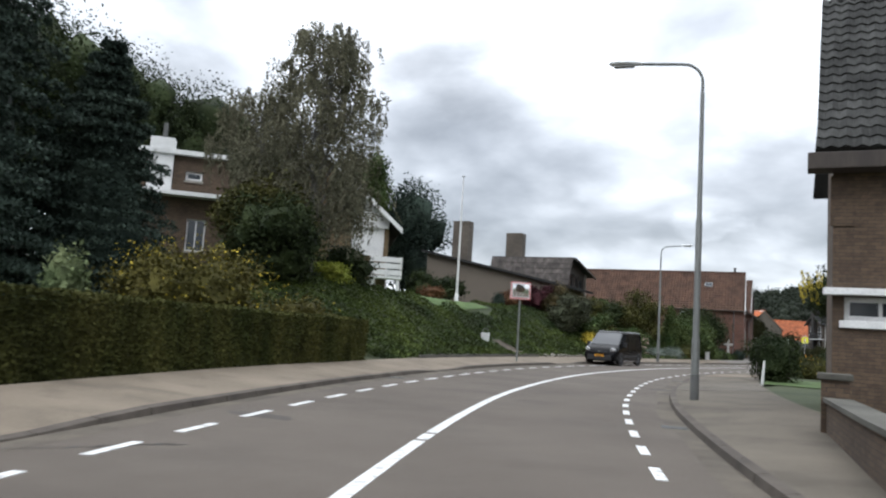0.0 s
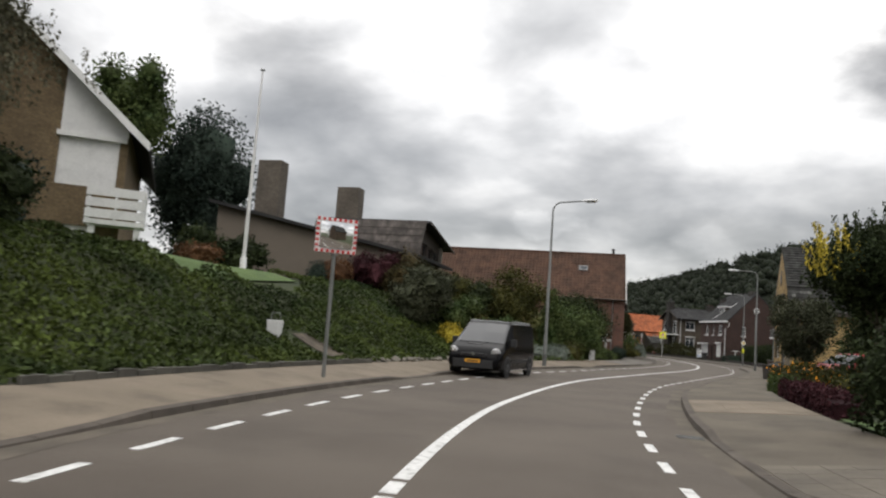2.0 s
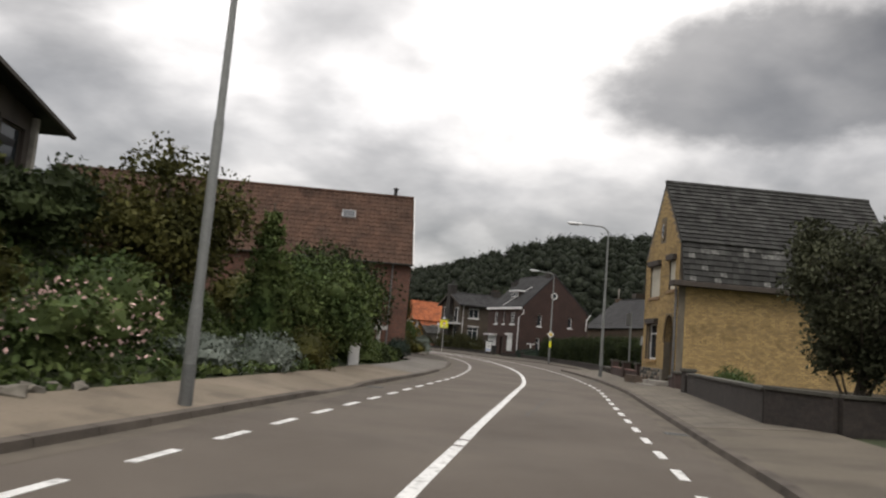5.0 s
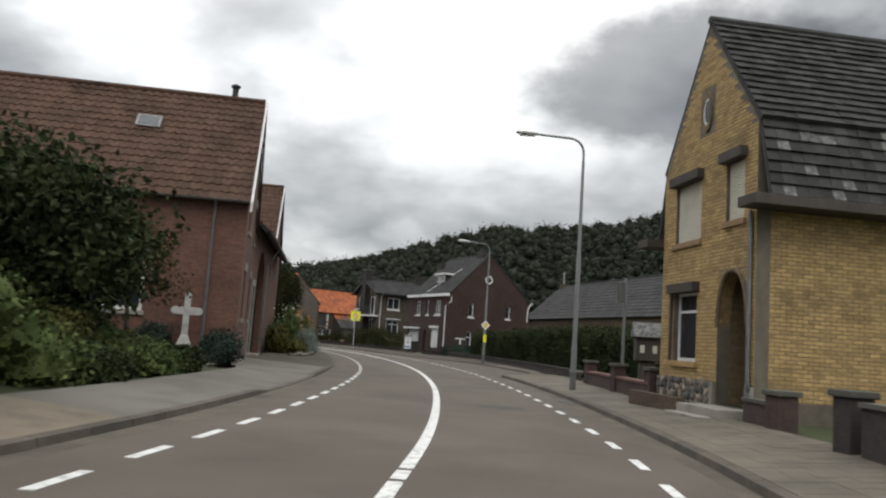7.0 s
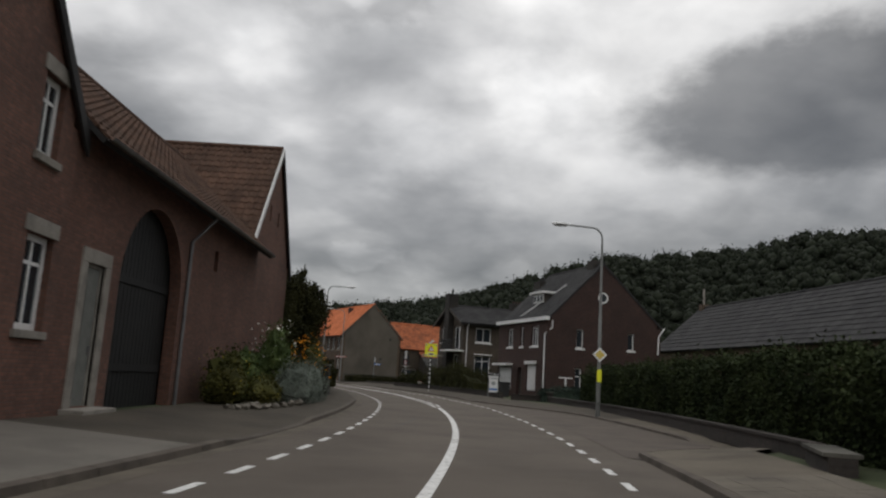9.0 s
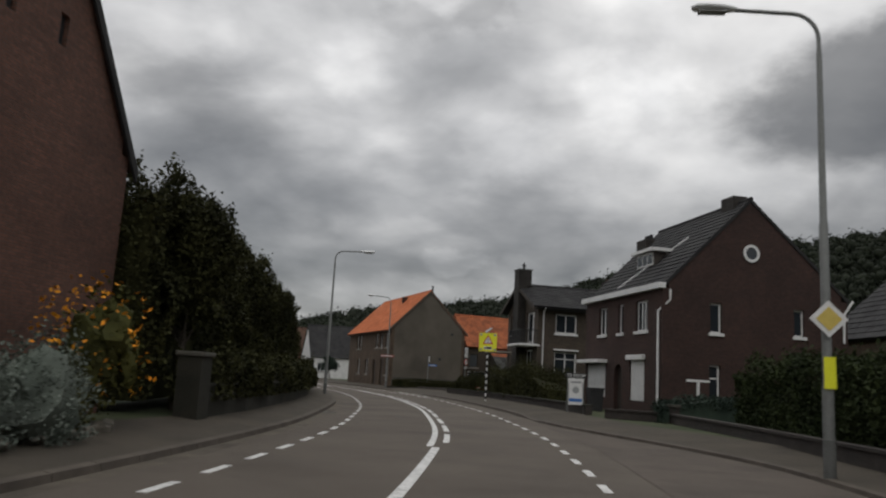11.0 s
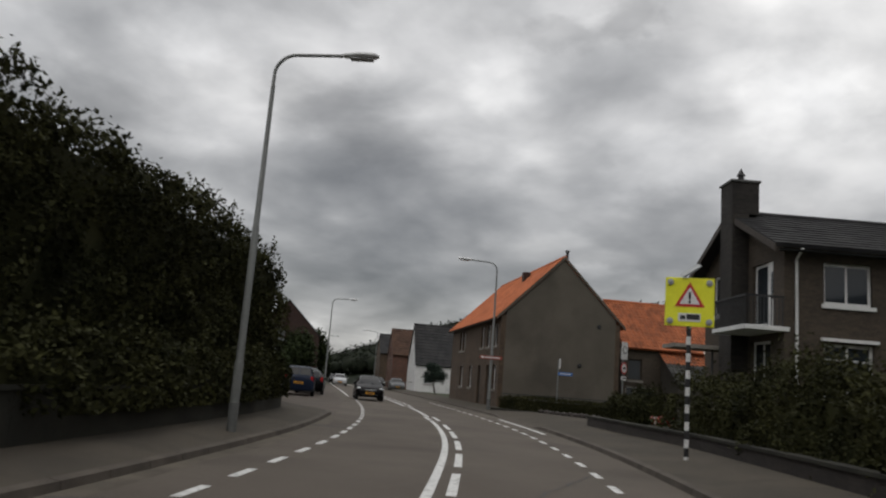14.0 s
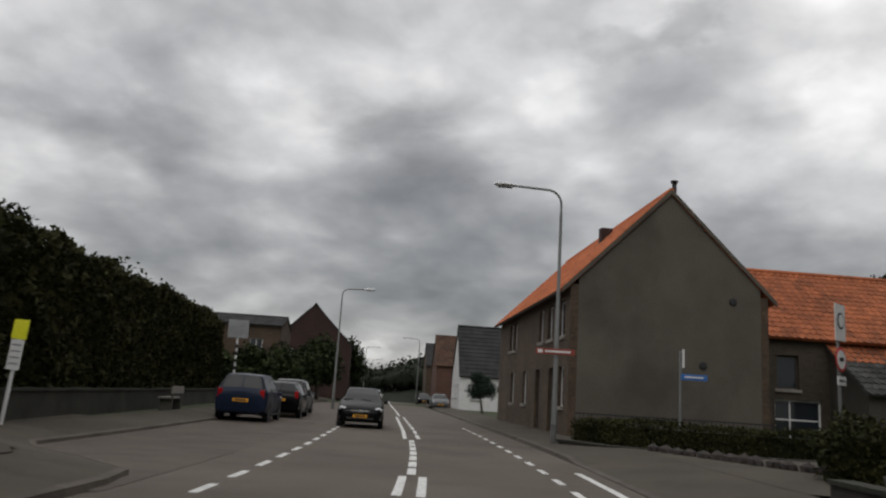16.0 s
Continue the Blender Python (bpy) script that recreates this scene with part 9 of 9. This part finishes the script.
def car(spec, m, body, label, lights=HEADLAMP, lit=False, group="", front=True, van=False, bumper=None):
    """A car lofted from its cross-sections: shell, glass, wheels, lamps, grille, plates, mirrors."""
    t = thing("van" if van else "car", label, "van" if van else "car", m, group)
    R_ = car_rings(spec)
    n = len(R_[0])
    glass = {}
    a, b = spec["screen"]
    for i in range(a, b):
        for j in (6, 7):
            glass[(i, j)] = "windscreen"
    for i0, i1 in spec["side"]:
        for i in range(i0, i1):
            glass[(i, 5)] = "side_window"
    if spec["rear"]:
        for i in range(*spec["rear"]):
            for j in (6, 7):
                glass[(i, j)] = "rear_window"
    shell, gl = Geo(), {}
    for sgn in (1, -1):
        P = [[(x, y * sgn, z) for x, y, z in r] for r in R_]
        for i in range(len(P) - 1):
            for j in range(n - 1):
                q = [P[i][j], P[i + 1][j], P[i + 1][j + 1], P[i][j + 1]]
                key = glass.get((i, j))
                if key:
                    c = Vector([sum(p[k] for p in q) / 4 for k in range(3)])
                    # a thin painted frame stays round each pane
                    if key == "windscreen":
                        lo, hi = (0.10 if i == a else 0.0), (0.90 if i == b - 1 else 1.0)
                        out = 0.32 if j == 6 else 0.0
                        A, B = Vector(q[0]).lerp(Vector(q[3]), out), Vector(q[1]).lerp(Vector(q[2]), out)
                        C, D = Vector(q[2]), Vector(q[3])
                        inner = [A.lerp(B, lo), A.lerp(B, hi), D.lerp(C, hi), D.lerp(C, lo)]
                    else:
                        inner = [Vector(p).lerp(c, 0.07) for p in q]
                    gl.setdefault((key, (sgn, i) if key == "side_window" else 0), Geo()).add(inner, [(0, 1, 2, 3)])
                    shell.add(q + inner, [(0, 1, 5, 4), (1, 2, 6, 5), (2, 3, 7, 6), (3, 0, 4, 7)])
                else:
                    shell.add(q, [(0, 1, 2, 3)])
        for e in (0, len(P) - 1):
            shell.add([P[e][j] for j in range(n)], [tuple(range(n))])
    me = bpy.data.meshes.new("body")
    me.from_pydata(shell.v, [], shell.f)
    bm = bmesh.new()
    bm.from_mesh(me)
    bmesh.ops.remove_doubles(bm, verts=bm.verts, dist=0.002)
    bmesh.ops.recalc_face_normals(bm, faces=bm.faces)
    bm.to_mesh(me)
    bm.free()
    me.shade_smooth()
    me.set_sharp_from_angle(angle=radians(32))
    me.materials.append(body)
    bd = part("body", me, body, t)
    for (key, _), g in gl.items():
        part(key, g, SCREEN_GLASS if key == "windscreen" and van else CAR_GLASS, t, smooth=True)
    L2, w = spec["L"] / 2, max(s[1] for s in spec["st"])
    wheel = Geo().lathe([(spec["r"] * .62, -.10), (spec["r"] * .95, -.10), (spec["r"], -.07), (spec["r"], .07), (spec["r"] * .95, .10), (spec["r"] * .62, .10)], 28, Euler((radians(90), 0, 0)).to_matrix().to_4x4())
    rim = Geo().lathe([(spec["r"] * .64, -.06), (spec["r"] * .64, .085), (spec["r"] * .55, .09), (spec["r"] * .2, .06), (.05, .075)], 20, Euler((radians(90), 0, 0)).to_matrix().to_4x4())
    wm, rm = mesh_of("tyre", wheel, TYRE, True), mesh_of("rim", rim, RIM, True)
    arch = mesh_of("wheel_arch", Geo().lathe([(spec["r"] * 1.2, -.01), (spec["r"] * 1.2, .012), (spec["r"] * 1.14, .014)], 28, Euler((radians(90), 0, 0)).to_matrix().to_4x4()), BLACK, True)
    for s in spec["wheels"]:
        for sgn in (1, -1):
            x = L2 - s
            rot = 0 if sgn < 0 else 180
            ar = part("wheel_arch", arch, None, t, m=pose(x, sgn * (w - .004), spec["r"] + .015, 0, 0, rot))
            wh = part("tyre", wm, None, t, m=pose(x, sgn * (w - .085), spec["r"], 0, 0, rot))
            part("rim", rm, None, wh)
            sp = Geo()
            for k in range(9):
                mm = Euler((0, 2 * math.pi * k / 9, 0)).to_matrix().to_4x4()
                sp.obox(mm @ Matrix.Translation((0, -.095, spec["r"] * .36)), .04, .02, spec["r"] * .34)
            part("spokes", sp, RIM, wh)
    def zs(s, col):
        st = spec["st"]
        for p, q in zip(st, st[1:]):
            if p[0] <= s <= q[0]:
                f = (s - p[0]) / (q[0] - p[0])
                return p[col] + (q[col] - p[col]) * f
        return st[-1][col]
    for sgn in (1, -1):
        hx = .20
        hw = zs(hx, 1)
        hz = zs(hx, 4)
        mm = Matrix.Translation((L2 - hx - .02, sgn * (hw - .19), hz - .13)) @ Euler((0, radians(38), 0)).to_matrix().to_4x4() @ Euler((0, 0, radians(sgn * 24))).to_matrix().to_4x4()
        lg = blob_core((0, 0, 0), (.10, .17, .23) if van else (.10, .25, .13), 0.0, 0, 3)
        hl = part("headlight", Geo().add([mm @ Vector(p) for p in lg.v], lg.f), lights, t, "clear headlight", smooth=True)
        part("bulb", Geo().add([mm @ Vector((p[0] * .3 + .085, p[1] * .45, p[2] * .6)) for p in lg.v], lg.f), LIT if lit else CHROME, hl, smooth=True)
        x = L2 - (zs(0, 0) + (1.18 if van else 1.25))
        mi = part("wing_mirror", Geo().obox(Matrix.Translation((x, sgn * (w + (.10 if van else .07)), 1.18 if van else .96)), .11, .2 if van else .15, .26 if van else .12), BLACK if van else body, t, bevel=0.03)
        rx = -L2 + .06
        part("tail_light", Geo().box(rx - .05, rx + .1, sgn * (w - .17) - .08, sgn * (w - .17) + .08, .78 if not van else .85, 1.08 if not van else 1.35), TAIL, t, "red tail light", bevel=0.02)
        part("door_line", Geo().box(L2 - 2.32, L2 - 2.305, sgn * (w + .001) - .002, sgn * (w + .001) + .002, .35, zs(2.3, 3) - .02), BLACK, t)
        part("door_handle", Geo().box(L2 - 2.25, L2 - 2.08, sgn * (w + .012) - .012, sgn * (w + .012) + .012, zs(2.2, 3) - .16, zs(2.2, 3) - .12), body, t, bevel=0.004)
        part("sill_trim", Geo().box(L2 - spec["wheels"][1] + .42, L2 - spec["wheels"][0] - .42, sgn * w - .03, sgn * w + .022, .22, .27), CHROME if van else BLACK, t, bevel=0.008)
    z0 = .44 if not van else .52
    part("number_plate", Geo().box(L2 + .012, L2 + .025, -.26, .26, z0 - .055, z0 + .055), PLATE, t, "amber number plate", bevel=0.003)
    part("plate_bar", Geo().box(L2 + .026, L2 + .029, -.19, .19, z0 - .025, z0 + .025), BLACK, t)
    part("number_plate", Geo().box(-L2 - .025, -L2 - .005, -.26, .26, .66, .77), PLATE, t, "amber number plate", bevel=0.003)
    part("plate_bar", Geo().box(-L2 - .029, -L2 - .026, -.19, .19, .69, .74), BLACK, t)
    gz = .72 if van else .60
    part("grille", Geo().box(L2 - .13, L2 + (.0 if van else .012), -.45 if van else -.36, .45 if van else .36, gz - .05, gz + .06), BLACK, t, "black grille", bevel=0.01)
    part("chrome_bar", Geo().box(L2 - .05, L2 + .02, -.34, .34, gz + .0, gz + .045), CHROME if not van else BLACK, t, bevel=0.008)
    part("badge", Geo().lathe([(.055, 0), (.055, .03)], 16, Matrix.Translation((L2 - .0, 0, gz + .03)) @ Euler((0, radians(90), 0)).to_matrix().to_4x4()), CHROME, t, smooth=True)
    part("lower_intake", Geo().box(L2 - .1, L2 + .006, -.5, .5, .32, .39), BLACK, t, bevel=0.01)
    if van or bumper:
        part("bumper", Geo().hexa([(L2 - .45, -.955, .27), (L2 + .015, -.66, .27), (L2 + .015, .66, .27), (L2 - .45, .955, .27), (L2 - .45, -.96, .60), (L2 + .005, -.70, .58), (L2 + .005, .70, .58), (L2 - .45, .96, .60)]), BLACK, t, "dark grey plastic bumper", bevel=0.03)
        part("bonnet_vent", Geo().obox(Matrix.Translation((L2 - .52, -.1, 1.095)) @ Euler((0, radians(19), 0)).to_matrix().to_4x4(), .07, .5, .012), BLACK, t)
    if van:
        for sgn in (1, -1):
            part("roof_rail", Geo().tube([(L2 - 1.75, sgn * .74, 1.93), (L2 - 2.3, sgn * .765, 1.965), (L2 - 4.4, sgn * .775, 1.965), (L2 - 4.66, sgn * .76, 1.93)], .016, 8), POLE, t, "pale roof edge rail", smooth=True)
            part("side_moulding", Geo().box(L2 - 3.55, L2 - 1.3, sgn * (w + .006) - .012, sgn * (w + .006) + .012, .50, .58), BLACK, t, bevel=0.006)
    # wipers lie on the foot of the screen
    sx = spec["st"][spec["screen"][0]]
    for y in (-.3, .35):
        part("wiper", Geo().tube([(L2 - sx[0] - .01, y, sx[4] + .015), (L2 - sx[0] - .06, y - .40, sx[4] + .05)], .008, 6), BLACK, t)
    return t


def heading(dx, dy):
    return math.degrees(math.atan2(dy, dx))


car(VAN, pose(-7.70, 44.5, 0.02, 0, 0, heading(-0.115, -0.993)) @ Matrix.Diagonal((0.96, 0.96, 0.93, 1)), CAR_BLACK, "dark grey panel van parked half on the footway", van=True)
a_ = away(164.0)
car(HATCH, pose(*beside(164.0, -1.75)[:2], 0, 0, 0, heading(a_[1], -a_[0])) @ Matrix.Diagonal((0.93, 0.94, 0.96, 1)), CAR_BLACK, "dark grey hatchback with lit headlights on the road", lit=True)
a_ = away(160.5)
for yy, off, sp, bodym, lb in ((163.4, -5.75, BOXY, CAR_BLUE, "dark blue car parked in the lay-by"), (168.2, -5.2, HATCH, CAR_BLACK, "dark hatchback parked in the lay-by"), (172.6, -5.45, BOXY, CAR_GREY, "grey estate car parked in the lay-by")):
    q = away(yy)
    car(sp, pose(*beside(yy, off)[:2], 0.02, 0, 0, heading(-q[1], q[0])), bodym, lb, group="parked cars")
car(HATCH, pose(5.2, 50.6, 0.20, 0, 0, 215), CAR_RED, "dark red hatchback parked in a front garden")
for yy, off, bodym, dirn in ((214, -1.8, CAR_SILVER, -1), (236, -2.0, CAR_BLACK, -1), (226, 4.4, CAR_BLACK, -1), (205, 4.6, CAR_GREY, -1), (262, -1.9, CAR_SILVER, -1)):
    q = away(yy)
    car(HATCH, pose(*beside(yy, off)[:2], 0.0, 0, 0, heading(dirn * -q[1], dirn * q[0])), bodym, "car on the far street", group="cars on the far street")

# ---- road markings, kerbs and paving pieces ----
breaks = (10.2, 24.5, 39.4, 53.4, 67.2, 80.6, 93.0)
y = -30.0
for b in breaks + (109.8,):
    mark(y, b - (0.38 if b < 109 else 0.0), 0.0, 0.15, "centre_line")
    if b < 109:
        mark(b - 0.24, b + 0.24, 0.0, 0.15, "centre_dash")
    y = b + 0.38
mark(110.0, 146.4, -0.13, 0.13, "centre_line")
y = 111.0
while y < 144:
    mark(y, y + 2.25, 0.15, 0.13, "centre_dash")
    y += 3.15
for o in (-0.15, 0.17):
    mark(146.8, 149.0, o, 0.13, "centre_dash")
y = 149.3
while y < 158:
    mark(y, y + 0.95, -0.02, 0.15, "centre_dash")
    y += 1.25
mark(158.4, 176.0, -0.2, 0.12, "centre_line")
y = 158.6
while y < 176:
    mark(y, y + 1.8, 0.2, 0.12, "centre_dash")
    y += 2.6
mark(178.0, 300.0, 0.0, 0.12, "centre_line")
# the lane dashes: their count, place along the road and distance from its middle
for first_y, counts, places, ys, offs, ln in (
        (-17, (-17, 0, 13, 25, 35, 47, 67, 71, 78, 81, 97), (-20.2, 7.34, 28.25, 48.16, 65.32, 84.29, 117.93, 124.89, 136.69, 141.1, 167.0), (10, 30, 50, 67, 86, 95, 118, 140), (-2.55, -2.6, -2.5, -2.55, -2.42, -2.44, -2.5, -2.5), 0.83),
        (-18, (-18, 0, 13, 23, 36, 47, 68, 72, 79, 81, 97), (-20.8, 8.65, 29.98, 47.29, 68.77, 87.07, 121.53, 128.17, 139.8, 142.9, 168.0), (10, 30, 50, 70, 88, 122, 130, 142), (2.62, 2.57, 2.61, 2.63, 2.53, 2.46, 2.42, 2.46), 0.74)):
    for k in range(first_y, 97):
        y = float(np.interp(k, counts, places))
        mark(y, y + ln, float(np.interp(y, ys, offs)), 0.12)
mark(168.5, 260.0, -2.7, 0.12, "edge_line")
mark(143.6, 151.2, 3.15, 0.14, "edge_line")
PATCH = mat("dark_asphalt_patch", (0.050, 0.044, 0.038), (0.070, 0.061, 0.053), 2.0, 0.9, 0, 0.3, 100, 60)
rp = random.Random(4)
for yy, off, sx, sy in ((10.8, -2.4, 0.6, 0.25), (49.0, -0.9, 0.55, 0.35), (76.0, 1.4, 0.7, 0.5), (127.5, -2.9, 0.6, 0.4), (140.2, -3.2, 0.5, 0.3), (24.0, 3.2, 0.3, 0.5)):
    c = beside(yy, off, 0.003)
    g = Geo()
    n_ = 18
    g.add([(c[0] + sx * rp.uniform(0.7, 1.15) * math.cos(6.283 * k / n_), c[1] + sy * rp.uniform(0.7, 1.15) * math.sin(6.283 * k / n_), 0.003) for k in range(n_)], [tuple(range(n_))])
    part("asphalt_patch", g, PATCH, road)
for yy, s in ((13.6, 1), (30.5, 1), (57.5, 1), (20.0, -1), (62.0, -1), (79.0, 1), (120.0, -1)):
    c = beside(yy, s * (HALF - 0.22), 0.004)
    gr = Geo()
    for k in range(6):
        gr.box(-0.2, 0.2, -0.2 + 0.07 * k, -0.165 + 0.07 * k, 0.0, 0.008)
    q = away(yy)
    part("drain_grate", gr, POLE_DARK, road, "iron drain grate", m=pose(c[0], c[1], 0.002, 0, 0, math.degrees(math.atan2(q[1], q[0]))))
GUTTER = mat("gritty_gutter", (0.070, 0.059, 0.046), (0.115, 0.096, 0.074), 1.3, 0.93, 0, 0.3, 80, 40, (0.7, 0.7))
part("gutter_strip", ribbon([float(q) for q in np.arange(-20, 86, 1.0)], lambda y: HALF - 0.30 - 0.05 * math.sin(y * 0.9), lambda y: HALF + 0.02, lambda y: 0.0025, lambda y: 0.0025), GUTTER, road, "gritty strip along the kerb")
part("gutter_strip", ribbon([float(q) for q in np.arange(-20, 146, 1.0)], lambda y: -HALF - 0.02, lambda y: -HALF + 0.30 + 0.05 * math.sin(y * 0.9), lambda y: 0.0025, lambda y: 0.0025), GUTTER, road, "gritty strip along the kerb")
TAR = mat("tar_seam", (0.026, 0.025, 0.024), (0.040, 0.038, 0.036), 4.0, 0.7)
rc = random.Random(12)
for y0, o0, y1, o1 in ((43.4, -1.6, 40.0, -2.7), (7.2, -3.4, 8.3, -2.1), (8.3, -2.1, 7.6, -2.9), (58.0, 0.6, 64.0, 1.0), (96.0, -1.5, 101.0, -1.1), (130.5, 1.2, 133.5, 2.4), (118.0, -0.9, 122.0, -1.4)):
    n_ = 14
    pts = []
    for k in range(n_ + 1):
        f = k / n_
        yy, oo = y0 + (y1 - y0) * f + rc.uniform(-0.06, 0.06), o0 + (o1 - o0) * f + rc.uniform(-0.05, 0.05)
        w = 0.014 + 0.012 * rc.random()
        pts += [beside(yy, oo - w, 0.0035), beside(yy + 0.01, oo + w, 0.0035)]
    part("tar_seam", Geo().add(pts, [(2 * k, 2 * k + 1, 2 * k + 3, 2 * k + 2) for k in range(n_)]), TAR, road)
kerbs(pave_r, 1, kerb_right)
kerbs(pave_l, -1, kerb_left)
slabs(pave_r, lambda y: kerb_right(y) + 0.18, lambda y: kerb_right(y) + walk_right(y), 1, 0.26, 22.6, 27.5, 0.30, SETT)
slabs(pave_r, lambda y: kerb_right(y) + 1.05, lambda y: kerb_right(y) + walk_right(y), 1, 0.262, 39.6, 50.0, 0.30, SETT)
for y0, y1, tone in ((34.6, 38.2, PAVE), (58.0, 88.0, SETT)):
    slabs(pave_r, lambda y: kerb_right(y) + 0.18, lambda y: kerb_right(y) + walk_right(y), 1, 0.26, y0, y1, 0.30, tone)


def brick_skin(wall_ob, line, ln, tops, openings, z0, arch0, arch1, keep):
    """Bricks in stretcher bond, proud of the mortar: the lowest ones single pieces, the rest joined."""
    rng = random.Random(31)
    p0, p1 = Vector(line[0]), Vector(line[1])
    d = (p1 - p0).normalized()
    out = Vector((d.y, -d.x))
    bw, bh, j = 0.22, 0.066, 0.012

    def top(u):
        for (a, za), (b, zb) in zip(tops, tops[1:]):
            if a <= u <= b:
                return za + (zb - za) * (u - a) / (b - a)
        return 0.0

    def shape(w):
        a, e, z = w / 2, 0.004, bh / 2
        pts = [(-a, 0.0, -z), (a, 0.0, -z), (a, 0.0, z), (-a, 0.0, z), (-a + e, -0.007, -z + e), (a - e, -0.007, -z + e), (a - e, -0.007, z - e), (-a + e, -0.007, z - e)]
        return pts, [(4, 5, 6, 7), (0, 1, 5, 4), (1, 2, 6, 5), (2, 3, 7, 6), (3, 0, 4, 7)]

    meshes, rest, n = {}, Geo(), 0
    ang = math.degrees(math.atan2(d.y, d.x))
    row, z = 0, z0 + 0.04
    while z < max(t[1] for t in tops) - 0.05:
        u = -(bw + j) / 2 * (row % 2)
        while u < ln:
            a, b = max(0.0, u), min(ln, u + bw)
            for o in openings:
                if o[2] - bh / 2 < z < o[3] + bh / 2:
                    if a < o[0] < b:
                        b = o[0]
                    elif a < o[1] < b:
                        a = o[1]
                    elif o[0] <= a and b <= o[1]:
                        b = a
            c = (a + b) / 2
            if b - a > 0.035 and z + bh / 2 < min(top(a), top(b)) - 0.02:
                w = round(b - a, 2)
                q = p0 + d * c + out * 0.001
                if n < keep:
                    if w not in meshes:
                        pts, f = shape(w)
                        meshes[w] = mesh_of("brick", Geo().add(pts, f), YELLOW_UNIT)
                    ob = new("brick", meshes[w])
                    ob.parent = wall_ob
                    ob.matrix_basis = pose(q.x, q.y, z, rng.uniform(-0.6, 0.6), rng.uniform(-0.6, 0.6), ang)
                    n += 1
                else:
                    pts, f = shape(w)
                    k = rng.uniform(-0.002, 0.002)
                    rest.add([(q.x + d.x * p[0] - out.x * (p[1] + k), q.y + d.y * p[0] - out.y * (p[1] + k), z + p[2]) for p in pts], f)
            u += bw + j
        z += bh + j
        row += 1
    part("brickwork", rest, YELLOW_UNIT, wall_ob, kind="stuff")


YELLOW_UNIT = mat("yellow_brick_unit", (0.30, 0.205, 0.085), (0.42, 0.29, 0.125), 5.0, 0.85, 0, 0.35, 60, 45, (1.0, 0.72), 0.20)
for job, keep in zip(BRICK_JOBS, (300, 0)):
    brick_skin(*job, keep)
